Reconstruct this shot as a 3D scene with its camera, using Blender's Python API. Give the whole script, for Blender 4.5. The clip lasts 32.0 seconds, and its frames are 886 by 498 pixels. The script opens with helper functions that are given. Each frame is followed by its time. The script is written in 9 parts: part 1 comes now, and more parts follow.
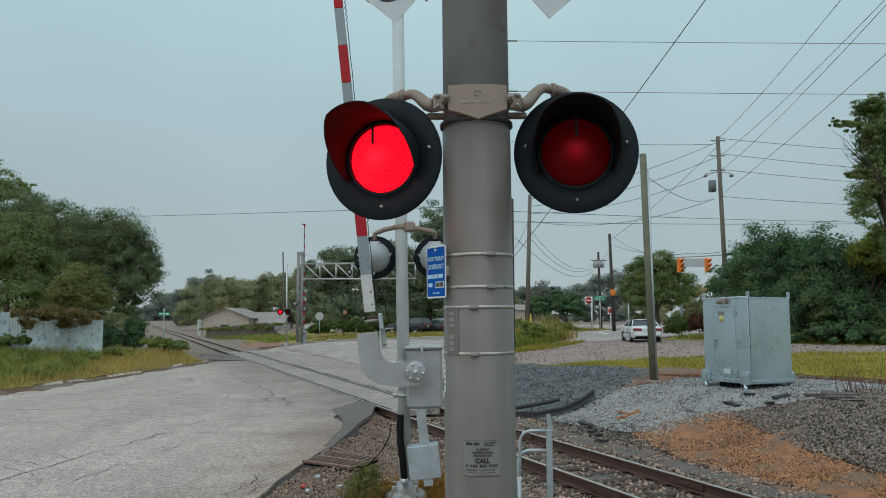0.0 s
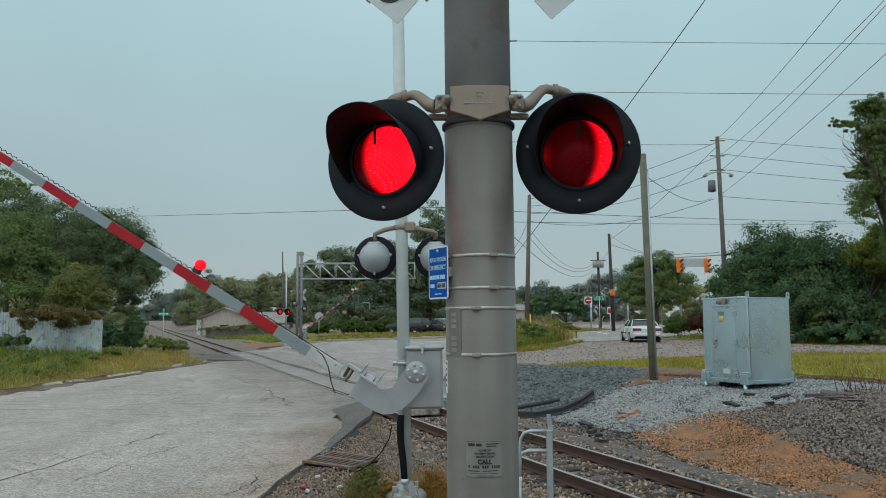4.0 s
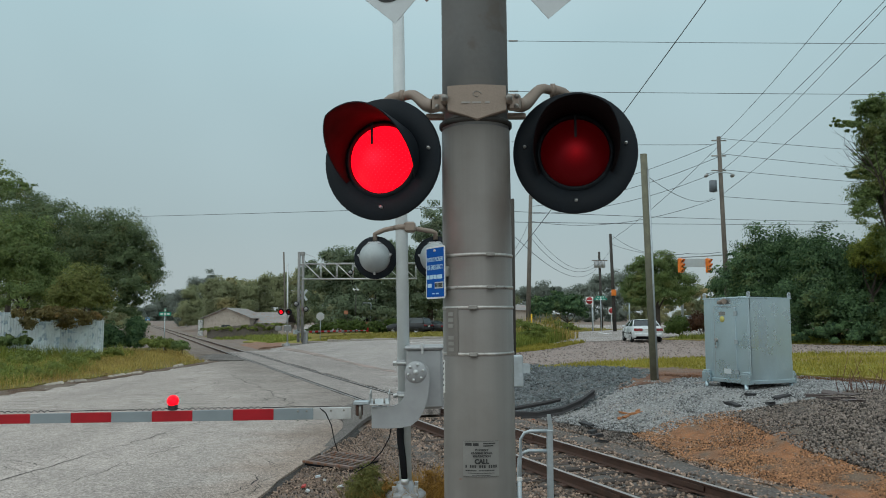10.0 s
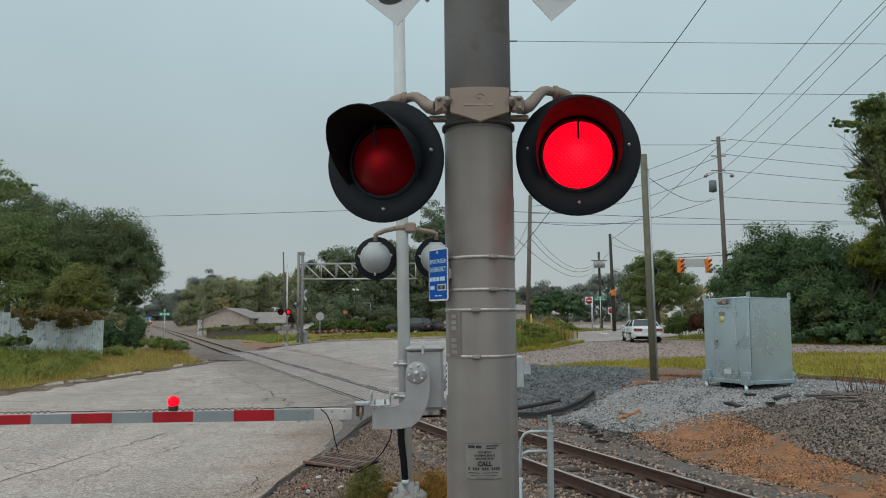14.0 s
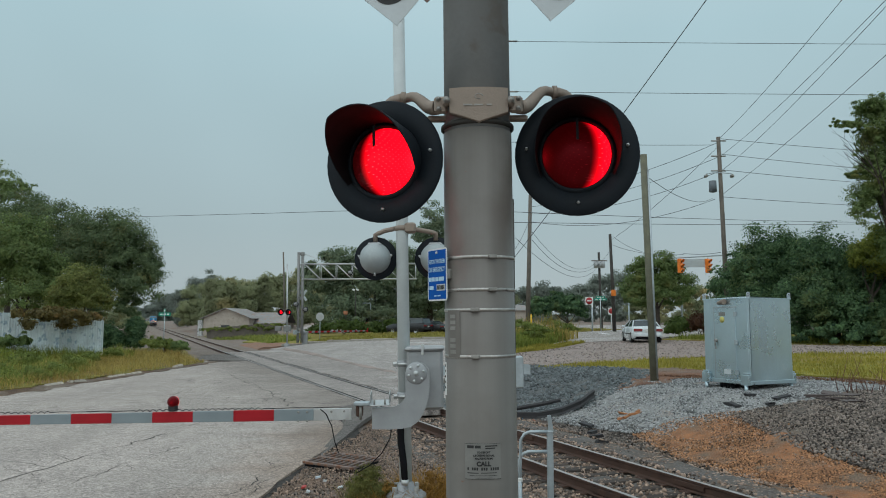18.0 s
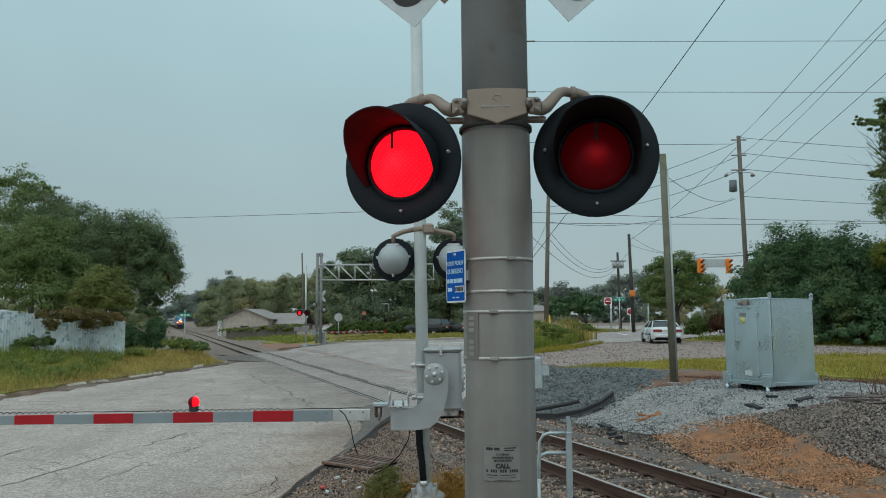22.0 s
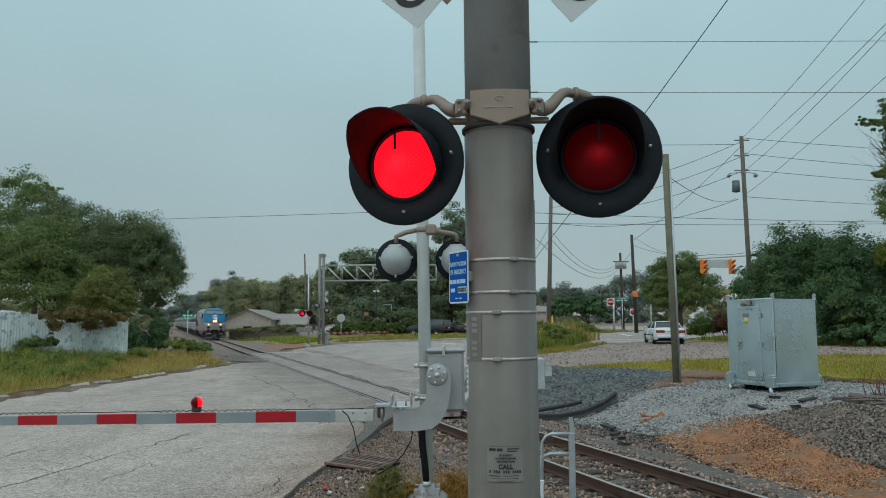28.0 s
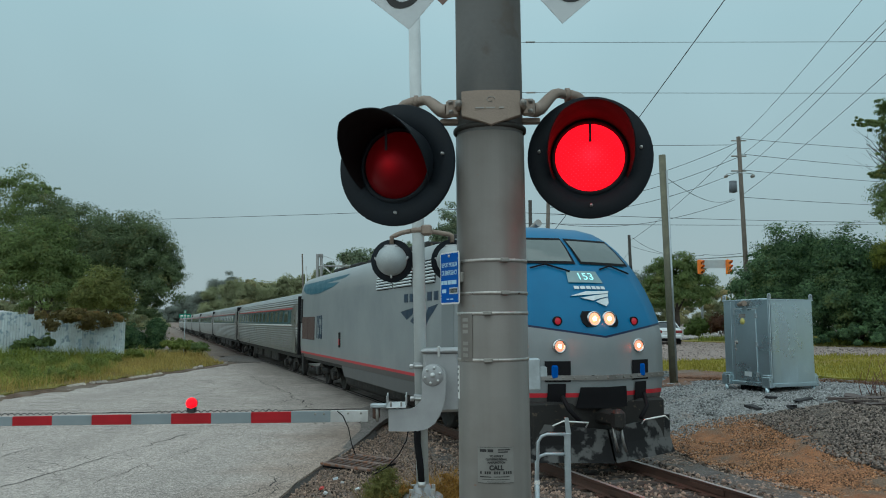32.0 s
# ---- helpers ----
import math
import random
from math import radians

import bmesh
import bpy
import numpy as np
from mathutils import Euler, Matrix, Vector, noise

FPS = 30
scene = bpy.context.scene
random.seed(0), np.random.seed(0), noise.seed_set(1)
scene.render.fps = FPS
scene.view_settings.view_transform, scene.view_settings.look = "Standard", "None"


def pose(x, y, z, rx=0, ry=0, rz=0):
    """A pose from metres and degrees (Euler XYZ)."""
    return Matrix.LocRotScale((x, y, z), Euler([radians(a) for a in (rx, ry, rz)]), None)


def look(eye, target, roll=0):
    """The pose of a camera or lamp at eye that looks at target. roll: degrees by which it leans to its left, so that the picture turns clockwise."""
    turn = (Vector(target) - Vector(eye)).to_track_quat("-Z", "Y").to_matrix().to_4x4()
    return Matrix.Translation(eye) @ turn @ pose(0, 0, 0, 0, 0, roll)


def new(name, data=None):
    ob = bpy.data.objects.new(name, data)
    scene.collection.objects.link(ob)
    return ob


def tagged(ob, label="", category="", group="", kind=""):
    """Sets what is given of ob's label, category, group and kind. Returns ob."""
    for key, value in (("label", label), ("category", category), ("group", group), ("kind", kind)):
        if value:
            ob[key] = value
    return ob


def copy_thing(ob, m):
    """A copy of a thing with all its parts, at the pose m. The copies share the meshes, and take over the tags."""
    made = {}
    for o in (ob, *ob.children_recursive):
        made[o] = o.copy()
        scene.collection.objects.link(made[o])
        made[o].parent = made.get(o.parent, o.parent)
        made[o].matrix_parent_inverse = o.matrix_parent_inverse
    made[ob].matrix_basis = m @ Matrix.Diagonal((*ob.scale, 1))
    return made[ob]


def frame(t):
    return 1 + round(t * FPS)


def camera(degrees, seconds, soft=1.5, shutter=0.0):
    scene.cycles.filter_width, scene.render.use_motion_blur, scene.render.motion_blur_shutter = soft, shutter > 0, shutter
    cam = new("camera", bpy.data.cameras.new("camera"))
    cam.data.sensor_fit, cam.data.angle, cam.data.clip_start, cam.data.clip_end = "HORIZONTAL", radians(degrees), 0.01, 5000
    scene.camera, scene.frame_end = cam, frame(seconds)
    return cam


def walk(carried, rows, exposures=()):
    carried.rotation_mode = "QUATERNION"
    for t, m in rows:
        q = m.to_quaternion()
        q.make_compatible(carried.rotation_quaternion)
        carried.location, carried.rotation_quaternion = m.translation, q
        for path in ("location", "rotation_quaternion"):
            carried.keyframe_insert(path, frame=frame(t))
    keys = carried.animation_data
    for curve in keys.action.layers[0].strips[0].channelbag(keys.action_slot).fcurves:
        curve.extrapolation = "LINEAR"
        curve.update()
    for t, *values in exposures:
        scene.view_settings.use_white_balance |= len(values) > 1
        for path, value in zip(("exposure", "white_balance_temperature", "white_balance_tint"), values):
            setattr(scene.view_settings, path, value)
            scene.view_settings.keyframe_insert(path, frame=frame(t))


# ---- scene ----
cam = camera(61.80, 32.0, soft=1.0)
PATH = [
    (0, pose(-0.0000, 0, 2.4264, 95.499, 0, -0.055)),
    (0.5, pose(-0.0005, 0, 2.4256, 95.502, 0, -0.059)),
    (1, pose(-0.0019, 0, 2.4265, 95.503, 0, -0.071)),
    (1.5, pose(-0.0049, 0, 2.4282, 95.498, 0, -0.091)),
    (2, pose(-0.0076, 0, 2.4296, 95.493, 0, -0.099)),
    (2.5, pose(-0.0099, 0, 2.4302, 95.493, 0, -0.099)),
    (3, pose(-0.0115, 0, 2.4302, 95.493, 0, -0.101)),
    (3.5, pose(-0.0115, 0, 2.4302, 95.494, 0, -0.094)),
    (5.5, pose(-0.0046, 0, 2.4314, 95.492, 0, -0.132)),
    (6, pose(-0.0035, 0, 2.4326, 95.487, 0, -0.136)),
    (6.5, pose(-0.0033, 0, 2.4330, 95.486, 0, -0.154)),
    (7, pose(-0.0036, 0, 2.4330, 95.493, 0, -0.166)),
    (7.5, pose(-0.0038, 0, 2.4331, 95.497, 0, -0.162)),
    (8, pose(-0.0038, 0, 2.4331, 95.498, 0, -0.129)),
    (8.5, pose(-0.0022, 0, 2.4321, 95.504, 0, -0.057)),
    (9, pose(0.0003, 0, 2.4303, 95.509, 0, -0.003)),
    (9.5, pose(0.0033, 0, 2.4289, 95.511, 0, 0.010)),
    (10, pose(0.0064, 0, 2.4280, 95.507, 0, 0.011)),
    (10.5, pose(0.0065, 0, 2.4275, 95.505, 0, 0.009)),
    (11, pose(0.0034, 0, 2.4275, 95.506, 0, 0.006)),
    (11.5, pose(0.0012, 0, 2.4275, 95.508, 0, 0.009)),
    (12, pose(0.0008, 0, 2.4280, 95.508, 0, 0.012)),
    (12.5, pose(-0.0013, 0, 2.4294, 95.508, 0, -0.003)),
    (13, pose(-0.0056, 0, 2.4320, 95.507, 0, -0.032)),
    (13.5, pose(-0.0078, 0, 2.4351, 95.504, 0, -0.040)),
    (14, pose(-0.0069, 0, 2.4369, 95.502, 0, -0.028)),
    (14.5, pose(-0.0050, 0, 2.4376, 95.501, 0, -0.025)),
    (16.5, pose(-0.0001, 0, 2.4371, 95.511, 0, -0.067)),
    (17, pose(0.0020, 0, 2.4362, 95.513, 0, -0.070)),
    (17.5, pose(0.0018, 0, 2.4356, 95.516, 0, -0.076)),
    (18, pose(-0.0028, 0, 2.4363, 95.520, 0, -0.022)),
    (18.5, pose(-0.0063, 0, 2.4378, 95.534, 0, 0.137)),
    (19, pose(-0.0063, 0, 2.4388, 95.546, 0, 0.267)),
    (19.5, pose(-0.0054, 0, 2.4386, 95.549, 0, 0.347)),
    (20, pose(-0.0050, 0, 2.4382, 95.551, 0, 0.498)),
    (20.5, pose(-0.0048, 0, 2.4394, 95.549, 0, 0.712)),
    (21, pose(-0.0058, 0, 2.4413, 95.549, 0, 0.953)),
    (21.5, pose(-0.0064, 0, 2.4412, 95.557, 0, 1.200)),
    (22, pose(-0.0047, 0, 2.4408, 95.565, 0, 1.369)),
    (22.5, pose(-0.0033, 0, 2.4419, 95.563, 0, 1.466)),
    (23, pose(-0.0034, 0, 2.4425, 95.562, 0, 1.524)),
    (23.5, pose(-0.0025, 0, 2.4425, 95.562, 0, 1.539)),
    (24, pose(-0.0013, 0, 2.4419, 95.566, 0, 1.544)),
    (24.5, pose(-0.0014, 0, 2.4401, 95.570, 0, 1.559)),
    (25, pose(-0.0026, 0, 2.4382, 95.575, 0, 1.579)),
    (25.5, pose(-0.0038, 0, 2.4376, 95.584, 0, 1.588)),
    (27.5, pose(-0.0066, 0, 2.4408, 95.608, 0, 1.564)),
    (28, pose(-0.0060, 0, 2.4414, 95.611, 0, 1.565)),
    (28.5, pose(-0.0051, 0, 2.4415, 95.617, 0, 1.558)),
    (29, pose(-0.0036, 0, 2.4419, 95.618, 0, 1.555)),
    (29.5, pose(-0.0027, 0, 2.4427, 95.618, 0, 1.550)),
    (30, pose(-0.0031, 0, 2.4436, 95.618, 0, 1.526)),
    (30.5, pose(-0.0006, 0, 2.4444, 95.617, 0, 1.481)),
    (31, pose(0.0077, 0, 2.4446, 95.621, 0, 1.455)),
    (31.5, pose(0.0163, 0, 2.4442, 95.625, 0, 1.436)),
    (32, pose(0.0203, 0, 2.4440, 95.628, 0, 1.394)),
]
EV = ((0, 0.03), (12, 0.02), (18, 0.0), (25, -0.04), (29, -0.06), (32, -0.08))
TINTS = ((0, 6350, 6), (1, 6300, 4), (3, 6260, 2), (6, 6350, 6), (7, 6400, 7), (8, 6550, 11), (9, 6700, 14), (10, 6400, 6), (12, 6400, 7), (13, 6500, 8), (14, 6680, 11), (15.5, 6500, 10), (17, 6350, 7), (19, 6300, 5), (21, 6180, 1), (22, 6240, 2), (23, 6450, 8), (24, 6350, 6), (28, 6250, 2), (29, 6150, 0), (31, 6050, -1), (32, 6030, -1))
walk(cam, PATH, exposures=[(t, float(np.interp(t, [e[0] for e in EV], [e[1] for e in EV])), k, tint) for t, k, tint in TINTS])

# ---------- sky and sun: an overcast morning ----------
world = bpy.data.worlds.new("overcast")
scene.world = world
world.use_nodes = True
wn, wl = world.node_tree.nodes, world.node_tree.links
wn.clear()
w_out = wn.new("ShaderNodeOutputWorld")
w_bg = wn.new("ShaderNodeBackground")
w_sky = wn.new("ShaderNodeTexSky")
w_sky.sky_type = "NISHITA"
w_sky.sun_disc = False
w_sky.sun_elevation = radians(38)
w_sky.sun_rotation = radians(200)
w_sky.dust_density = 4.0
w_coord = wn.new("ShaderNodeTexCoord")
w_sep = wn.new("ShaderNodeSeparateXYZ")
w_ramp = wn.new("ShaderNodeValToRGB")
w_noise = wn.new("ShaderNodeTexNoise")
w_noise.inputs["Scale"].default_value = 1.6
w_noise.inputs["Detail"].default_value = 3
w_cloud = wn.new("ShaderNodeMapRange")
w_cloud.inputs[1].default_value, w_cloud.inputs[2].default_value = 0.3, 0.7
w_cloud.inputs[3].default_value, w_cloud.inputs[4].default_value = 0.91, 1.09
w_scale = wn.new("ShaderNodeVectorMath")
w_scale.operation = "SCALE"
cr = w_ramp.color_ramp
cr.elements[0].position, cr.elements[0].color = 0.0, (0.44, 0.49, 0.505, 1)
cr.elements[1].position, cr.elements[1].color = 1.0, (0.80, 0.90, 0.95, 1)
for pos, col in ((0.12, (0.395, 0.48, 0.505, 1)), (0.36, (0.424, 0.568, 0.615, 1)), (0.65, (0.58, 0.70, 0.75, 1))):
    e = cr.elements.new(pos)
    e.color = col
w_mix = wn.new("ShaderNodeMix")
w_mix.data_type = "RGBA"
w_mix.inputs["Factor"].default_value = 0.94
w_gain = wn.new("ShaderNodeVectorMath")
w_gain.operation = "SCALE"
w_gain.inputs["Scale"].default_value = 0.08
wl.new(w_sky.outputs[0], w_gain.inputs[0])
wl.new(w_coord.outputs["Generated"], w_sep.inputs[0])
wl.new(w_coord.outputs["Generated"], w_noise.inputs["Vector"])
wl.new(w_sep.outputs["Z"], w_ramp.inputs[0])
wl.new(w_noise.outputs[0], w_cloud.inputs[0])
wl.new(w_ramp.outputs[0], w_scale.inputs[0])
wl.new(w_cloud.outputs[0], w_scale.inputs["Scale"])
wl.new(w_gain.outputs[0], w_mix.inputs[6])
wl.new(w_scale.outputs[0], w_mix.inputs[7])
wl.new(w_mix.outputs[2], w_bg.inputs["Color"])
w_bg.inputs["Strength"].default_value = 1.0
wl.new(w_bg.outputs[0], w_out.inputs["Surface"])

sun_data = bpy.data.lights.new("sun", "SUN")
sun_data.energy = 1.3
sun_data.angle = radians(140)
sun_data.color = (1.0, 0.98, 0.95)
sun = new("sun", sun_data)
sun.matrix_world = look((-30, -62, 52), (0, 0, 0))

# ---------- the plan in numbers ----------
TURN = radians(22.44)          # the track's turn to the left of the view
ST, CT = math.sin(TURN), math.cos(TURN)
TRACK = 7.236                  # from the camera's foot to the track's middle line
GAUGE = 1.435
U = Vector((-ST, CT, 0))       # along the track, away
N = Vector((CT, ST, 0))        # across the track, to the far side


def on_track(s, d, z=0.0):
    """A place s metres along the track and d metres beyond its middle line."""
    return Vector((-s * ST + (TRACK + d) * CT, s * CT + (TRACK + d) * ST, z))


# ---------- mesh tools ----------
class Shape:
    """A list of points and faces that becomes one mesh."""

    def __init__(self):
        self.v, self.f, self.m, self.smooth = [], [], [], []
        self.slot = 0

    def add(self, verts, faces, smooth=False):
        o = len(self.v)
        self.v += [tuple(p) for p in verts]
        for f in faces:
            self.f.append([o + i for i in f])
            self.m.append(self.slot)
            self.smooth.append(smooth)
        return self

    def box(self, c, size, turn=None, bevel=0.0):
        x, y, z = (s / 2 for s in size)
        m = turn or Matrix.Identity(3)
        c = Vector(c)
        if bevel <= 0:
            pts = [Vector((sx * x, sy * y, sz * z)) for sz in (-1, 1) for sy in (-1, 1) for sx in (-1, 1)]
            faces = [(0, 2, 3, 1), (4, 5, 7, 6), (0, 1, 5, 4), (2, 6, 7, 3), (0, 4, 6, 2), (1, 3, 7, 5)]
        else:
            b = min(bevel, 0.45 * min(size))
            ring = [(x - b, y), (x, y - b), (x, -y + b), (x - b, -y), (-x + b, -y), (-x, -y + b), (-x, y - b), (-x + b, y)]
            inner = [(p * (x - b) / x, q * (y - b) / y) for p, q in ring]
            pts = []
            for rr, zz in ((inner, -z), (ring, -z + b), (ring, z - b), (inner, z)):
                pts += [Vector((p, q, zz)) for p, q in rr]
            faces = [tuple(range(8)), tuple(range(31, 23, -1))]
            for k in range(3):
                for i in range(8):
                    j = (i + 1) % 8
                    faces.append((k * 8 + i, k * 8 + 8 + i, k * 8 + 8 + j, k * 8 + j))
        return self.add([m @ p + c for p in pts], faces)

    def tube(self, path, r, sides=12, caps=True, smooth=True):
        """A round bar through the points of path; r is one radius or a list."""
        path = [Vector(p) for p in path]
        n = len(path)
        rs = r if isinstance(r, (list, tuple)) else [r] * n
        pts, faces = [], []
        side = None
        for i, p in enumerate(path):
            d = path[min(i + 1, n - 1)] - path[max(i - 1, 0)]
            d.normalize()
            if side is None:
                side = d.orthogonal().normalized()
            side = (side - d * side.dot(d)).normalized()
            up = d.cross(side)
            for k in range(sides):
                a = 2 * math.pi * k / sides
                pts.append(p + (side * math.cos(a) + up * math.sin(a)) * rs[i])
        for i in range(n - 1):
            for k in range(sides):
                j = (k + 1) % sides
                faces.append((i * sides + k, i * sides + j, (i + 1) * sides + j, (i + 1) * sides + k))
        self.add(pts, faces, smooth)
        if caps:
            o = len(self.v) - len(pts)
            self.f.append([o + k for k in range(sides - 1, -1, -1)])
            self.f.append([o + (n - 1) * sides + k for k in range(sides)])
            self.m += [self.slot] * 2
            self.smooth += [False] * 2
        return self

    def lathe(self, profile, m=None, sides=24, smooth=True, start=0.0, end=360.0):
        """Turns (radius, height) points round the z axis of m."""
        m = m or Matrix.Identity(4)
        full = end - start >= 359.9
        cols = sides if full else sides + 1
        pts, faces = [], []
        for k in range(cols):
            a = radians(start + (end - start) * k / sides)
            for r, z in profile:
                pts.append(m @ Vector((r * math.cos(a), r * math.sin(a), z)))
        n = len(profile)
        for k in range(sides):
            j = (k + 1) % cols if full else k + 1
            for i in range(n - 1):
                faces.append((k * n + i, j * n + i, j * n + i + 1, k * n + i + 1))
        return self.add(pts, faces, smooth)

    def prism(self, outline, m, depth):
        """A flat outline (x, y) in the plane of m, thick by depth along its z."""
        n = len(outline)
        pts = [m @ Vector((x, y, 0)) for x, y in outline] + [m @ Vector((x, y, depth)) for x, y in outline]
        faces = [tuple(range(n - 1, -1, -1)), tuple(range(n, 2 * n))]
        faces += [(i, (i + 1) % n, n + (i + 1) % n, n + i) for i in range(n)]
        return self.add(pts, faces)

    def grid(self, rows, smooth=True, closed=False):
        """A skin over rows of points."""
        n = len(rows[0])
        pts = [p for r in rows for p in r]
        faces = []
        for i in range(len(rows) - 1):
            for k in range(n if closed else n - 1):
                j = (k + 1) % n
                faces.append((i * n + k, i * n + j, (i + 1) * n + j, (i + 1) * n + k))
        return self.add(pts, faces, smooth)

    def mesh(self, name, materials):
        me = bpy.data.meshes.new(name)
        me.from_pydata([tuple(p) for p in self.v], [], self.f)
        for mt in materials if isinstance(materials, (list, tuple)) else [materials]:
            me.materials.append(mt)
        me.polygons.foreach_set("material_index", self.m)
        me.polygons.foreach_set("use_smooth", self.smooth)
        me.update()
        return me


def thing(name, label, category, at=None, group="", kind=""):
    """An Empty at the base of a thing, which carries its parts."""
    ob = new(name)
    ob.empty_display_size = 0.1
    ob.matrix_basis = at if at is not None else Matrix.Identity(4)
    return tagged(ob, label, category, group, kind)


def part(name, shape, material, parent, label=""):
    """Links a shape as one mesh object under a thing or a part."""
    me = shape.mesh(name, material) if isinstance(shape, Shape) else shape
    ob = new(name, me)
    ob.parent = parent
    if label:
        ob["label"] = label
    return ob


def solid(name, shape, material, label, category="", group="", kind=""):
    me = shape.mesh(name, material) if isinstance(shape, Shape) else shape
    return tagged(new(name, me), label, category, group, kind)


def stuff(name, me, label, category=""):
    return tagged(new(name, me), label, category, kind="stuff")


def np_mesh(name, verts, quads, materials):
    """A mesh from arrays: verts n x 3, quads m x 4 (or triangles m x 3)."""
    me = bpy.data.meshes.new(name)
    k = quads.shape[1]
    me.vertices.add(len(verts))
    me.vertices.foreach_set("co", verts.astype(np.float32).ravel())
    me.loops.add(quads.size)
    me.loops.foreach_set("vertex_index", quads.astype(np.int32).ravel())
    me.polygons.add(len(quads))
    me.polygons.foreach_set("loop_start", np.arange(0, quads.size, k, dtype=np.int32))
    me.update(calc_edges=True)
    for mt in materials if isinstance(materials, (list, tuple)) else [materials]:
        me.materials.append(mt)
    return me


# ---------- materials ----------
def shader(name):
    m = bpy.data.materials.new(name)
    m.use_nodes = True
    nt = m.node_tree
    return m, nt, nt.nodes["Principled BSDF"]


def mixed(nt, fac, a, b, blend="MIX"):
    n = nt.nodes.new("ShaderNodeMix")
    n.data_type = "RGBA"
    n.blend_type = blend
    for i, x in ((0, fac), (6, a), (7, b)):
        if isinstance(x, (int, float)):
            n.inputs[i].default_value = x
        elif isinstance(x, tuple):
            n.inputs[i].default_value = (*x, 1) if len(x) == 3 else x
        else:
            nt.links.new(x, n.inputs[i])
    return n.outputs[2]


def ranged(nt, x, a, b, c=0.0, d=1.0):
    n = nt.nodes.new("ShaderNodeMapRange")
    n.inputs[1].default_value, n.inputs[2].default_value = a, b
    n.inputs[3].default_value, n.inputs[4].default_value = c, d
    nt.links.new(x, n.inputs[0])
    return n.outputs[0]


def maths(nt, op, a, b=None):
    n = nt.nodes.new("ShaderNodeMath")
    n.operation = op
    for i, x in ((0, a), (1, b)):
        if x is None:
            continue
        if isinstance(x, (int, float)):
            n.inputs[i].default_value = x
        else:
            nt.links.new(x, n.inputs[i])
    return n.outputs[0]


def noisy(nt, scale, detail=4, vector=None, rough=0.55):
    n = nt.nodes.new("ShaderNodeTexNoise")
    n.inputs["Scale"].default_value = scale
    n.inputs["Detail"].default_value = detail
    n.inputs["Roughness"].default_value = rough
    if vector is None:
        tc = nt.nodes.new("ShaderNodeTexCoord")
        vector = tc.outputs["Object"]
    nt.links.new(vector, n.inputs["Vector"])
    return n.outputs[0]


def bumped(nt, bsdf, height, strength, distance=0.01):
    b = nt.nodes.new("ShaderNodeBump")
    b.inputs["Strength"].default_value = strength
    b.inputs["Distance"].default_value = distance
    nt.links.new(height, b.inputs["Height"])
    nt.links.new(b.outputs[0], bsdf.inputs["Normal"])


def plain(name, base, rough=0.6, metal=0.0, var=0.18, scale=3.0, fine=60.0, bump=0.15, wear=None, wear_at=0.62, spec=0.5, per_piece=0.0, island=0.0):
    """A surface with broad stains, fine grain and relief."""
    m, nt, b = shader(name)
    big, small = noisy(nt, scale), noisy(nt, fine, 3)
    lo = tuple(c * (1 - var) for c in base)
    hi = tuple(min(1.0, c * (1 + var)) for c in base)
    col = mixed(nt, ranged(nt, big, 0.3, 0.7), lo, hi)
    col = mixed(nt, ranged(nt, small, 0.35, 0.65, 0.0, 0.5), col, tuple(c * (1 - 0.8 * var) for c in base))
    if wear:
        col = mixed(nt, ranged(nt, noisy(nt, scale * 2.3, 6), wear_at, wear_at + 0.08), col, wear)
    if per_piece or island:
        src = nt.nodes.new("ShaderNodeObjectInfo").outputs["Random"] if per_piece else nt.nodes.new("ShaderNodeNewGeometry").outputs["Random Per Island"]
        k = per_piece or island
        hs = nt.nodes.new("ShaderNodeHueSaturation")
        nt.links.new(ranged(nt, src, 0, 1, 1 - k, 1 + k), hs.inputs["Value"])
        nt.links.new(col, hs.inputs["Color"])
        col = hs.outputs[0]
    nt.links.new(col, b.inputs["Base Color"])
    nt.links.new(ranged(nt, big, 0.3, 0.7, max(0.02, rough - 0.1), min(1, rough + 0.1)), b.inputs["Roughness"])
    b.inputs["Metallic"].default_value = metal
    b.inputs["Specular IOR Level"].default_value = spec
    if bump:
        bumped(nt, b, small, bump)
    return m


def glow(name, colour, strength, base=(0.3, 0.02, 0.02)):
    m, nt, b = shader(name)
    b.inputs["Base Color"].default_value = (*base, 1)
    b.inputs["Emission Color"].default_value = (*colour, 1)
    b.inputs["Emission Strength"].default_value = strength
    b.inputs["Roughness"].default_value = 0.25
    return m


def glass(name, tint=(0.8, 0.85, 0.85), rough=0.03, alpha=0.25):
    """A thin pane: dark gloss over what lies behind it."""
    m, nt, b = shader(name)
    b.inputs["Base Color"].default_value = (*tint, 1)
    b.inputs["Roughness"].default_value = rough
    b.inputs["Transmission Weight"].default_value = 1 - alpha
    b.inputs["IOR"].default_value = 1.2
    return m


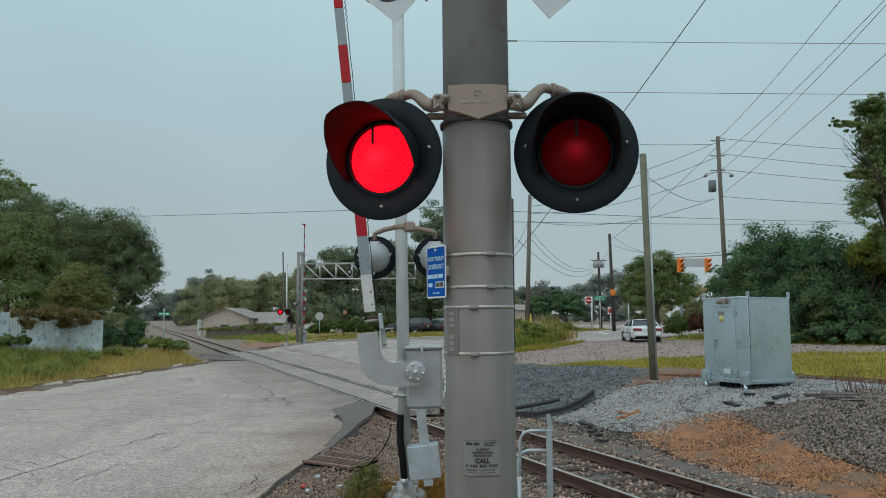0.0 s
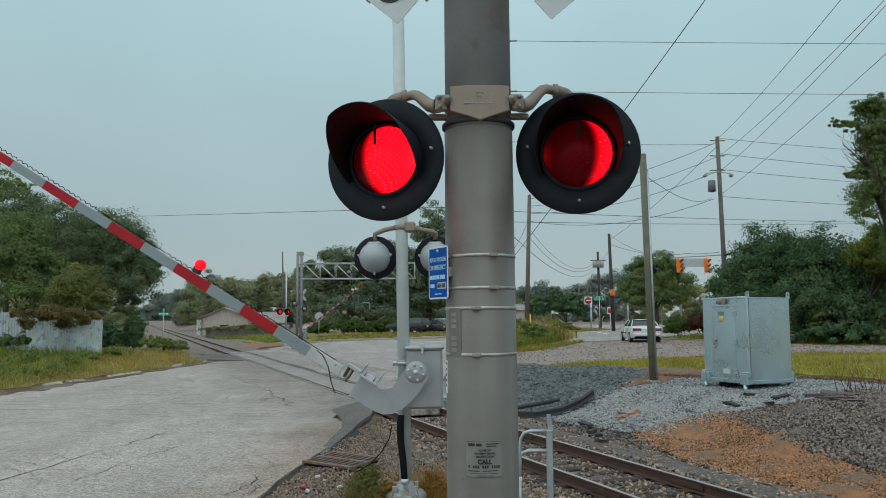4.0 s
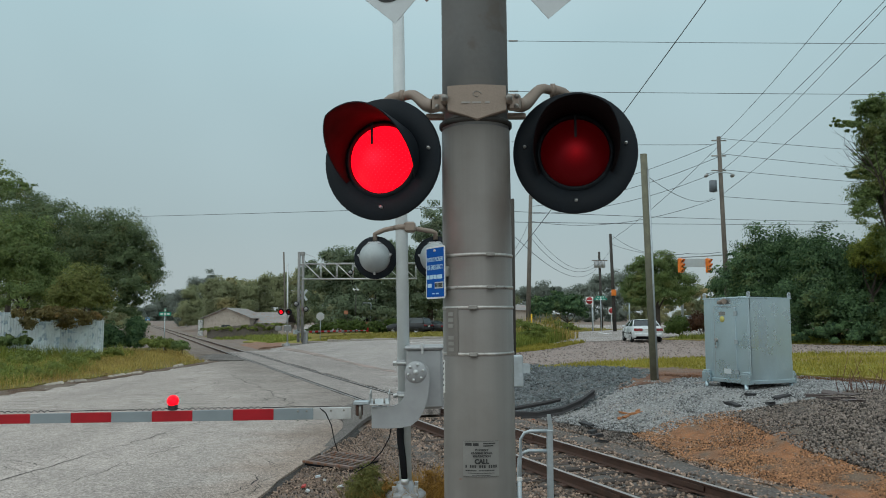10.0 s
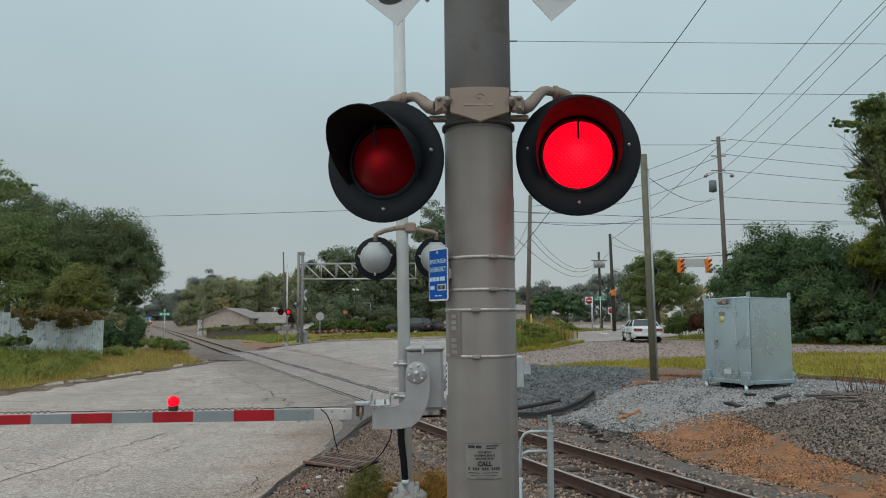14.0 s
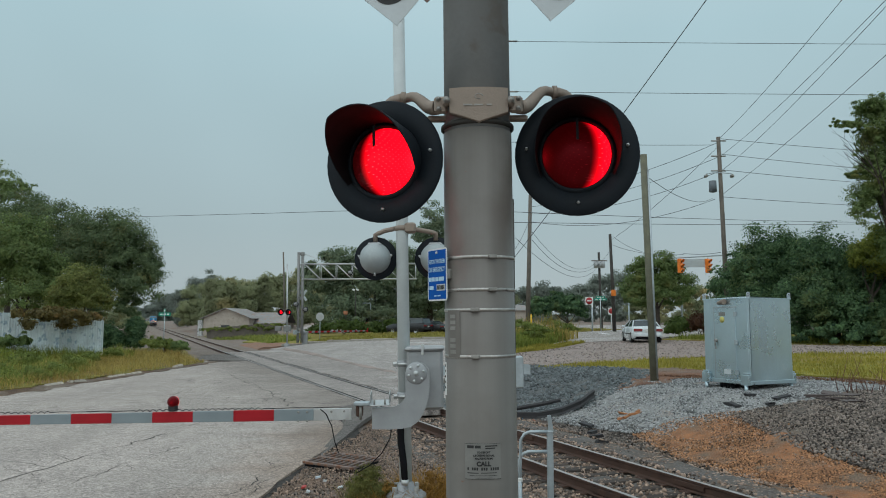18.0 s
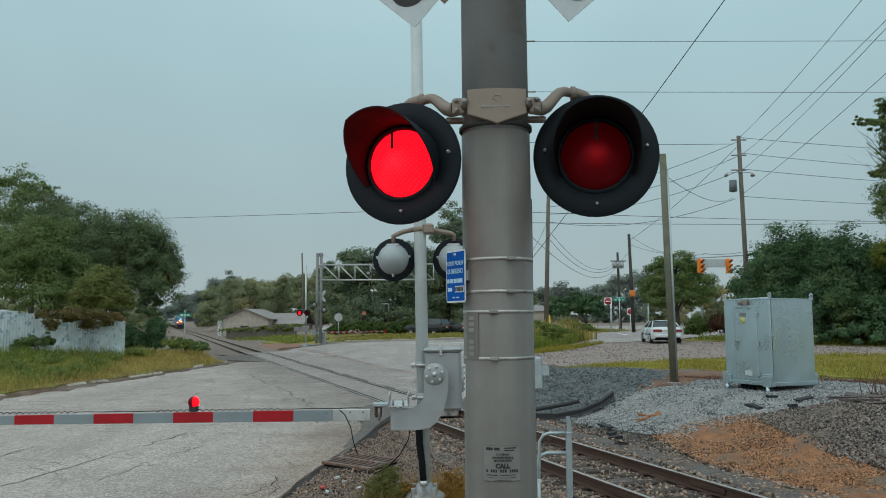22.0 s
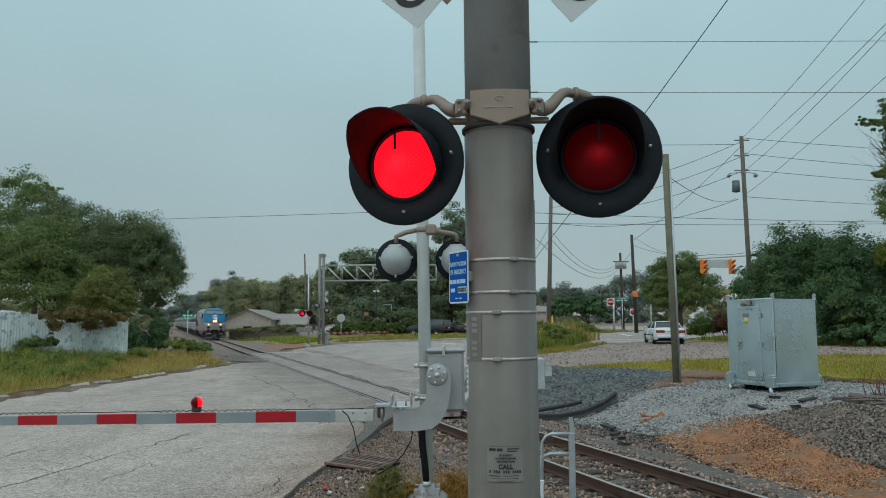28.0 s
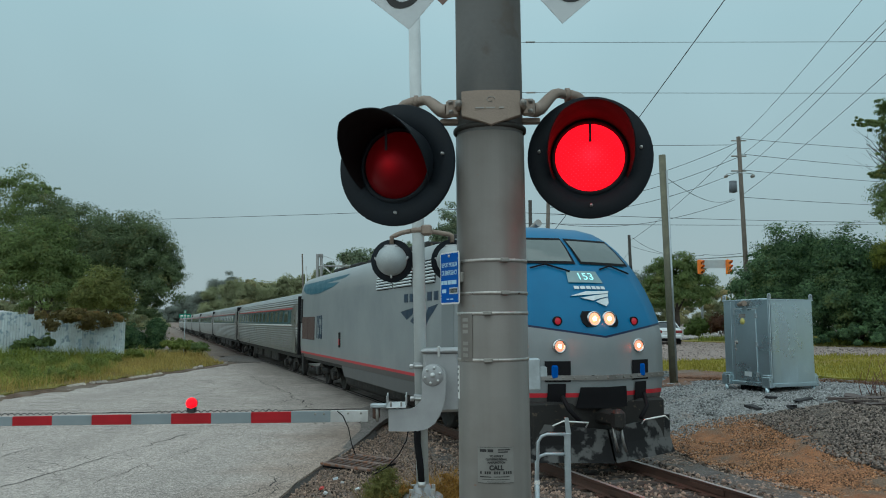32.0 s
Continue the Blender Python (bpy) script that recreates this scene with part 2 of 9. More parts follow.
def leafy(name, dark, light, rough=0.55, brown=None, spread=0.55, grain=1.0):
    """Leaves: each leaf its own shade."""
    m, nt, b = shader(name)
    rnd = nt.nodes.new("ShaderNodeNewGeometry").outputs["Random Per Island"]
    rnd = ranged(nt, rnd, 0, 1, 0.5 - spread / 2, 0.5 + spread / 2)
    rnd = maths(nt, "ADD", rnd, ranged(nt, noisy(nt, 1.3 * grain, 2), 0.3, 0.7, -0.22, 0.22))
    col = mixed(nt, rnd, dark, light)
    col = mixed(nt, ranged(nt, noisy(nt, 0.5 * grain, 3), 0.4, 0.65), col, mixed(nt, rnd, tuple(c * 0.7 for c in dark), tuple(c * 0.8 for c in light)))
    if brown:
        col = mixed(nt, ranged(nt, noisy(nt, 0.7 * grain, 3), 0.56, 0.74, 0, 0.8), col, brown)
    nt.links.new(col, b.inputs["Base Color"])
    b.inputs["Roughness"].default_value = rough
    b.inputs["Specular IOR Level"].default_value = 0.25
    # light also comes through the leaf
    through_leaf = nt.nodes.new("ShaderNodeBsdfTranslucent")
    nt.links.new(col, through_leaf.inputs["Color"])
    both = nt.nodes.new("ShaderNodeMixShader")
    both.inputs[0].default_value = 0.4
    nt.links.new(b.outputs[0], both.inputs[1])
    nt.links.new(through_leaf.outputs[0], both.inputs[2])
    nt.links.new(both.outputs[0], nt.nodes["Material Output"].inputs["Surface"])
    return m



def mast_paint():
    """Grey paint with rain streaks and rusty specks."""
    m, nt, b = shader("aluminium_grey_paint")
    tc = nt.nodes.new("ShaderNodeTexCoord")
    mp = nt.nodes.new("ShaderNodeMapping")
    mp.inputs["Scale"].default_value = (16, 16, 0.5)
    nt.links.new(tc.outputs["Object"], mp.inputs["Vector"])
    streak = noisy(nt, 1.0, 5, mp.outputs[0])
    blot, fine = noisy(nt, 3.0, 4), noisy(nt, 70, 3)
    col = mixed(nt, ranged(nt, streak, 0.3, 0.7), (0.160, 0.154, 0.144), (0.238, 0.230, 0.216))
    # brown weathering blots, and a brown tone that grows towards the upper length
    sep = nt.nodes.new("ShaderNodeSeparateXYZ")
    nt.links.new(tc.outputs["Object"], sep.inputs[0])
    brown = maths(nt, "ADD", ranged(nt, blot, 0.45, 0.75, 0, 0.5), ranged(nt, maths(nt, "ADD", sep.outputs[2], maths(nt, "MULTIPLY", streak, 0.5)), 1.9, 2.5, 0, 0.5))
    col = mixed(nt, brown, col, (0.118, 0.100, 0.086))
    col = mixed(nt, ranged(nt, noisy(nt, 22, 5), 0.70, 0.74, 0, 0.7), col, (0.20, 0.10, 0.07))
    nt.links.new(col, b.inputs["Base Color"])
    nt.links.new(ranged(nt, blot, 0.3, 0.7, 0.38, 0.58), b.inputs["Roughness"])
    b.inputs["Metallic"].default_value = 0.1
    bumped(nt, b, fine, 0.06)
    return m


M_MAST = mast_paint()
M_TUBE = plain("grey_aluminium_tube", (0.285, 0.30, 0.305), 0.5, 0.2, 0.14, 3, 50, 0.05, wear=(0.24, 0.235, 0.225), wear_at=0.6)
M_BRACKET = plain("weathered_tan_casting", (0.27, 0.215, 0.175), 0.55, 0.3, 0.15, 8, 120, 0.15)
M_BLACK = plain("black_enamel", (0.008, 0.012, 0.017), 0.62, 0.0, 0.25, 6, 90, 0.06, spec=0.22)
M_GALV = plain("galvanised_steel", (0.42, 0.47, 0.50), 0.42, 0.6, 0.18, 7, 40, 0.08)
M_ALU = plain("bare_aluminium", (0.55, 0.56, 0.56), 0.4, 0.7, 0.12, 9, 60, 0.06)
M_CAST = plain("cast_aluminium_grey", (0.36, 0.37, 0.38), 0.5, 0.5, 0.12, 6, 90, 0.1)
M_STEEL_BAND = plain("stainless_band", (0.46, 0.44, 0.42), 0.34, 0.85, 0.35, 14, 60, 0.04)
M_STRAP = plain("dark_iron_strap", (0.045, 0.042, 0.038), 0.6, 0.4, 0.2, 12, 80, 0.1)
M_BOLT = plain("dull_bolt", (0.30, 0.29, 0.27), 0.5, 0.6, 0.2, 30, 120, 0.1)
M_RED_STRIPE = plain("red_reflective_sheet", (0.36, 0.010, 0.018), 0.5, 0, 0.16, 5, 120, 0.03, spec=0.25)
M_GREY_STRIPE = plain("white_reflective_sheet", (0.225, 0.265, 0.285), 0.4, 0.1, 0.08, 5, 120, 0.03)
M_WHITE = plain("white_paint", (0.72, 0.73, 0.72), 0.45, 0, 0.08, 4, 60, 0.04)
M_CROSSBUCK = plain("white_sign_sheet", (0.52, 0.56, 0.58), 0.45, 0, 0.08, 4, 60, 0.03)
M_WOOD_BACK = plain("brown_sign_back", (0.20, 0.13, 0.11), 0.7, 0, 0.2, 5, 60, 0.1)
M_BLUE_SIGN = plain("blue_sign_sheet", (0.0005, 0.085, 0.40), 0.5, 0, 0.10, 6, 80, 0.03, spec=0.12)
M_INK = plain("black_ink", (0.02, 0.02, 0.02), 0.6, 0, 0.1, 8, 80, 0.0)
M_LABEL = plain("faded_label", (0.225, 0.219, 0.207), 0.75, 0, 0.10, 20, 120, 0.03, spec=0.2)
M_RUBBER = plain("black_rubber", (0.010, 0.010, 0.012), 0.75, 0, 0.25, 10, 80, 0.1, spec=0.15)
M_RAIL = plain("rusty_rail_web", (0.085, 0.045, 0.032), 0.75, 0.2, 0.35, 4, 70, 0.25)
M_RAILTOP = plain("polished_rail_head", (0.44, 0.39, 0.37), 0.42, 0.75, 0.10, 2, 30, 0.02)
M_TIE = plain("creosoted_tie", (0.050, 0.036, 0.029), 0.85, 0, 0.4, 3, 40, 0.5, wear=(0.11, 0.08, 0.06), per_piece=0.35)
M_TIE_FAR = plain("dusty_tie", (0.12, 0.095, 0.082), 0.9, 0, 0.3, 2, 30, 0.3)
M_STONE = plain("ballast_stone", (0.20, 0.178, 0.16), 0.85, 0, 0.25, 6, 60, 0.2, island=0.55)
M_STONE_WARM = plain("mixed_gravel", (0.25, 0.178, 0.136), 0.85, 0, 0.3, 6, 60, 0.2, island=0.95)
M_STONE_PALE = plain("pale_crushed_stone", (0.26, 0.262, 0.262), 0.85, 0, 0.25, 6, 60, 0.2, island=0.75)
M_POLE = plain("weathered_pole_wood", (0.145, 0.125, 0.105), 0.85, 0, 0.25, 2.5, 50, 0.4)
M_POLE_DARK = plain("dark_pole_wood", (0.05, 0.045, 0.04), 0.85, 0, 0.25, 2.5, 50, 0.4)
M_WIRE = plain("weathered_wire", (0.06, 0.06, 0.065), 0.6, 0.2, 0.1, 3, 30, 0)
M_BARK = plain("bark", (0.055, 0.042, 0.034), 0.9, 0, 0.3, 3, 25, 0.6)
M_CONCRETE = plain("aged_concrete", (0.36, 0.33, 0.29), 0.85, 0, 0.2, 2.5, 40, 0.3, wear=(0.20, 0.16, 0.12), wear_at=0.58)
M_TYRE = plain("tyre_rubber", (0.02, 0.02, 0.02), 0.8, 0, 0.2, 8, 60, 0.2)
M_DARKGLASS = plain("dark_window_glass", (0.02, 0.03, 0.035), 0.06, 0, 0.1, 2, 20, 0, spec=0.8)


def lamp_drum_material():
    """A turning lamp drum: its +x side glows red, its -x side is nearly out; rows of small lenses over both."""
    m, nt, b = shader("lamp_drum")
    tc = nt.nodes.new("ShaderNodeTexCoord")
    sep = nt.nodes.new("ShaderNodeSeparateXYZ")
    nt.links.new(tc.outputs["Object"], sep.inputs[0])
    side = nt.nodes.new("ShaderNodeSeparateXYZ")
    nt.links.new(tc.outputs["Generated"], side.inputs[0])
    lit = ranged(nt, side.outputs[0], 0.45, 0.66)
    vor = nt.nodes.new("ShaderNodeTexVoronoi")
    vor.voronoi_dimensions = "2D"
    vor.inputs["Scale"].default_value = 52
    vor.inputs["Randomness"].default_value = 0.0
    flatten = nt.nodes.new("ShaderNodeCombineXYZ")
    nt.links.new(maths(nt, "ADD", sep.outputs[1], sep.outputs[2]), flatten.inputs[0])
    nt.links.new(maths(nt, "SUBTRACT", sep.outputs[1], sep.outputs[2]), flatten.inputs[1])
    nt.links.new(flatten.outputs[0], vor.inputs["Vector"])
    dots = ranged(nt, vor.outputs["Distance"], 0.05, 0.12, 1.0, 0.0)
    # the filament stands behind the middle of the lens
    gy = maths(nt, "SUBTRACT", side.outputs[1], 0.5)
    gz = maths(nt, "SUBTRACT", side.outputs[2], 0.46)
    off = maths(nt, "SQRT", maths(nt, "ADD", maths(nt, "MULTIPLY", gy, gy), maths(nt, "MULTIPLY", gz, gz)))
    core = ranged(nt, off, 0.0, 0.27, 1.0, 0.0)
    core = maths(nt, "MULTIPLY", core, core)
    plainly = mixed(nt, core, (1.0, 0.0004, 0.008), (1.0, 0.005, 0.017))
    em = mixed(nt, dots, plainly, (1.0, 0.055, 0.08))
    nt.links.new(em, b.inputs["Emission Color"])
    bright = maths(nt, "MULTIPLY", maths(nt, "POWER", lit, 1.6), 2.3)
    ember = maths(nt, "ADD", maths(nt, "MULTIPLY", core, 0.17), 0.022)
    power = maths(nt, "ADD", bright, maths(nt, "MULTIPLY", ember, maths(nt, "ADD", maths(nt, "MULTIPLY", dots, 2.4), 0.75)))
    nt.links.new(power, b.inputs["Emission Strength"])
    nt.links.new(mixed(nt, dots, (0.060, 0.003, 0.005), (0.20, 0.010, 0.015)), b.inputs["Base Color"])
    b.inputs["Roughness"].default_value = 0.4
    b.inputs["Specular Tint"].default_value = (1.0, 0.10, 0.13, 1)
    return m


M_DRUM = lamp_drum_material()
M_VISOR_IN = plain("visor_inside_black", (0.010, 0.008, 0.009), 0.7, 0, 0.2, 8, 80, 0.05, spec=0.12)

# ---------- the lie of the land ----------
FAR_D = (-400, -60, -20, -11, -8, -5.2, -4.0, -2.7, -1.7, 1.7, 2.7, 4.0, 5.5, 7.0, 9.0, 14.0, 20.0, 30.0, 60.0, 150.0, 900.0)
FAR_Z = (0.6, 0.4, 0.36, 0.36, 0.34, 0.30, 0.10, -0.19, -0.20, -0.20, -0.26, -0.12, 0.28, 0.60, 0.68, 0.76, 1.02, 1.14, 1.2, 2.0, 8.0)
OPEN_Z = (0.6, 0.4, 0.0, 0.0, 0.0, 0.0, 0.0, 0.0, 0.0, 0.0, 0.02, 0.10, 0.25, 0.42, 0.55, 0.72, 0.98, 1.12, 1.2, 2.0, 8.0)


def step(a, b, x):
    x = min(1.0, max(0.0, (x - a) / (b - a)))
    return x * x * (3 - 2 * x)


def ground_z(x, y):
    """Height of the ground; the rails' heads lie at nought."""
    d = x * CT + y * ST - TRACK
    s = -x * ST + y * CT
    wild = float(np.interp(d, FAR_D, FAR_Z))
    paved = float(np.interp(d, FAR_D, OPEN_Z))
    # the street crosses the track between these two lines
    k = step(-1.2, -2.6, x + (0.0 if y < 24 else (y - 24) * 0.02)) if d < 3 else step(2.0, -3.0, x - (y - 22) * 0.25)
    left = step(-14.0, -14.6, x) if d < -2 else 0.0
    k *= 1 - (step(47, 50, s) if -3.5 < d < -0.9 else step(60.5, 62.5, s) if -0.9 <= d < 3.5 else 0)
    z = wild * (1 - k) + paved * k
    if left > 0 and d < -2.4:
        rise = 0.10 + 0.12 * step(-14.6, -20.0, x) + 0.32 * step(-20.6, -24.0, x) * step(46, 40, y) - 0.35 * step(-4.5, -2.4, d)
        z = z * (1 - left) + rise * left
    # farther off the line runs on a low bank
    if s > 62:
        z -= step(62, 75, s) * step(16, 6, abs(d)) * (0.35 + 1.3 * step(230, 330, s))
    return z


def patch(outline, spacing, lift, jitter=0.12, skirt=0.08, height=ground_z, bumps=0.0, seed=3):
    """A sheet that lies on the ground inside an outline (x, y), with a worn edge."""
    from mathutils.geometry import delaunay_2d_cdt
    rnd = random.Random(seed)
    edge = []
    n = len(outline)
    for i in range(n):
        a, b = Vector(outline[i]), Vector(outline[(i + 1) % n])
        k = max(1, int((b - a).length / (spacing * 0.6)))
        for j in range(k):
            p = a.lerp(b, j / k)
            off = noise.noise(Vector((p.x * 0.9, p.y * 0.9, seed))) * jitter * 2 + rnd.uniform(-jitter, jitter) * 0.35
            t = (b - a).normalized()
            edge.append(p + Vector((-t.y, t.x)) * off)
    xs, ys = [p.x for p in edge], [p.y for p in edge]
    inner = []
    y = min(ys)
    while y < max(ys):
        x = min(xs) + rnd.uniform(0, spacing)
        while x < max(xs):
            inside = False
            for i in range(len(edge)):
                a, b = edge[i], edge[i - 1]
                if (a.y > y) != (b.y > y) and x < (b.x - a.x) * (y - a.y) / (b.y - a.y) + a.x:
                    inside = not inside
            if inside:
                inner.append(Vector((x + rnd.uniform(-0.2, 0.2) * spacing, y + rnd.uniform(-0.2, 0.2) * spacing)))
            x += spacing
        y += spacing
    m = len(edge)
    pts, _, faces, _, _, _ = delaunay_2d_cdt(edge + inner, [(i, (i + 1) % m) for i in range(m)], [], 1, 1e-5)
    sh = Shape()
    vs = [(p.x, p.y, height(p.x, p.y) + lift + bumps * noise.noise(Vector((p.x * 1.7, p.y * 1.7, 7))) + bumps * 0.5 * noise.noise(Vector((p.x * 4, p.y * 4, 2)))) for p in pts]
    sh.add(vs, [tuple(f) for f in faces], True)
    if skirt:
        ring = [(p.x, p.y) for p in edge]
        top = [(x, y, height(x, y) + lift) for x, y in ring]
        low = [(x, y, height(x, y) + lift - skirt) for x, y in ring]
        sh.add(top + low, [(i, m + i, m + (i + 1) % m, (i + 1) % m) for i in range(m)])
    return sh


def earth_material():
    """Grey-brown dirt, with patches of orange clay, thin grass and pebbles."""
    m, nt, b = shader("bare_earth")
    big, mid, small = noisy(nt, 0.35), noisy(nt, 2.5, 6), noisy(nt, 30, 6)
    col = mixed(nt, ranged(nt, mid, 0.3, 0.7), (0.165, 0.132, 0.113), (0.27, 0.22, 0.19))
    col = mixed(nt, ranged(nt, big, 0.52, 0.66), col, (0.20, 0.115, 0.07))
    vor = nt.nodes.new("ShaderNodeTexVoronoi")
    vor.inputs["Scale"].default_value = 22
    tc = nt.nodes.new("ShaderNodeTexCoord")
    nt.links.new(tc.outputs["Object"], vor.inputs["Vector"])
    col = mixed(nt, ranged(nt, vor.outputs["Distance"], 0.1, 0.4, 0.55, 0.0), col, (0.24, 0.225, 0.21))
    nt.links.new(col, b.inputs["Base Color"])
    b.inputs["Roughness"].default_value = 0.95
    b.inputs["Specular IOR Level"].default_value = 0.2
    bumped(nt, b, maths(nt, "ADD", small, mid), 0.7, 0.03)
    return m


def soil(name, a, b_, c, scale=3.0, pebble=0.5, pebble_col=(0.3, 0.28, 0.27), cells=26, worn=0.45):
    m, nt, b = shader(name)
    mid, small, wide = noisy(nt, scale, 6), noisy(nt, scale * 12, 5), noisy(nt, scale * 0.25, 3)
    col = mixed(nt, ranged(nt, mid, 0.32, 0.68), a, b_)
    col = mixed(nt, ranged(nt, wide, worn, worn + 0.16), col, c)
    if pebble:
        vor = nt.nodes.new("ShaderNodeTexVoronoi")
        vor.inputs["Scale"].default_value = cells
        tc = nt.nodes.new("ShaderNodeTexCoord")
        nt.links.new(tc.outputs["Object"], vor.inputs["Vector"])
        tone = nt.nodes.new("ShaderNodeSeparateColor")
        nt.links.new(vor.outputs["Color"], tone.inputs[0])
        stone = mixed(nt, tone.outputs[0], tuple(v * 0.45 for v in pebble_col), tuple(v * 1.25 for v in pebble_col))
        col = mixed(nt, ranged(nt, vor.outputs["Distance"], 0.25, 0.5, pebble, 0.0), col, stone)
        bumped(nt, b, maths(nt, "SUBTRACT", small, vor.outputs["Distance"]), 0.8, 0.03)
    else:
        bumped(nt, b, small, 0.6, 0.03)
    nt.links.new(col, b.inputs["Base Color"])
    b.inputs["Roughness"].default_value = 0.92
    b.inputs["Specular IOR Level"].default_value = 0.25
    return m


def asphalt_material(name, light, dark, crack=0.5, rim=False):
    """Old pale asphalt with aggregate, stains and jagged branching cracks."""
    m, nt, b = shader(name)
    tc = nt.nodes.new("ShaderNodeTexCoord")
    place = tc.outputs["Object"]

    def mapped(sx, sy, turn):
        mp = nt.nodes.new("ShaderNodeMapping")
        mp.inputs["Scale"].default_value = (sx, sy, 1)
        mp.inputs["Rotation"].default_value = (0, 0, radians(turn))
        mp.inputs["Location"].default_value = (turn * 0.31, turn * 0.17, 0)
        nt.links.new(place, mp.inputs["Vector"])
        return mp.outputs[0]

    def web(sx, sy, turn, width, shake, shake_scale):
        """Thin jagged lines between cells."""
        wob = nt.nodes.new("ShaderNodeTexNoise")
        wob.inputs["Scale"].default_value = shake_scale
        wob.inputs["Detail"].default_value = 5
        wob.inputs["Roughness"].default_value = 0.65
        nt.links.new(place, wob.inputs["Vector"])
        off = nt.nodes.new("ShaderNodeVectorMath")
        off.operation = "MULTIPLY_ADD"
        nt.links.new(wob.outputs["Color"], off.inputs[0])
        off.inputs[1].default_value = (shake, shake, 0)
        nt.links.new(mapped(sx, sy, turn), off.inputs[2])
        vor = nt.nodes.new("ShaderNodeTexVoronoi")
        vor.voronoi_dimensions = "2D"
        vor.feature = "DISTANCE_TO_EDGE"
        vor.inputs["Scale"].default_value = 1.0
        nt.links.new(off.outputs[0], vor.inputs["Vector"])
        return ranged(nt, vor.outputs["Distance"], width * 0.35, width, 1.0, 0.0)

    lanes = noisy(nt, 1.0, 4, mapped(0.55, 0.16, 0))
    mid, fine, grit = noisy(nt, 0.7, 6, None, 0.62), noisy(nt, 85, 2), noisy(nt, 30, 3, None, 0.75)
    col = mixed(nt, ranged(nt, lanes, 0.35, 0.7), light, dark)
    col = mixed(nt, ranged(nt, mid, 0.50, 0.72, 0, 0.42), col, tuple(c * 0.66 for c in light))
    col = mixed(nt, ranged(nt, noisy(nt, 0.28, 5, None, 0.6), 0.56, 0.66, 0, 0.35), col, tuple(min(1.0, c * 1.16) for c in light))
    # mottling, worn cross streaks and bare aggregate
    col = mixed(nt, ranged(nt, noisy(nt, 4.5, 8, None, 0.8), 0.40, 0.62, 0.0, 0.5), col, tuple(c * 0.62 for c in light))
    for sx, sy, turn, deep in ((0.45, 6.0, 5, 0.45), (0.8, 13.0, -7, 0.36)):
        worn = ranged(nt, noisy(nt, 1.0, 5, mapped(sx, sy, turn), 0.7), 0.555, 0.64, 0.0, 0.85)
        if rim:
            ahead = nt.nodes.new("ShaderNodeSeparateXYZ")
            nt.links.new(place, ahead.inputs[0])
            worn = maths(nt, "MULTIPLY", worn, ranged(nt, maths(nt, "ADD", ahead.outputs[1], ranged(nt, mid, 0.3, 0.7, -3.0, 3.0)), 15.0, 20.0))
        col = mixed(nt, worn, col, tuple(c * deep for c in light))
    for cells, lo, hi, fac in ((62, 0.42, 1.62, 0.75), (27, 0.62, 1.35, 0.5)):
        agg = nt.nodes.new("ShaderNodeTexVoronoi")
        agg.inputs["Scale"].default_value = cells
        nt.links.new(place, agg.inputs["Vector"])
        tone = nt.nodes.new("ShaderNodeSeparateColor")
        nt.links.new(agg.outputs["Color"], tone.inputs[0])
        k = nt.nodes.new("ShaderNodeCombineColor")
        v = ranged(nt, tone.outputs[0], 0, 1, lo, hi)
        for i in range(3):
            nt.links.new(v, k.inputs[i])
        col = mixed(nt, fac, col, k.outputs[0], "MULTIPLY")
    lines = maths(nt, "MULTIPLY", web(0.24, 0.14, 24, 0.0058, 0.26, 0.7), ranged(nt, noisy(nt, 0.5, 2), 0.26, 0.36))
    two = maths(nt, "MULTIPLY", web(0.50, 0.34, -18, 0.0092, 0.40, 1.0), ranged(nt, noisy(nt, 0.33, 2, mapped(1, 1, 40)), 0.44, 0.54, 0, 0.9))
    lines = maths(nt, "MAXIMUM", lines, two)
    three = maths(nt, "MULTIPLY", web(1.5, 1.1, 10, 0.024, 0.4, 2.0), ranged(nt, noisy(nt, 0.22, 3, mapped(1, 1, 70)), 0.66, 0.72, 0, 0.7))
    lines = maths(nt, "MAXIMUM", lines, three)
    if rim:
        sep = nt.nodes.new("ShaderNodeSeparateXYZ")
        nt.links.new(place, sep.inputs[0])
        # newer, darker asphalt feathered out from the rails
        across = maths(nt, "ADD", maths(nt, "MULTIPLY", sep.outputs[0], CT), maths(nt, "MULTIPLY", sep.outputs[1], ST))
        across = maths(nt, "ADD", across, ranged(nt, noisy(nt, 0.5, 5, None, 0.65), 0.3, 0.7, -1.3, 1.3))
        newer = ranged(nt, across, TRACK - 5.0, TRACK - 1.2, 0.0, 1.0)
        col = mixed(nt, maths(nt, "MULTIPLY", newer, 0.85), col, (0.62, 0.61, 0.60), "MULTIPLY")
        near = maths(nt, "ADD", sep.outputs[0], ranged(nt, noisy(nt, 0.9, 3), 0.3, 0.7, -0.55, 0.55))
        near = maths(nt, "MULTIPLY", ranged(nt, near, -3.9, -2.9), ranged(nt, sep.outputs[1], 17.5, 16.0))
        # tan dirt trodden over the asphalt beside the gravel
        tan = maths(nt, "MULTIPLY", ranged(nt, maths(nt, "ADD", sep.outputs[0], ranged(nt, noisy(nt, 0.7, 4), 0.3, 0.7, -0.6, 0.6)), -4.1, -2.6), ranged(nt, sep.outputs[1], 19.0, 17.0))
        col = mixed(nt, maths(nt, "MULTIPLY", tan, 0.8), col, (0.76, 0.675, 0.61), "MULTIPLY")
        lines = maths(nt, "MAXIMUM", lines, maths(nt, "MULTIPLY", web(1.9, 1.2, -12, 0.020, 0.5, 2.4), maths(nt, "MULTIPLY", near, 0.75)))
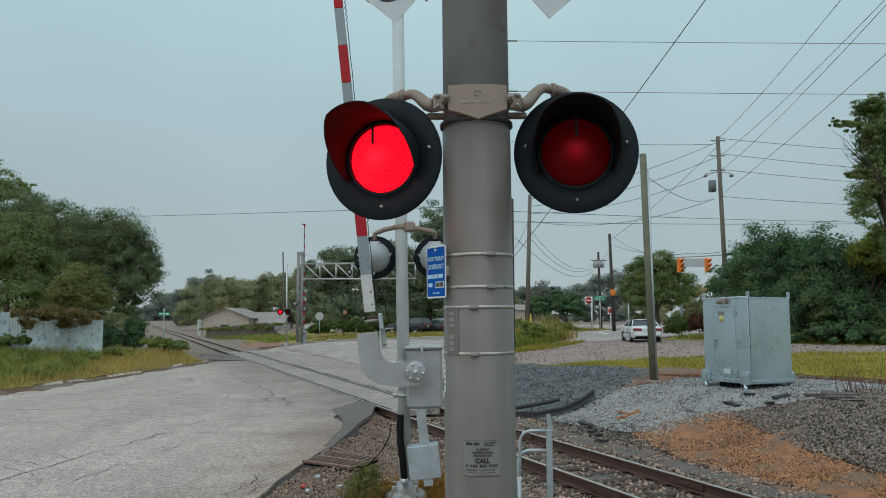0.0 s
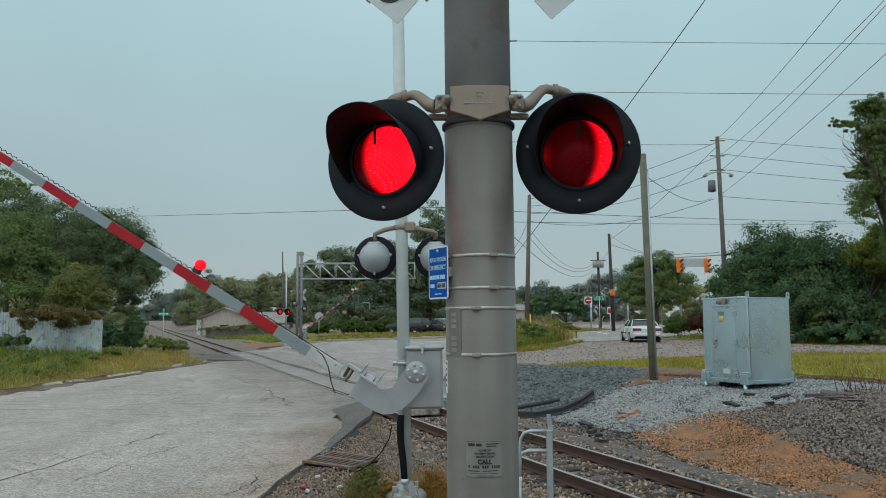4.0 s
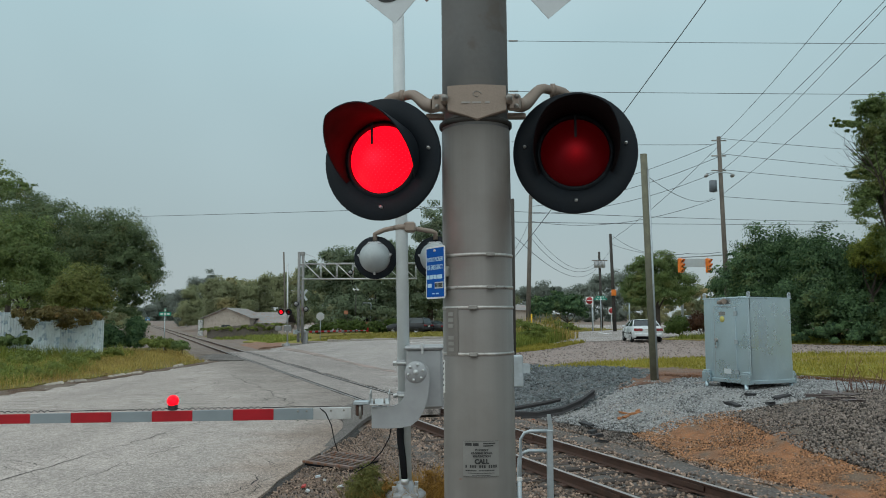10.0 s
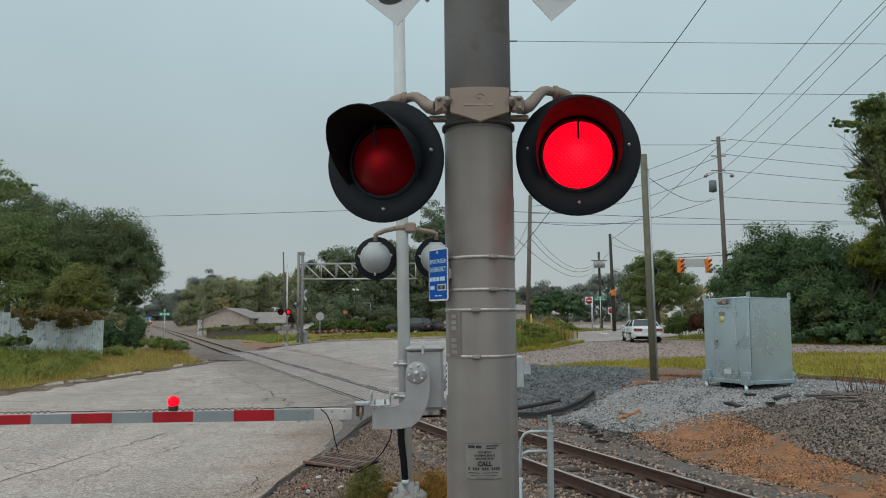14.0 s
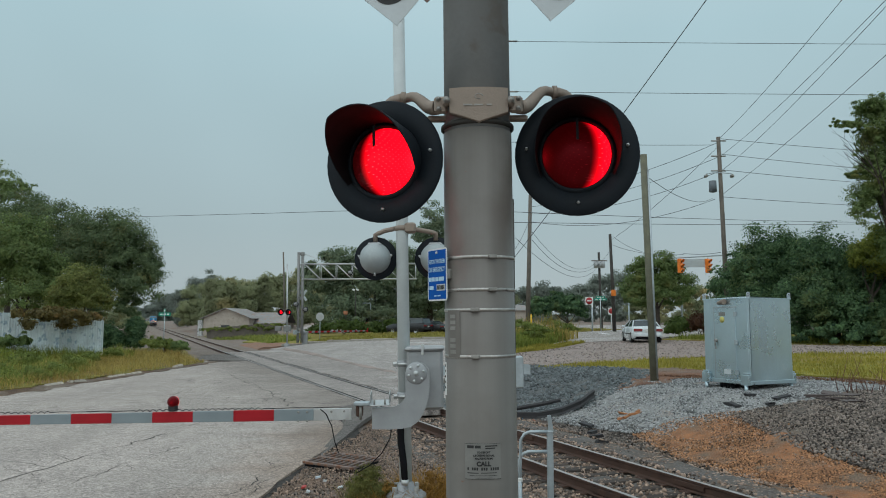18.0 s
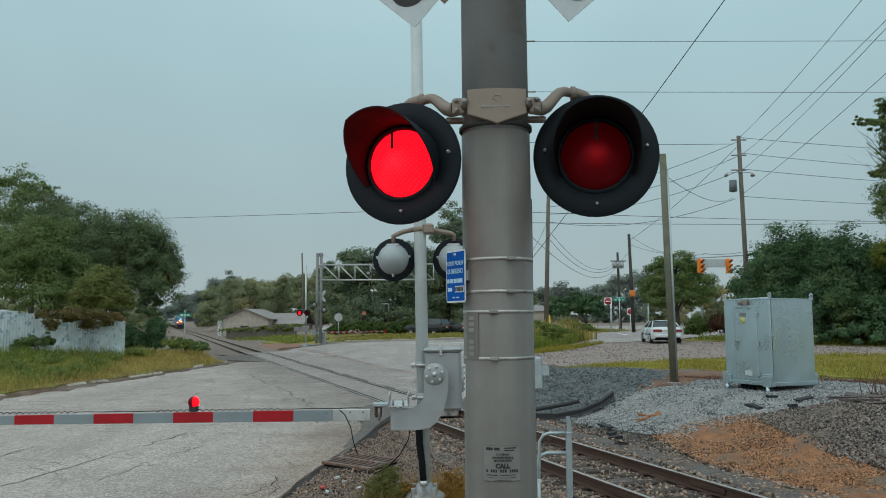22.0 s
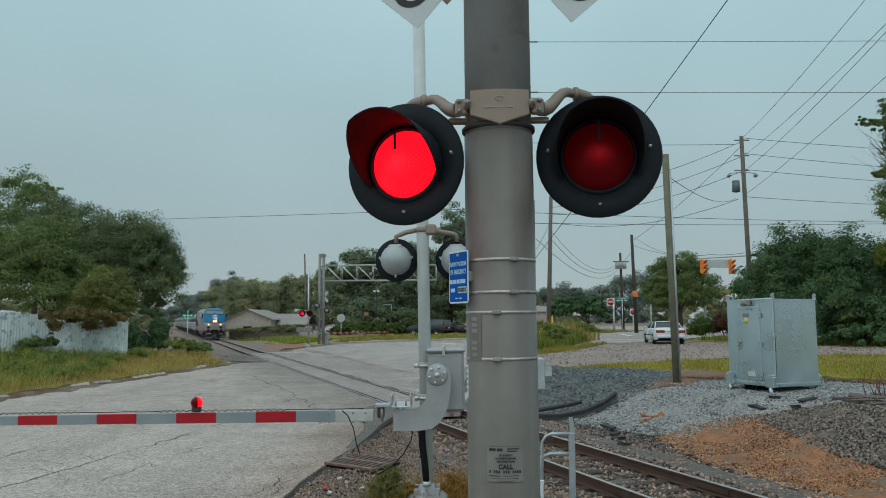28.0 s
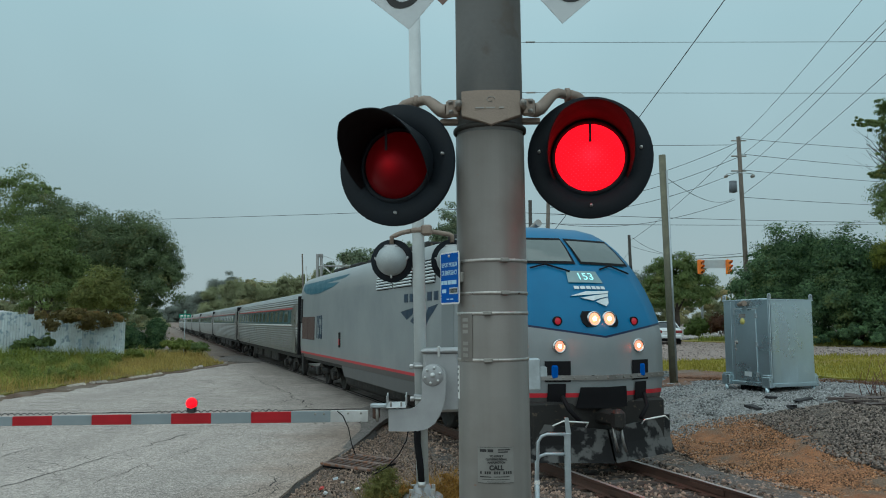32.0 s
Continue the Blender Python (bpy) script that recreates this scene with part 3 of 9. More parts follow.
    lines = maths(nt, "MULTIPLY", lines, ranged(nt, noisy(nt, 2.2, 2), 0.28, 0.55, 0.1, crack))
    col = mixed(nt, lines, col, (0.045, 0.040, 0.036))
    nt.links.new(col, b.inputs["Base Color"])
    b.inputs["Roughness"].default_value = 0.95
    b.inputs["Specular IOR Level"].default_value = 0.12
    bumped(nt, b, maths(nt, "SUBTRACT", maths(nt, "ADD", fine, grit), maths(nt, "MULTIPLY", lines, 3.0)), 0.45, 0.012)
    return m


M_EARTH = earth_material()
M_ASPHALT = asphalt_material("old_asphalt", (0.475, 0.418, 0.382), (0.36, 0.317, 0.290), 0.30, True)
M_ASPHALT_DARK = asphalt_material("newer_asphalt", (0.20, 0.182, 0.17), (0.135, 0.122, 0.114), 0.2)
M_ASPHALT_FAR = asphalt_material("street_asphalt", (0.45, 0.408, 0.383), (0.335, 0.306, 0.289), 0.3)
M_BALLAST = soil("ballast_bed", (0.09, 0.08, 0.075), (0.16, 0.145, 0.135), (0.13, 0.10, 0.08), 3, 0.9, (0.21, 0.195, 0.185), 20)
M_PALE = soil("pale_gravel_bed", (0.22, 0.215, 0.205), (0.31, 0.305, 0.295), (0.28, 0.20, 0.155), 2, 0.85, (0.42, 0.42, 0.42), 24, 0.54)
M_BLUESTONE = soil("blue_grey_gravel_bed", (0.075, 0.08, 0.083), (0.13, 0.135, 0.14), (0.11, 0.105, 0.10), 2, 0.9, (0.19, 0.20, 0.21), 18)
M_CLAY = soil("orange_clay", (0.21, 0.095, 0.05), (0.45, 0.19, 0.08), (0.17, 0.125, 0.095), 4.0, 0.85, (0.36, 0.25, 0.17), 42, 0.46)
M_LANE = soil("gravel_lane_bed", (0.25, 0.20, 0.18), (0.35, 0.29, 0.265), (0.30, 0.24, 0.215), 1.5, 0.6, (0.36, 0.31, 0.29), 18)
M_DARKDIRT = soil("dark_wet_dirt", (0.095, 0.08, 0.07), (0.165, 0.14, 0.12), (0.20, 0.14, 0.10), 2.5, 0.95, (0.2, 0.175, 0.155), 34)
M_TURF = soil("thin_turf", (0.15, 0.145, 0.035), (0.25, 0.22, 0.06), (0.20, 0.135, 0.055), 2.0, 0)
M_TURF_GREEN = soil("green_turf", (0.17, 0.175, 0.03), (0.31, 0.27, 0.055), (0.25, 0.185, 0.06), 1.5, 0)

# ground: one sheet, fine where the camera stands and coarse towards the horizon
xs = sorted(set([round(-40 + 0.5 * i, 2) for i in range(141)] + [-42.0 - 2 * i for i in range(50)] + [-3000, -1500, -800, -400, -250, -160, 35, 42, 50, 65, 85, 120, 180, 300, 500, 900, 1600, 3000]))
ys = sorted(set([round(-6 + 0.5 * i, 2) for i in range(153)] + [73.0 + 3 * i for i in range(80)] + [-3000, -900, -300, -100, -40, -15, 360, 480, 650, 900, 1400, 3000]))
rows = []
for y in ys:
    rows.append([(x, y, ground_z(x, y) - 0.07 + (0.012 * noise.noise(Vector((x * 0.8, y * 0.8, 1))) if abs(x) < 40 and abs(y) < 75 else 0)) for x in xs])
solid("ground", Shape().grid(rows), M_EARTH, "bare grey-brown earth with pebbles and clay", kind="structure")


NEAR_EDGE = ((-14.2, -6), (-2.6, -6), (-2.58, 10.1), (-2.37, 13.0), (-2.09, 15.4), (-2.07, 17.5), (-2.4, 18.2), (-2.75, 18.9))
near_far = [on_track(s, -0.86) for s in (20.2, 46.5, 21.9)]
solid("road", patch(NEAR_EDGE + ((near_far[2].x, near_far[2].y), (near_far[1].x, near_far[1].y), (-13.7, 43.4), (-14.1, 30), (-14.3, 24), (-14.3, 12)), 0.8, 0.0, 0.045, 0.12), M_ASPHALT,
      "cracked pale grey asphalt street before the crossing", kind="structure")
def edge_fall(x, y):
    """The broken edge dips from the road to the gravel."""
    return -0.012 - 0.10 * step(0.0, 0.42, x - float(np.interp(y, (-6, 10.1, 13.0, 15.4, 17.6), (-2.70, -2.68, -2.47, -2.19, -2.17))))


M_EDGE = soil("broken_road_edge", (0.035, 0.032, 0.03), (0.085, 0.078, 0.072), (0.05, 0.045, 0.042), 3.0, 0.45, (0.13, 0.12, 0.112), 12)
EDGE = [(-2.74, -3), (-2.72, 4), (-2.71, 10.0), (-2.50, 13.0), (-2.24, 15.2), (-2.22, 17.2), (-2.35, 18.0), (-2.05, 18.0), (-1.92, 17.2), (-1.93, 15.2), (-2.14, 13.0), (-2.30, 10.0), (-2.3, 4), (-2.3, -3)]
solid("road_edge", patch(EDGE, 0.10, 0.0, 0.05, 0.08, height=edge_fall, bumps=0.012), M_EDGE, "dark crumbling edge of the asphalt", kind="structure")

# ---------- street beyond the crossing, lanes and pads ----------
q = [on_track(s, 0.86) for s in (19.5, 30.0, 46.0, 60.5)]
STREET = [(q[3].x, q[3].y), (-14.2, 66.0), (-12.4, 66.9), (-8.2, 65.6), (-4.1, 65.0), (0.5, 64.0), (6, 66), (13, 78), (24, 100), (40, 130), (70, 150), (70, 126),
          (36, 92), (22, 66), (14.5, 52.5), (8.5, 48.5), (3.5, 43.0), (0.5, 36.0), (0.0, 29.0), (q[0].x + 0.7, q[0].y + 1.2), (q[0].x, q[0].y)]
solid("street", patch(STREET, 1.2, 0.02, 0.08, 0.12), M_ASPHALT_FAR, "grey asphalt street beyond the track", kind="structure")
M_CROSSING = asphalt_material("crossing_asphalt", (0.38, 0.338, 0.316), (0.28, 0.25, 0.234), 0.3)
c0 = [on_track(s, d) for s, d in ((19.3, -0.66), (60, -0.66), (60, 0.66), (19.3, 0.66))]
solid("crossing_panel", patch([(p.x, p.y) for p in c0], 0.9, -0.012, 0.0, 0.15, height=lambda x, y: 0.0), M_CROSSING, "grey asphalt laid between the crossing rails", kind="structure")
c2 = [on_track(s, d) for s, d in ((19.6, 0.84), (59, 0.84), (57, 3.0), (46, 3.9), (30, 3.6), (20.5, 2.6))]
solid("street_apron", patch([(p.x, p.y) for p in c2], 0.8, 0.032, 0.12, 0.12), M_CROSSING, "darker asphalt apron along the far rail", kind="structure")
c1 = [on_track(s, d) for s, d in ((46.3, -0.83), (56, -0.83), (56.5, -2.2), (50, -4.0))]
solid("road_shoulder", patch([(p.x, p.y) for p in c1], 0.9, 0.0, 0.1, 0.2, height=lambda x, y: 0.0), M_ASPHALT_DARK, "dark grey asphalt shoulder beside the track", kind="structure")

LANE = [(2.2, 37.5), (3.9, 29.6), (9.0, 32.2), (13, 33.4), (18.0, 31.2), (24.0, 29.0), (40, 26), (40, 31), (23, 37.2), (18.5, 42.0), (17.2, 47.0), (14.5, 52.0), (9.0, 48.0), (6.0, 43.5)]
solid("gravel_lane", patch(LANE, 1.0, 0.010, 0.3, 0.12, bumps=0.03), M_LANE, "pinkish gravel lane leading to the street", kind="structure")
BLUESTONE = [(1.2, 30.5), (2.8, 30.2), (4.8, 28.8), (6.3, 27.2), (7.0, 25.6), (6.0, 23.6), (4.9, 22.1), (4.0, 21.4), (2.6, 21.2), (0.5, 22.2), (-0.4, 25.5)]
solid("bluestone_bed", patch(BLUESTONE, 0.5, 0.012, 0.3, 0.12, bumps=0.07), M_BLUESTONE, "spread heap of blue-grey crushed stone", kind="structure")
PALE = [(3.2, 20.3), (4.2, 21.4), (5.6, 22.5), (6.6, 22.2), (7.4, 23.2), (10.5, 22.5), (11.6, 20.2), (10.3, 18.6), (8.6, 16.8), (7.2, 17.0), (6.4, 17.6), (5.2, 17.3), (4.4, 18.3)]
solid("gravel_pad", patch(PALE, 0.45, 0.012, 0.3, 0.12, bumps=0.04), M_PALE, "pale crushed stone pad under the steel cabinet", kind="structure")
def grown_out(poly, k=1.18):
    cx, cy = sum(p[0] for p in poly) / len(poly), sum(p[1] for p in poly) / len(poly)
    return [(cx + (p[0] - cx) * k, cy + (p[1] - cy) * k) for p in poly]


RED_SOIL = [(5.5, 22.5), (6.6, 22.2), (7.4, 23.1), (9.2, 22.8), (9.5, 24.2), (8.3, 26.3), (7.0, 26.8), (6.9, 25.4), (6.1, 23.6)]
solid("red_soil", patch(grown_out(RED_SOIL), 0.45, 0.034, 0.25, 0.12, bumps=0.04), soil("red_brown_soil", (0.15, 0.075, 0.048), (0.29, 0.145, 0.085), (0.20, 0.15, 0.12), 2.0, 0.5, (0.30, 0.24, 0.21), 30), "reddish brown soil round the foot of the pole", kind="structure")
CLAY = [(4.6, 16.9), (5.6, 17.5), (6.8, 17.0), (7.2, 15.8), (7.0, 14.4), (7.5, 12.6), (7.9, 10.5), (7.2, 9.4), (6.2, 10.4), (5.3, 12.4), (4.8, 15.0)]
solid("clay_bank", patch(CLAY, 0.4, 0.012, 0.3, 0.12, bumps=0.06), M_CLAY, "orange clay bank with gravel washed over it", kind="structure")
DARKS = [(6.9, 17.0), (8.4, 16.9), (10.2, 18.4), (12.5, 19.0), (16, 14), (13, 8), (8.6, 8.6), (7.9, 10.6), (7.5, 12.6), (7.0, 14.4), (7.2, 15.8)]
solid("dark_bank", patch(DARKS, 0.5, 0.012, 0.3, 0.12, bumps=0.10), M_DARKDIRT, "bank of dark broken stone and dirt", kind="structure")
RIGHT_TURF = [(3.4, 28.8), (6.4, 27.6), (8.0, 26.6), (10.6, 24.6), (12.6, 21.0), (20, 15), (40, 14), (40, 25.5), (24, 28.6), (18.0, 30.8), (13, 33.0), (9.0, 31.8), (4.2, 29.3)]
solid("verge_by_lane", patch(RIGHT_TURF, 0.9, 0.03, 0.3, 0.12, bumps=0.03), M_TURF_GREEN, "yellow-green mown grass beside the gravel lane", kind="structure")
WOOD_TURF = [(17.6, 47.5), (19, 42.6), (23.5, 37.8), (40, 31.6), (60, 32), (60, 80), (36, 88), (22.6, 65), (15.4, 53)]
solid("verge_under_trees", patch(WOOD_TURF, 2.0, 0.03, 0.3, 0.12), M_TURF_GREEN, "green grass before the dark trees", kind="structure")
TUFT_TURF = [(1.6, 43.0), (2.1, 38.0), (5.6, 43.4), (8.0, 48.0), (6.5, 47.2), (3.3, 44.0)]
solid("verge_by_street", patch(TUFT_TURF, 0.8, 0.03, 0.25, 0.12), M_TURF_GREEN, "tall weedy grass between lane and street", kind="structure")
FAR_TURF = [(-13.5, 68.4), (-8.2, 66.2), (-4.1, 65.6), (0.5, 64.6), (5.6, 66.6), (12.4, 79), (23, 101), (38, 131), (30, 140), (-20, 110), (-24, 90)]
solid("verge_beyond_street", patch(FAR_TURF, 3.0, 0.06, 0.2, 0.12), M_TURF_GREEN, "grass beyond the far kerb", kind="structure")
LEFT_TURF = [(-14.65, 8), (-14.6, 24), (-14.35, 30), (-14.2, 35), (-13.95, 40), (-13.9, 43.6), (-15.5, 46.5), (-20, 58), (-60, 70), (-60, 8)]
solid("verge_by_fence", patch(LEFT_TURF, 1.2, 0.05, 0.1, 0.12, bumps=0.03), M_TURF, "dry yellow grass bank behind the kerb", kind="structure")

# kerbs: separate broken lengths
kerb_line = [Vector(p) for p in ((-14.5, 8.0), (-14.5, 18.0), (-14.47, 25.4), (-14.2, 30), (-14.05, 35), (-13.75, 40.0), (-13.6, 43.0), (-14.0, 44.4), (-15.2, 46.0))]
rnd = random.Random(5)
i, along = 0, 0.0
M_KERB = plain("stained_beige_concrete", (0.40, 0.355, 0.30), 0.85, 0, 0.3, 2.5, 30, 0.4, wear=(0.16, 0.12, 0.09), wear_at=0.55, per_piece=0.25)
DIRT = [(-14.1, 8), (-14.1, 18), (-14.08, 25.4), (-13.82, 30), (-13.68, 35), (-13.4, 40), (-13.2, 43), (-13.6, 44.6), (-15.0, 46.6), (-15.6, 46.2), (-14.5, 43.8), (-14.3, 40), (-14.6, 35), (-14.75, 30), (-15.0, 24), (-15.1, 8)]
solid("gutter_dirt", patch(DIRT, 0.35, 0.022, 0.18, 0.02, height=lambda x, y: max(0.0, ground_z(x, y)), bumps=0.02), soil("leafy_gutter_dirt", (0.085, 0.055, 0.038), (0.17, 0.105, 0.07), (0.20, 0.16, 0.13), 3.0, 0.5, (0.24, 0.19, 0.15), 26), "reddish brown dirt and leaves in the gutter", kind="structure")
kerbs = thing("kerb", "broken pale concrete kerb stones along the street", "kerb", kind="structure")
for a, b in zip(kerb_line, kerb_line[1:]):
    n = max(1, round((b - a).length / 1.5))
    for k in range(n):
        p, t = a.lerp(b, (k + 0.5) / n), (b - a).normalized()
        L = (b - a).length / n - rnd.choice((0.05, 0.08, 0.3))
        if rnd.random() < 0.2:
            continue
        rot = Euler((rnd.uniform(-0.12, 0.12), rnd.uniform(-0.03, 0.03), math.atan2(t.y, t.x) + rnd.uniform(-0.06, 0.06))).to_matrix()
        part("kerb_stone", Shape().box((p.x - 0.05, p.y, 0.0 + rnd.uniform(-0.05, 0.03)), (L * rnd.uniform(0.55, 1.0), 0.24, 0.24), rot, 0.06), M_KERB, kerbs)
far_kerb = thing("kerb", "low pale concrete kerb on the far side of the street", "kerb", kind="structure")
line = [Vector(p) for p in ((-14.4, 66.5), (-12.4, 67.1), (-8.2, 65.9), (-4.1, 65.3), (0.5, 64.3), (6, 66.3))]
for a, b in zip(line, line[1:]):
    n = max(1, round((b - a).length / 2.4))
    for k in range(n):
        p, t = a.lerp(b, (k + 0.5) / n), (b - a).normalized()
        part("kerb_stone", Shape().box((p.x, p.y, ground_z(p.x, p.y) + 0.06), ((b - a).length / n - 0.03, 0.35, 0.26), Euler((0, 0, math.atan2(t.y, t.x))).to_matrix(), 0.04), M_CONCRETE, far_kerb)
# painted lane arrow and stop lines far off
mark = Shape()
for x, y, w, l, a in ((15.6, 72.2, 0.4, 8.5, -6), (-1.5, 58.0, 0.35, 4.5, 80), (13.2, 55.5, 0.3, 6.0, 70)):
    m = Matrix.Translation((x, y, 0)) @ Matrix.Rotation(radians(a), 4, "Z")
    pts = [m @ Vector((u * w / 2, v * l / 2, 0)) for u, v in ((-1, -1), (1, -1), (1, 1), (-1, 1))]
    mark.add([(p.x, p.y, ground_z(p.x, p.y) + 0.035) for p in pts], [(0, 1, 2, 3)])
solid("road_marking", mark, M_WHITE, "worn white lane markings", kind="structure")

M_TAR_GAP = plain("tarry_gap", (0.022, 0.02, 0.019), 0.95, 0, 0.3, 5, 60, 0.2, spec=0.08)
for d in (-0.7525, 0.7525):
    fw = Shape()
    for o in (-0.078, 0.078):
        a, b = on_track(19.6, d + o), on_track(59.5, d + o)
        w = N * 0.040
        fw.add([a - w + Vector((0, 0, -0.004)), a + w + Vector((0, 0, -0.004)), b + w + Vector((0, 0, -0.004)), b - w + Vector((0, 0, -0.004))], [(0, 1, 2, 3)])
    solid("flangeway", fw, M_TAR_GAP, "dark gap filler beside the crossing rail", kind="structure")

# ---------- the track ----------
def rail_profile():
    return [(-0.07, -0.172), (0.07, -0.172), (0.07, -0.160), (0.012, -0.14), (0.009, -0.05), (0.036, -0.036), (0.036, -0.004), (0.028, 0.0), (-0.028, 0.0), (-0.036, -0.004), (-0.036, -0.036), (-0.009, -0.05), (-0.012, -0.14), (-0.07, -0.160)]


track = thing("railway_track", "single railway track with rusty rails and bright heads", "track", kind="structure")
prof = rail_profile()
for d in (-0.7525, 0.7525):
    sh = Shape()
    stations = []
    for s in range(-14, 100, 6):
        stations.append(s)
    stations += [100, 140, 200, 300, 450, 700, 1000]
    rows = [[on_track(s, d + o, z) for o, z in prof] for s in stations]
    n = len(prof)
    for i in range(len(rows) - 1):
        for k in range(n):
            j = (k + 1) % n
            sh.slot = 1 if k in (6, 7, 8) else 0
            sh.add([rows[i][k], rows[i + 1][k], rows[i + 1][j], rows[i][j]], [(0, 1, 2, 3)])
    rail = part("rail", sh, [M_RAIL, M_RAILTOP], track)
    for s in (9.4, 14.6):
        jb = Shape()
        for o in (-0.03, 0.03):
            m3 = Matrix((U, N, Vector((0, 0, 1)))).transposed()
            jb.box(on_track(s, d + o, -0.09), (0.75, 0.02, 0.085), m3, 0.006)
        part("joint_bar", jb, M_RAIL, rail)
tie_mesh = Shape().box((0, 0, 0), (0.225, 2.6, 0.18), None, 0.018).mesh("tie", M_TIE)
plate_mesh = Shape().box((0, 0, 0), (0.19, 0.32, 0.022), None, 0.004).mesh("tie_plate", M_RAIL)
rnd = random.Random(11)
ang = math.atan2(U.y, U.x)
s = -9.0
while s < 19.0:
    tie = part("tie", tie_mesh, None, track)
    p = on_track(s, rnd.uniform(-0.05, 0.05), -0.275 + rnd.uniform(-0.012, 0.012))
    tie.matrix_basis = Matrix.Translation(p) @ Matrix.Rotation(ang + rnd.uniform(-0.03, 0.03), 4, "Z")
    for d in (-0.7525, 0.7525):
        pl = part("tie_plate", plate_mesh, None, track)
        pl.matrix_basis = Matrix.Translation(on_track(s, d, -0.178)) @ Matrix.Rotation(ang, 4, "Z")
    s += 0.54
s = 60.5
far_ties = Shape()
m3 = Matrix((U, N, Vector((0, 0, 1)))).transposed()
while s < 330:
    far_ties.box(on_track(s, 0, -0.275), (0.225, 2.6, 0.18), m3)
    s += 0.55
part("far_ties", far_ties, M_TIE_FAR, track)["kind"] = "stuff"
bed_near = [on_track(s, d) for s, d in ((-16, -2.3), (18.9, -2.1), (19.1, -0.9), (19.1, 0.9), (19, 2.3), (-16, 2.6))]
solid("ballast_bed", patch([(p.x, p.y) for p in bed_near], 0.45, -0.03, 0.12, 0.08, height=lambda x, y: -0.178, bumps=0.035), M_BALLAST, "dark mixed ballast between the rails", kind="structure")
fb = Shape()
stn = [60.3, 80, 110, 150, 200, 280, 400, 600, 1000]
fb.grid([[on_track(s, d, z) for d, z in ((-4.6, -0.45), (-2.6, -0.20), (-1.0, -0.175), (1.0, -0.175), (2.4, -0.20), (4.0, -0.35))] for s in stn])
solid("ballast_bank", fb, soil("warm_ballast", (0.17, 0.135, 0.12), (0.27, 0.22, 0.195), (0.20, 0.16, 0.12), 1.5, 0.7, (0.30, 0.25, 0.225), 12), "brown ballast bank of the far track", kind="structure")


def stones(count, place, size, seed, flatness=0.7):
    """Loose angular stones: each a warped eight-cornered lump."""
    rs = np.random.RandomState(seed)
    base = np.array([(sx, sy, sz) for sz in (-1, 1) for sy in (-1, 1) for sx in (-1, 1)], float)
    fq = np.array([(0, 2, 3, 1), (4, 5, 7, 6), (0, 1, 5, 4), (2, 6, 7, 3), (0, 4, 6, 2), (1, 3, 7, 5)])
    vs, fs = [], []
    for i in range(count):
        p = place(rs)
        if p is None:
            continue
        r = rs.uniform(*size) * 0.5
        v = base * (1 + rs.uniform(-0.45, 0.25, (8, 3))) * r * np.array((rs.uniform(0.7, 1.3), rs.uniform(0.7, 1.3), flatness))
        e = Euler(rs.uniform(0, 6.28, 3)).to_matrix()
        v = v @ np.array(e).T
        fs.append(fq + 8 * len(vs))
        vs.append(v + np.array((p[0], p[1], p[2] + r * 0.3)))
    return np.concatenate(vs), np.concatenate(fs)


def in_poly(poly, x, y):
    inside = False
    for i in range(len(poly)):
        a, b = poly[i], poly[i - 1]
        if (a[1] > y) != (b[1] > y) and x < (b[0] - a[0]) * (y - a[1]) / (b[1] - a[1]) + a[0]:
            inside = not inside
    return inside


def grown(poly, k):
    """The same outline, larger by k about its middle."""
    cx = sum(p[0] for p in poly) / len(poly)
    cy = sum(p[1] for p in poly) / len(poly)
    return [(cx + (p[0] - cx) * k, cy + (p[1] - cy) * k) for p in poly]


def scatter_in(poly, lift=0.0):
    xs_, ys_ = [p[0] for p in poly], [p[1] for p in poly]

    def place(rs):
        for _ in range(20):
            x, y = rs.uniform(min(xs_), max(xs_)), rs.uniform(min(ys_), max(ys_))
            if in_poly(poly, x, y):
                return x, y, ground_z(x, y) + lift
        return None
    return place


def bed_place(rs):
    d = rs.uniform(-1.9, 2.6)
    p = on_track(rs.uniform(-6, 19), d, -0.205 if abs(d) < 1.7 else -0.235)
    return None if min(abs(d - 0.7525), abs(d + 0.7525)) < 0.09 else tuple(p)


def near_place(rs):
    x, y = rs.uniform(-3.0, 1.6), rs.uniform(9.2, 20.5)
    d = x * CT + y * ST - TRACK
    if d > -1.0 or x < -2.46 + 0.075 * (y - 10) or (y > 17 and x < -1.9):
        return None
    return x, y, ground_z(x, y) - 0.012


stuff("track_ballast", np_mesh("track_ballast", *stones(17000, bed_place, (0.025, 0.06), 1), M_STONE_WARM), "loose grey and brown ballast stones")
stuff("shoulder_gravel", np_mesh("shoulder_gravel", *stones(34000, near_place, (0.008, 0.029), 2, 0.5), M_STONE_WARM), "loose mixed gravel beside the broken road edge")
stuff("bluestone_heap", np_mesh("bluestone_heap", *stones(6500, scatter_in(grown(BLUESTONE, 1.12), 0.0), (0.04, 0.10), 3), plain("bluestone", (0.122, 0.137, 0.142), 0.8, 0, 0.2, 6, 60, 0.2, island=0.5)), "blue-grey crushed stones in a spread heap")
stuff("pad_gravel", np_mesh("pad_gravel", *stones(22000, scatter_in(grown(PALE, 1.16), 0.0), (0.02, 0.052), 4), M_STONE_PALE), "pale crushed stones round the cabinet")
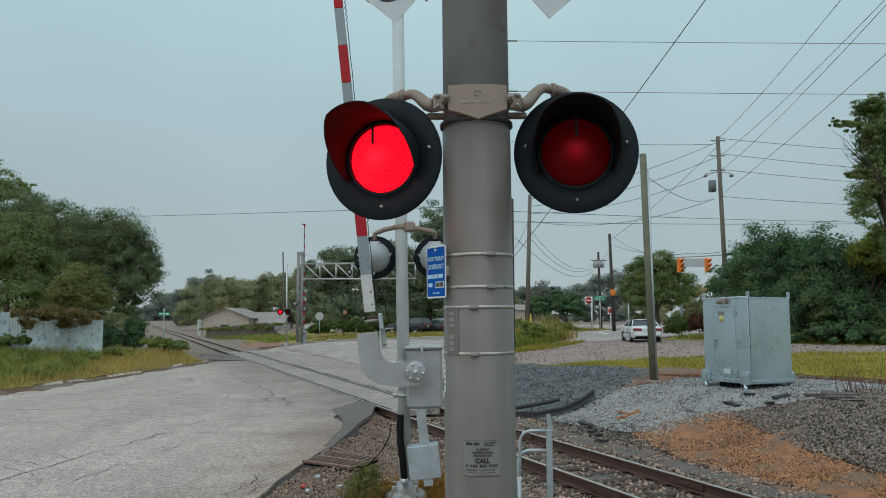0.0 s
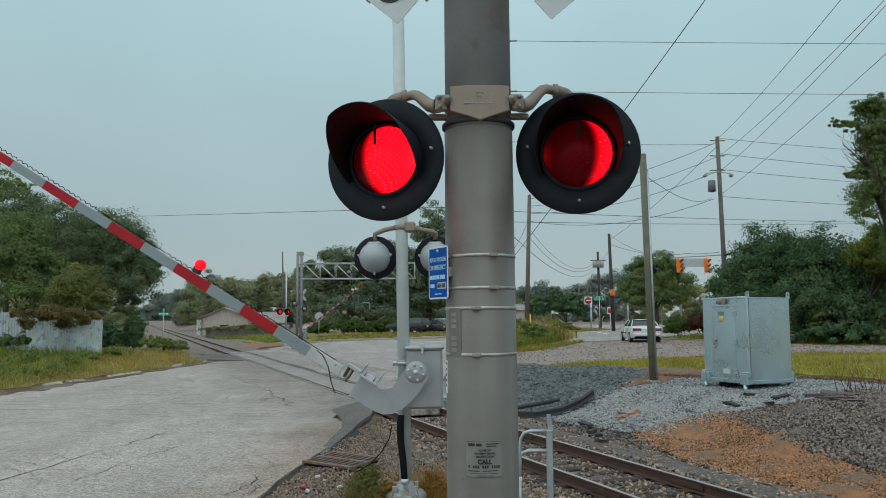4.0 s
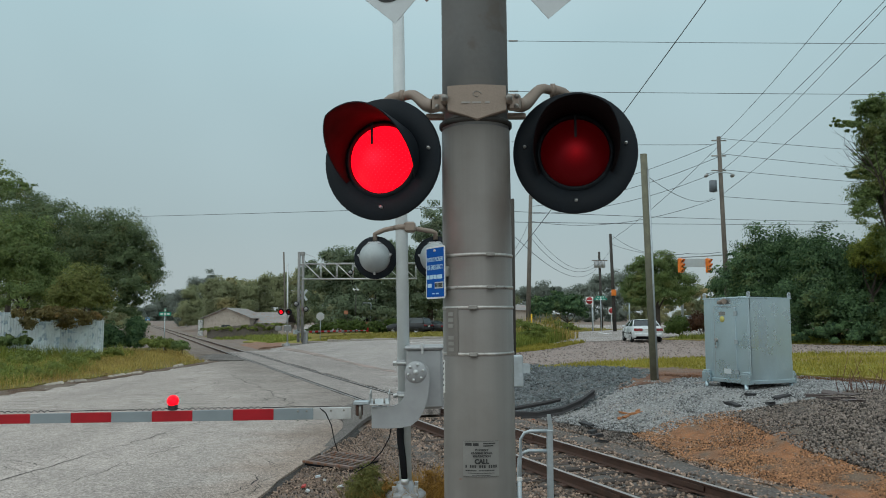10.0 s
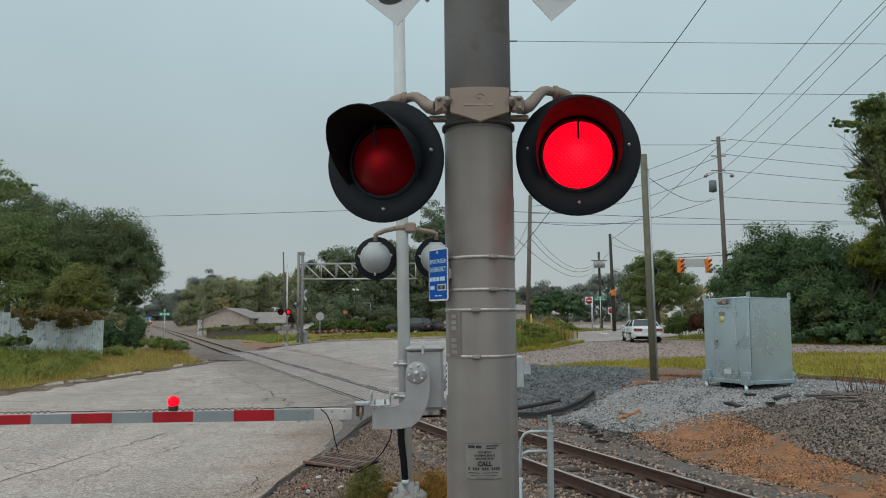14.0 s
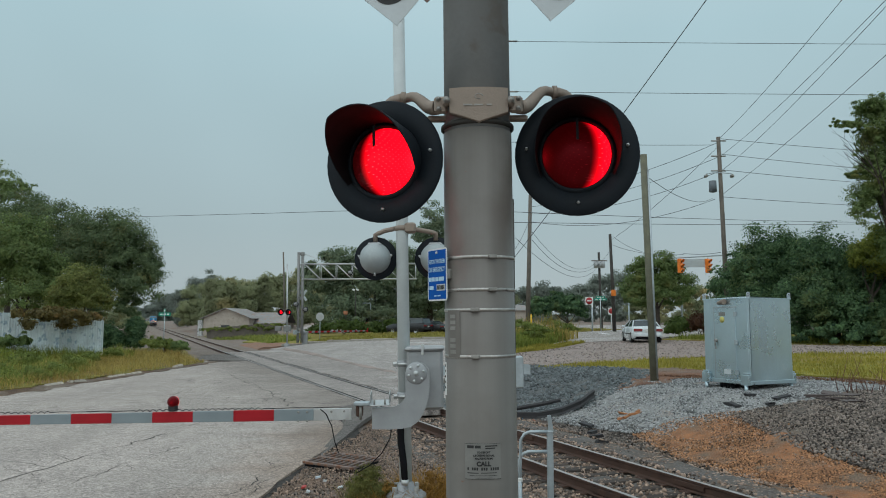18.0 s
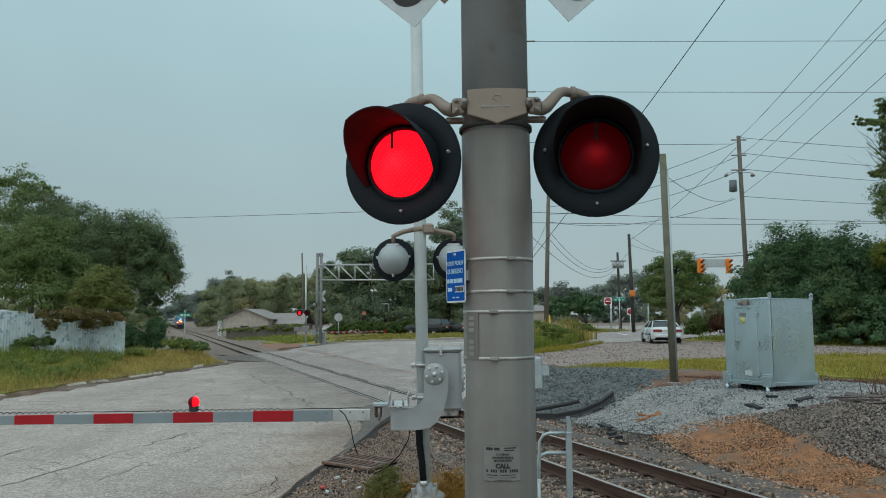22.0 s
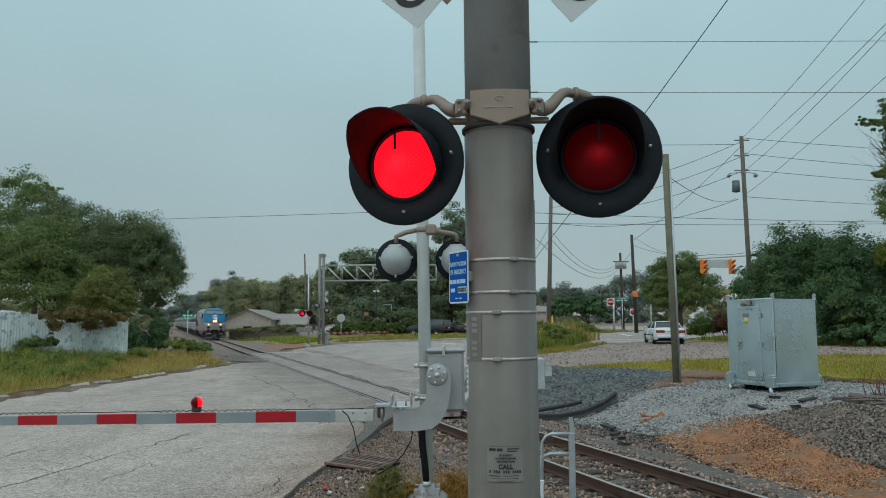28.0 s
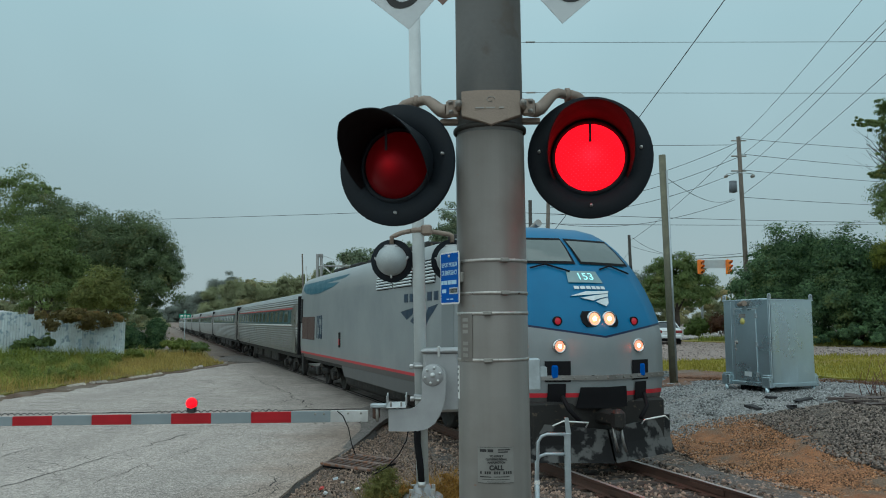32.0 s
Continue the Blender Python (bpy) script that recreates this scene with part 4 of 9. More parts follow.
stuff("bank_stones", np_mesh("bank_stones", *stones(26000, scatter_in([(6.6, 17.3), (8.4, 17.1), (10.3, 18.6), (12.0, 17.6), (11.0, 13), (9.2, 9.0), (7.6, 10.0), (7.2, 12.4), (6.7, 14.4)], 0.028), (0.02, 0.052), 5), plain("dark_bank_stone", (0.165, 0.134, 0.114), 0.85, 0, 0.3, 6, 60, 0.2, island=0.9)), "dark broken stones on the bank")
stuff("clay_stones", np_mesh("clay_stones", *stones(30000, scatter_in(grown(CLAY, 1.14), 0.010), (0.009, 0.03), 6), plain("clay_stone", (0.33, 0.165, 0.08), 0.85, 0, 0.35, 5, 60, 0.2, island=0.85)), "clay lumps and pebbles on the bank")


stuff("mixed_stones", np_mesh("mixed_stones", *stones(2600, scatter_in([(4.2, 16.6), (6.0, 14.2), (8.4, 10.2), (10.4, 12.0), (9.4, 15.5), (8.0, 17.2), (6.4, 17.6)], 0.012), (0.012, 0.038), 9), M_STONE_WARM), "dark stones washed over the clay")



def rim_place(poly, wide):
    def place(rs):
        i = rs.randint(0, len(poly))
        a, b = poly[i], poly[i - 1]
        t = rs.uniform(0, 1)
        x, y = a[0] + (b[0] - a[0]) * t + rs.normal() * wide, a[1] + (b[1] - a[1]) * t + rs.normal() * wide
        return x, y, ground_z(x, y) - 0.01
    return place


stuff("rim_gravel", np_mesh("rim_gravel", *stones(5000, rim_place(CLAY, 0.22), (0.02, 0.055), 10), M_STONE_WARM), "brown gravel along the clay's edge")
stuff("rim_gravel", np_mesh("rim_gravel", *stones(3000, rim_place(PALE, 0.2), (0.02, 0.05), 12), M_STONE), "grey gravel along the pad's edge")


def toe_place(rs):
    d = rs.uniform(1.6, 4.2)
    p = on_track(rs.uniform(-8, 17), d)
    return p.x, p.y, ground_z(p.x, p.y) - 0.03


stuff("toe_gravel", np_mesh("toe_gravel", *stones(15000, toe_place, (0.016, 0.05), 7), plain("dark_toe_stone", (0.15, 0.128, 0.114), 0.85, 0, 0.3, 6, 60, 0.2, island=0.8)), "dark grey gravel at the foot of the bank")

stuff("lane_gravel", np_mesh("lane_gravel", *stones(6000, scatter_in(LANE, 0.0), (0.03, 0.085), 8), plain("lane_stone", (0.29, 0.235, 0.21), 0.85, 0, 0.3, 6, 60, 0.2, island=0.5)), "pinkish loose gravel on the lane")
# ---------- placing by bearing ----------
PC, PS = math.cos(radians(5.49)), math.sin(radians(5.49))


def sight(u, v, dist):
    """The place dist metres ahead at the bearing u, v of the first camera's view."""
    a, b = (u - 784) / 1310, (441 - v) / 1310
    k = dist / (PC - b * PS)
    return Vector((a * k, dist, 2.43 + (PS + b * PC) * k))



# ---------- cracks in the street ----------
def on_street(u, v):
    """The place on the level street at the bearing u, v."""
    k = -2.43 / (PS + (441 - v) / 1310 * PC)
    return Vector(((u - 784) / 1310 * k, (PC - (441 - v) / 1310 * PS) * k))


CORNER = [on_street(u, v) for u, v in ((668, 714), (660, 733), (640, 746), (618, 766), (588, 791), (570, 806), (566, 800), (584, 779), (604, 760), (609, 748), (601, 736), (588, 726), (612, 718), (640, 709))]
solid("road_patch", patch([(p.x, p.y) for p in CORNER], 0.25, 0.006, 0.02, 0.10, height=lambda x, y: 0.0), M_ASPHALT_DARK, "dark newer asphalt along the road's corner beside the rail", kind="structure")
M_CRACK = plain("crack_shadow_dirt", (0.085, 0.077, 0.071), 0.95, 0, 0.3, 4, 40, 0.2, spec=0.05)
CRACK_SEED = random.Random(77)


def crack(way, width, forks=0.0):
    """A jagged open crack along a way of bearings, with short forks."""
    rnd = CRACK_SEED
    pts = []
    ends = [on_street(*p) for p in way]
    for a, b in zip(ends, ends[1:]):
        n = max(2, int((b - a).length / 0.16))
        t = (b - a).normalized()
        for j in range(n):
            w = 0.22 * noise.noise(Vector((a.x * 3 + j * 0.23, a.y, 5))) + 0.09 * noise.noise(Vector((a.x + j * 0.8, a.y, 9))) + rnd.uniform(-0.02, 0.02)
            pts.append(a.lerp(b, j / n) + Vector((-t.y, t.x)) * w)
    pts.append(ends[-1])
    runs = [(pts, width)]
    for i in range(2, len(pts) - 2):
        if rnd.random() < forks:
            d = (pts[i + 1] - pts[i]).normalized()
            p, run = pts[i], [pts[i]]
            turn = rnd.choice((-1, 1)) * rnd.uniform(0.5, 1.2)
            d = Vector((d.x * math.cos(turn) - d.y * math.sin(turn), d.x * math.sin(turn) + d.y * math.cos(turn)))
            for _ in range(rnd.randint(3, 9)):
                p = p + d * 0.14 + Vector((rnd.uniform(-0.05, 0.05), rnd.uniform(-0.05, 0.05)))
                run.append(p)
            runs.append((run, width * 0.55))
    sh = Shape()
    for run, w in runs:
        rows = []
        for i, p in enumerate(run):
            d = (run[min(i + 1, len(run) - 1)] - run[max(i - 1, 0)]).normalized()
            h = w * 0.30 * rnd.uniform(0.5, 1.2) * (0.35 if i in (0, len(run) - 1) else 1) * (0.25 + 1.5 * max(0.0, 0.4 + noise.noise(Vector((p.x * 1.1, p.y * 1.1, 4)))))
            rows.append([Vector((p.x - d.y * h, p.y + d.x * h, 0.0045)), Vector((p.x + d.y * h, p.y - d.x * h, 0.0045))])
        sh.grid(rows, False)
    solid("road_crack", sh, M_CRACK, "jagged dark crack in the old asphalt", kind="structure")


for way, wide, forks in (
        (((-60, 868), (10, 849), (60, 833), (124, 815), (174, 801), (238, 783), (307, 761), (352, 746)), 0.040, 0.10),
        (((40, 882), (110, 857), (169, 838), (228, 818), (278, 801), (327, 788)), 0.024, 0.08),
        (((-70, 818), (-39, 808), (10, 793), (60, 786), (124, 771)), 0.030, 0.10),
        (((-60, 794), (0, 773), (60, 768), (130, 758), (190, 752)), 0.022, 0.06),
        (((392, 877), (426, 862), (476, 838), (506, 823), (535, 825)), 0.036, 0.4),
        (((436, 870), (466, 857), (496, 843), (530, 828)), 0.028, 0.4),
        (((428, 881), (440, 868), (452, 860)), 0.03, 0.1),
        (((431, 807), (473, 800)), 0.016, 0.0),
        (((436, 809), (470, 804)), 0.012, 0.0),
        (((406, 662), (431, 674), (461, 684), (486, 699), (520, 719)), 0.075, 0.06),
        (((456, 714), (491, 701)), 0.05, 0.0),
        (((396, 714), (407, 701)), 0.035, 0.0),
        (((332, 669), (347, 679)), 0.04, 0.0),
        (((110, 711), (184, 706), (258, 697), (308, 689)), 0.05, 0.05),
        (((160, 706), (208, 694), (268, 684), (300, 680)), 0.045, 0.05),
        (((278, 714), (337, 699), (367, 694)), 0.045, 0.04),
        (((238, 679), (298, 674), (347, 669)), 0.05, 0.03),
        (((60, 722), (150, 716), (230, 711)), 0.04, 0.05),
        (((20, 735), (110, 725), (180, 722)), 0.03, 0.05),
        (((300, 699), (350, 684), (392, 676)), 0.045, 0.03),
        (((174, 801), (199, 813), (238, 833), (258, 832)), 0.018, 0.08),
        (((124, 815), (114, 805), (60, 803)), 0.018, 0.08),
        (((228, 818), (258, 813), (307, 788)), 0.014, 0.05),
        (((60, 833), (77, 853), (70, 865)), 0.016, 0.05)):
    crack(way, wide, forks)

def on_apron(u, v):
    """The place on the far apron, a hand above the street, at the bearing u, v."""
    k = (0.036 - 2.43) / (PS + (441 - v) / 1310 * PC)
    return ((u - 784) / 1310 * k, (PC - (441 - v) / 1310 * PS) * k)


M_JOINT = soil("crumbled_red_joint", (0.29, 0.22, 0.195), (0.42, 0.335, 0.30), (0.24, 0.20, 0.18), 3.0, 0.6, (0.40, 0.33, 0.30), 20)
JOINT = [on_apron(u, v) for u, v in ((500, 620), (540, 627.5), (590, 638.5), (640, 650.5), (704, 663), (702, 660.5), (640, 647.5), (590, 636), (545, 625), (505, 618))]
solid("street_joint", patch(JOINT, 0.35, 0.040, 0.06, 0.02, height=lambda x, y: max(0.0, ground_z(x, y))), M_JOINT, "crumbled reddish joint across the street", kind="structure")

# ---------- words and bars ----------
def words(text, size, m, parent, material, label="", align="CENTER", name="lettering", bold=0.0):
    cu = bpy.data.curves.new(name, "FONT")
    cu.body, cu.size, cu.align_x, cu.align_y = text, size, align, "CENTER"
    cu.extrude = size * 0.01
    cu.offset = size * bold
    tmp = bpy.data.objects.new(name, cu)
    scene.collection.objects.link(tmp)
    bpy.context.view_layer.update()
    me = bpy.data.meshes.new_from_object(tmp.evaluated_get(bpy.context.evaluated_depsgraph_get()))
    bpy.data.objects.remove(tmp)
    me.materials.clear()
    me.materials.append(material)
    ob = part(name, me, None, parent, label)
    ob.matrix_basis = m
    return ob


# ---------- flashing lamps ----------
PERIOD, TO_RIGHT, TO_LEFT = 1.2085, 0.42, 1.05   # when the light passes from one lamp to the other
FLASHERS = []                                    # (drum, its pose when lit, lit in the left phase, lag)


def arc_shell(r0, r1, l0, l1, start, end, sides, drop=0.0):
    """A visor: part of a tube, longer on top, with thickness."""
    sh = Shape()
    rows_out, rows_in = [], []
    for k in range(sides + 1):
        a = radians(start + (end - start) * k / sides)
        long = l0 + (l1 - l0) * min(1.0, max(0.0, (math.sin(a) + 0.55) / 1.3))
        for rows, dr in ((rows_out, 0.0), (rows_in, -0.004)):
            rows.append([Vector(((r0 + dr) * math.cos(a), 0.0, (r0 + dr) * math.sin(a))), Vector(((r0 * 0.5 + r1 * 0.5 + dr) * math.cos(a), -long * 0.55, (r0 * 0.5 + r1 * 0.5 + dr) * math.sin(a) - drop * 0.4)), Vector(((r1 + dr) * math.cos(a), -long, (r1 + dr) * math.sin(a) - drop))])
    sh.grid(rows_out)
    sh.slot = 1
    sh.grid([r[::-1] for r in rows_in])
    sh.slot = 0
    sh.add([p for k in range(sides + 1) for p in (rows_out[k][2], rows_in[k][2])], [(2 * k, 2 * k + 1, 2 * k + 3, 2 * k + 2) for k in range(sides)])
    return sh


def flasher(parent, m, phase, size=1.0, lag=0.0, detail=True, dome=M_BLACK, visor=0.30):
    """A crossing lamp that looks along -y of m: background disc, visor, housing, turning drum. Returns the disc."""
    q = size
    face = Matrix.Rotation(radians(90), 4, "X")        # z of a lathe turned to look along -y
    disc = part("background_disc", Shape().lathe([(0.150 * q, -0.010), (0.158 * q, 0.004), (0.249 * q, 0.012), (0.254 * q, 0.006), (0.254 * q, -0.004), (0.246 * q, -0.010), (0.150 * q, -0.014)], face, 48 if detail else 24), M_BLACK, parent, "round black background disc")
    disc.matrix_basis = m
    part("housing", Shape().lathe([(0.182 * q * math.sin(a), -0.05 * q - 0.182 * q * math.cos(a)) for a in (radians(6 * i) for i in range(17))], face, 32 if detail else 16), dome, disc)
    part("bezel", Shape().lathe([(0.140 * q, -0.004), (0.143 * q, 0.014), (0.152 * q, 0.016), (0.160 * q, 0.006)], face, 40 if detail else 16), M_BLACK, disc)
    if visor:
        part("visor", arc_shell(0.163 * q, 0.172 * q, 0.02 * q, visor * q, -30, 210, 40 if detail else 16, 0.012 * q), [M_BLACK, M_VISOR_IN], disc, "black hood over the lens")
    if detail:
        for x, z in ((-0.205, 0.03), (0.205, 0.03), (0.0, -0.20)):
            part("screw", Shape().lathe([(0.0, 0.026), (0.006, 0.024), (0.007, 0.010)], Matrix.Translation((x * q, 0, z * q)) @ face, 8), M_ALU, disc)
        # added thin black bar imitates the visor slot's dark reflection on the lens
        part("lens_reflection_bar", Shape().box((0.0, -0.112 * q, 0.082 * q), (0.010, 0.004, 0.088)), M_BLACK, disc)
    ball = Shape().lathe([(0.150 * q * math.sin(a), -0.150 * q * math.cos(a)) for a in (math.pi * i / 24 for i in range(25))], None, 48 if detail else 20)
    drum = part("lens", ball, M_DRUM, disc, "red lens with rows of small prisms")
    lit = Matrix.Translation((0, 0.055 * q, 0)) @ Matrix.Rotation(radians(-90), 4, "Z")
    drum.matrix_basis = lit
    FLASHERS.append((drum, lit, phase, lag))
    return disc


# ---------- the tall signal mast ----------
MX, MY = 0.169, 3.0
mast = thing("crossing_signal_mast", "tall grey aluminium crossing signal mast with twin red flashing lamps", "crossing signal", Matrix.Translation((MX, MY, 0)) @ Matrix.Rotation(radians(-0.51), 4, "Y"))
def mast_place(px, py, dist):
    """A place on the mast's side of the scene, by bearing and height."""
    return mast.matrix_basis.inverted() @ sight(px, py, dist)


zl = ground_z(MX, MY) - 0.05
R_UP, R_LOW = 0.1365, 0.140
part("upper_tube", Shape().tube([(0, 0, 3.2), (0, 0, 6.2)], R_UP, 40), M_TUBE, mast)
part("lower_tube", Shape().tube([(0, 0, zl), (0, 0, 3.2)], [R_LOW + 0.004, R_LOW], 40), M_MAST, mast)


zb = mast_place(845, 174.5, 2.86).z
# casting: shield plate in front, arms to both sides
shield = Shape()
cols = 14
rows = []
for k in range(cols + 1):
    x = -0.116 + 0.232 * k / cols
    low = -0.050 - 0.042 * (1 - abs(x) / 0.116)
    y = -(R_LOW + 0.018) + 1.3 * x * x
    rows.append([Vector((x, y + 0.03, 0.056)), Vector((x, y, 0.050)), Vector((x, y, low + 0.004)), Vector((x, y + 0.004, low)), Vector((x, y + 0.03, low))])
shield.grid([[p + Vector((0, 0, zb)) for p in r] for r in rows], False)
shield.add([p + Vector((0, 0, zb)) for p in rows[0]], [(0, 1, 2, 3, 4)])
shield.add([p + Vector((0, 0, zb)) for p in rows[-1]], [(4, 3, 2, 1, 0)])
sp = part("shield_plate", shield, M_BRACKET, mast, "tan weathered cast shield plate")
for k, w in enumerate((0.036, 0.036, 0.02)):
    part("cast_bar", Shape().box((-0.044 + 0.042 * k, -0.1585, zb - 0.022), (w, 0.002, 0.006)), M_BOLT, sp)
ring = [Matrix.Translation((0, -0.159, zb + 0.012)) @ Matrix.Rotation(radians(90), 4, "X") @ Vector((0.016 * math.cos(a), 0.010 * math.sin(a), 0)) for a in (2 * math.pi * i / 14 for i in range(12))]
part("cast_emblem", Shape().tube(ring, 0.0016, 6), M_BOLT, sp)
part("clamp_strap", Shape().lathe([(R_LOW + 0.001, zb - 0.092), (R_LOW + 0.010, zb - 0.087), (R_LOW + 0.010, zb - 0.073), (R_LOW + 0.001, zb - 0.068)], None, 40), M_STRAP, mast)


L_C, R_C = mast_place(679, 283, 3.0), mast_place(1020, 271, 3.0)
for c, sx in ((L_C, -1), (R_C, 1)):
    top = Vector((c.x + (0.035 if sx < 0 else -0.035), c.y + 0.14, c.z + 0.280))
    p_in, p_out = Vector((sx * 0.165, -0.075, zb - 0.008)), Vector((top.x - sx * 0.045, top.y - 0.10, top.z - 0.004))
    path = [p_in.lerp(p_out, k / 8) + Vector((0, 0, (p_out.z - p_in.z) * (step(0.1, 0.75, k / 8) - k / 8))) for k in range(9)]
    arm = part("lamp_arm", Shape().tube(path, [0.030, 0.029, 0.027, 0.025, 0.023, 0.021, 0.020, 0.019, 0.019], 18), M_BRACKET, mast, "bent tan pipe arm of the lamp")
    ear = Shape().box((sx * 0.150, -0.105, zb - 0.008), (0.055, 0.022, 0.070), None, 0.009)
    ear.box((sx * 0.128, -0.125, zb - 0.002), (0.030, 0.05, 0.040), None, 0.010)
    part("lug", ear, M_BRACKET, arm)
    part("support_bar", Shape().box((sx * 0.15, -0.03, zb - 0.044), (0.11, 0.03, 0.024), None, 0.005), M_BRACKET, arm, "flat tan bar behind the arm")
    q0 = path[-1]
    bend = [q0 + Vector((sx * 0.012 * k, 0.004 * k, 0)) for k in range(2)]
    bend += [q0 + Vector((sx * (0.03 + 0.045 * math.sin(radians(a))), 0.02 + 0.02 * math.sin(radians(a)), 0.045 * (math.cos(radians(a)) - 1))) for a in (0, 22, 45, 68, 90)]
    bend.append(bend[-1] + Vector((0, 0.0, -0.04)))
    part("elbow", Shape().tube(bend, 0.024, 18), M_BRACKET, arm, "cast pipe elbow")
    part("coupling", Shape().lathe([(0.020, -0.011), (0.029, -0.009), (0.029, 0.009), (0.020, 0.011)], Matrix.Translation(q0) @ Matrix.Rotation(radians(90), 4, "Y"), 20), M_BRACKET, arm)
    for bx, bz, rr, by in ((0.127, 0.0, 0.011, -0.150), (0.160, 0.014, 0.008, -0.117), (0.158, -0.026, 0.008, -0.117)):
        part("bolt", Shape().lathe([(0, 0.012), (rr * 0.85, 0.011), (rr, 0.004), (rr * 1.25, 0.003), (rr * 1.25, 0.0)], Matrix.Translation((sx * bx, by, zb + bz)) @ Matrix.Rotation(radians(90), 4, "X"), 10), M_BOLT, arm)
    flasher(mast, Matrix.Translation(c) @ Matrix.Rotation(radians(-17 if sx < 0 else -8), 4, "Z"), sx < 0, visor=0.30)

# steel bands, their clips, the numbered plate and the labels
for y in (451, 509, 545, 628):
    z = mast_place(845, y, 2.87).z
    band = part("steel_band", Shape().lathe([(R_LOW + 0.002, z - 0.006), (R_LOW + 0.0035, z - 0.005), (R_LOW + 0.0035, z + 0.005), (R_LOW + 0.002, z + 0.006)], None, 48), M_STEEL_BAND, mast)
    a = radians(-72 if y < 520 else -100)
    part("band_clip", Shape().box(((R_LOW + 0.008) * math.cos(a), (R_LOW + 0.008) * math.sin(a), z), (0.035, 0.012, 0.016), Matrix.Rotation(a + radians(90), 3, "Z"), 0.003), M_BOLT, band)


def curved_plate(a0, a1, z0, z1, r, t=0.003):
    sh = Shape()
    rows = []
    for k in range(9):
        a = radians(a0 + (a1 - a0) * k / 8)
        rows.append([Vector((rr * math.cos(a), rr * math.sin(a), z)) for rr, z in ((r, z0), (r + t, z0), (r + t, z1), (r, z1))])
    sh.grid([r[1:3] for r in rows])
    sh.grid([r[:2] for r in rows], False)
    sh.grid([r[2:] for r in rows], False)
    sh.add(rows[0], [(0, 1, 2, 3)])
    sh.add(rows[-1], [(3, 2, 1, 0)])
    return sh


def mast_z(y):
    return mast_place(845, y, 2.86).z


plate = part("number_plate", curved_plate(-153, -126, mast_z(630), mast_z(545), R_LOW + 0.001), M_MAST, mast, "grey aluminium plate with embossed marks")
for k in range(7):
    if k == 3:
        continue
    z0 = mast_z(553 + 10.6 * k)
    part("embossed_bar", curved_plate(-146, -134, z0 - 0.014, z0, R_LOW + 0.004, 0.002), M_BOLT, plate)
sticker = part("asset_label", curved_plate(-172, -163, mast_z(700), mast_z(640), R_LOW + 0.001), M_WHITE, mast, "white strip with dark marks")
for k in range(5):
    part("printed_bar", curved_plate(-170, -165, mast_z(648 + 10 * k), mast_z(644 + 10 * k), R_LOW + 0.004, 0.0006), M_INK, sticker)
lab = part("notice_label", curved_plate(-119, -63, mast_z(845), mast_z(781), R_LOW + 0.003, 0.0012), M_LABEL, mast, "faded notice with black printing")
rnd = random.Random(8)
LR = R_LOW + 0.0047


def notice_bar(y, a0, a1, h):
    part("printed_bar", curved_plate(-91 + (a0 + 90) * 1.72, -91 + (a1 + 90) * 1.72, mast_z(y + h), mast_z(y), LR, 0.0004), M_INK, lab)


for y, a0, a1, h in ((785, -104, -98, 5), (785, -97, -92, 5), (785, -88, -77, 2), (789, -88, -79, 2), (833, -104, -94, 1.6), (833, -92, -78, 1.2), (838, -102, -78, 0.8), (842, -98, -82, 0.8), (781.6, -106.2, -73.8, 0.5), (844.4, -106.2, -73.8, 0.5)) + tuple((824, -104 + 2.05 * k, -102.6 + 2.05 * k, 5) for k in range(14) if k not in (1, 5, 9)):
    notice_bar(y, a0, a1, h)
for y, text, size in ((796, "TO REPORT", 0.0095), (801.5, "CROSSING SIGNAL", 0.0095), (807, "MALFUNCTION", 0.0095), (816.5, "CALL", 0.023)):
    words(text, size, Matrix.Translation((0.0, -(LR + 0.0035), mast_z(y + 1))) @ Matrix.Rotation(radians(90), 4, "X"), lab, M_INK, bold=0.055)

# blue notice on a bracket at the mast's side
sgn = part("notice_sign", Shape().prism([(x, z) for x, z in ((-0.070, -0.097), (-0.062, -0.105), (0.062, -0.105), (0.070, -0.097), (0.070, 0.097), (0.062, 0.105), (-0.062, 0.105), (-0.070, 0.097))], Matrix.Rotation(radians(90), 4, "X"), 0.003), M_WHITE, mast, "blue emergency notice sign with white border")
sgn.matrix_basis = Matrix.Translation(mast_place(774, 483, 2.97)) @ Matrix.Rotation(radians(-57), 4, "Z")
part("blue_face", Shape().prism([(-0.0645, -0.0985), (0.0645, -0.0985), (0.0645, 0.0985), (-0.0645, 0.0985)], Matrix.Translation((0, -0.0032, 0)) @ Matrix.Rotation(radians(90), 4, "X"), 0.0008), M_BLUE_SIGN, sgn)
UPR = Matrix.Rotation(radians(90), 4, "X")
M_SIGN_PRINT = plain("pale_blue_print", (0.42, 0.62, 0.76), 0.5)
for z, t, sz in ((0.052, "REPORT PROBLEM", 0.0150), (0.020, "OR EMERGENCY", 0.0165)):
    o = words(t, sz, Matrix.Translation((0, -0.0048, z)) @ UPR @ Matrix.Diagonal((0.95, 1.6, 1, 1)), sgn, M_SIGN_PRINT, bold=0.02)
for x0, z0, w, h in ((-0.052, -0.018, 0.016, 0.022), (-0.028, -0.018, 0.024, 0.022), (0.0, -0.018, 0.022, 0.022), (0.034, -0.018, 0.036, 0.022), (-0.04, -0.052, 0.03, 0.02), (-0.012, -0.085, 0.018, 0.006), (0.016, -0.085, 0.022, 0.006)):
    part("printed_bar", Shape().box((x0, -0.0048, z0), (w, 0.001, h * 0.75)), M_SIGN_PRINT, sgn)
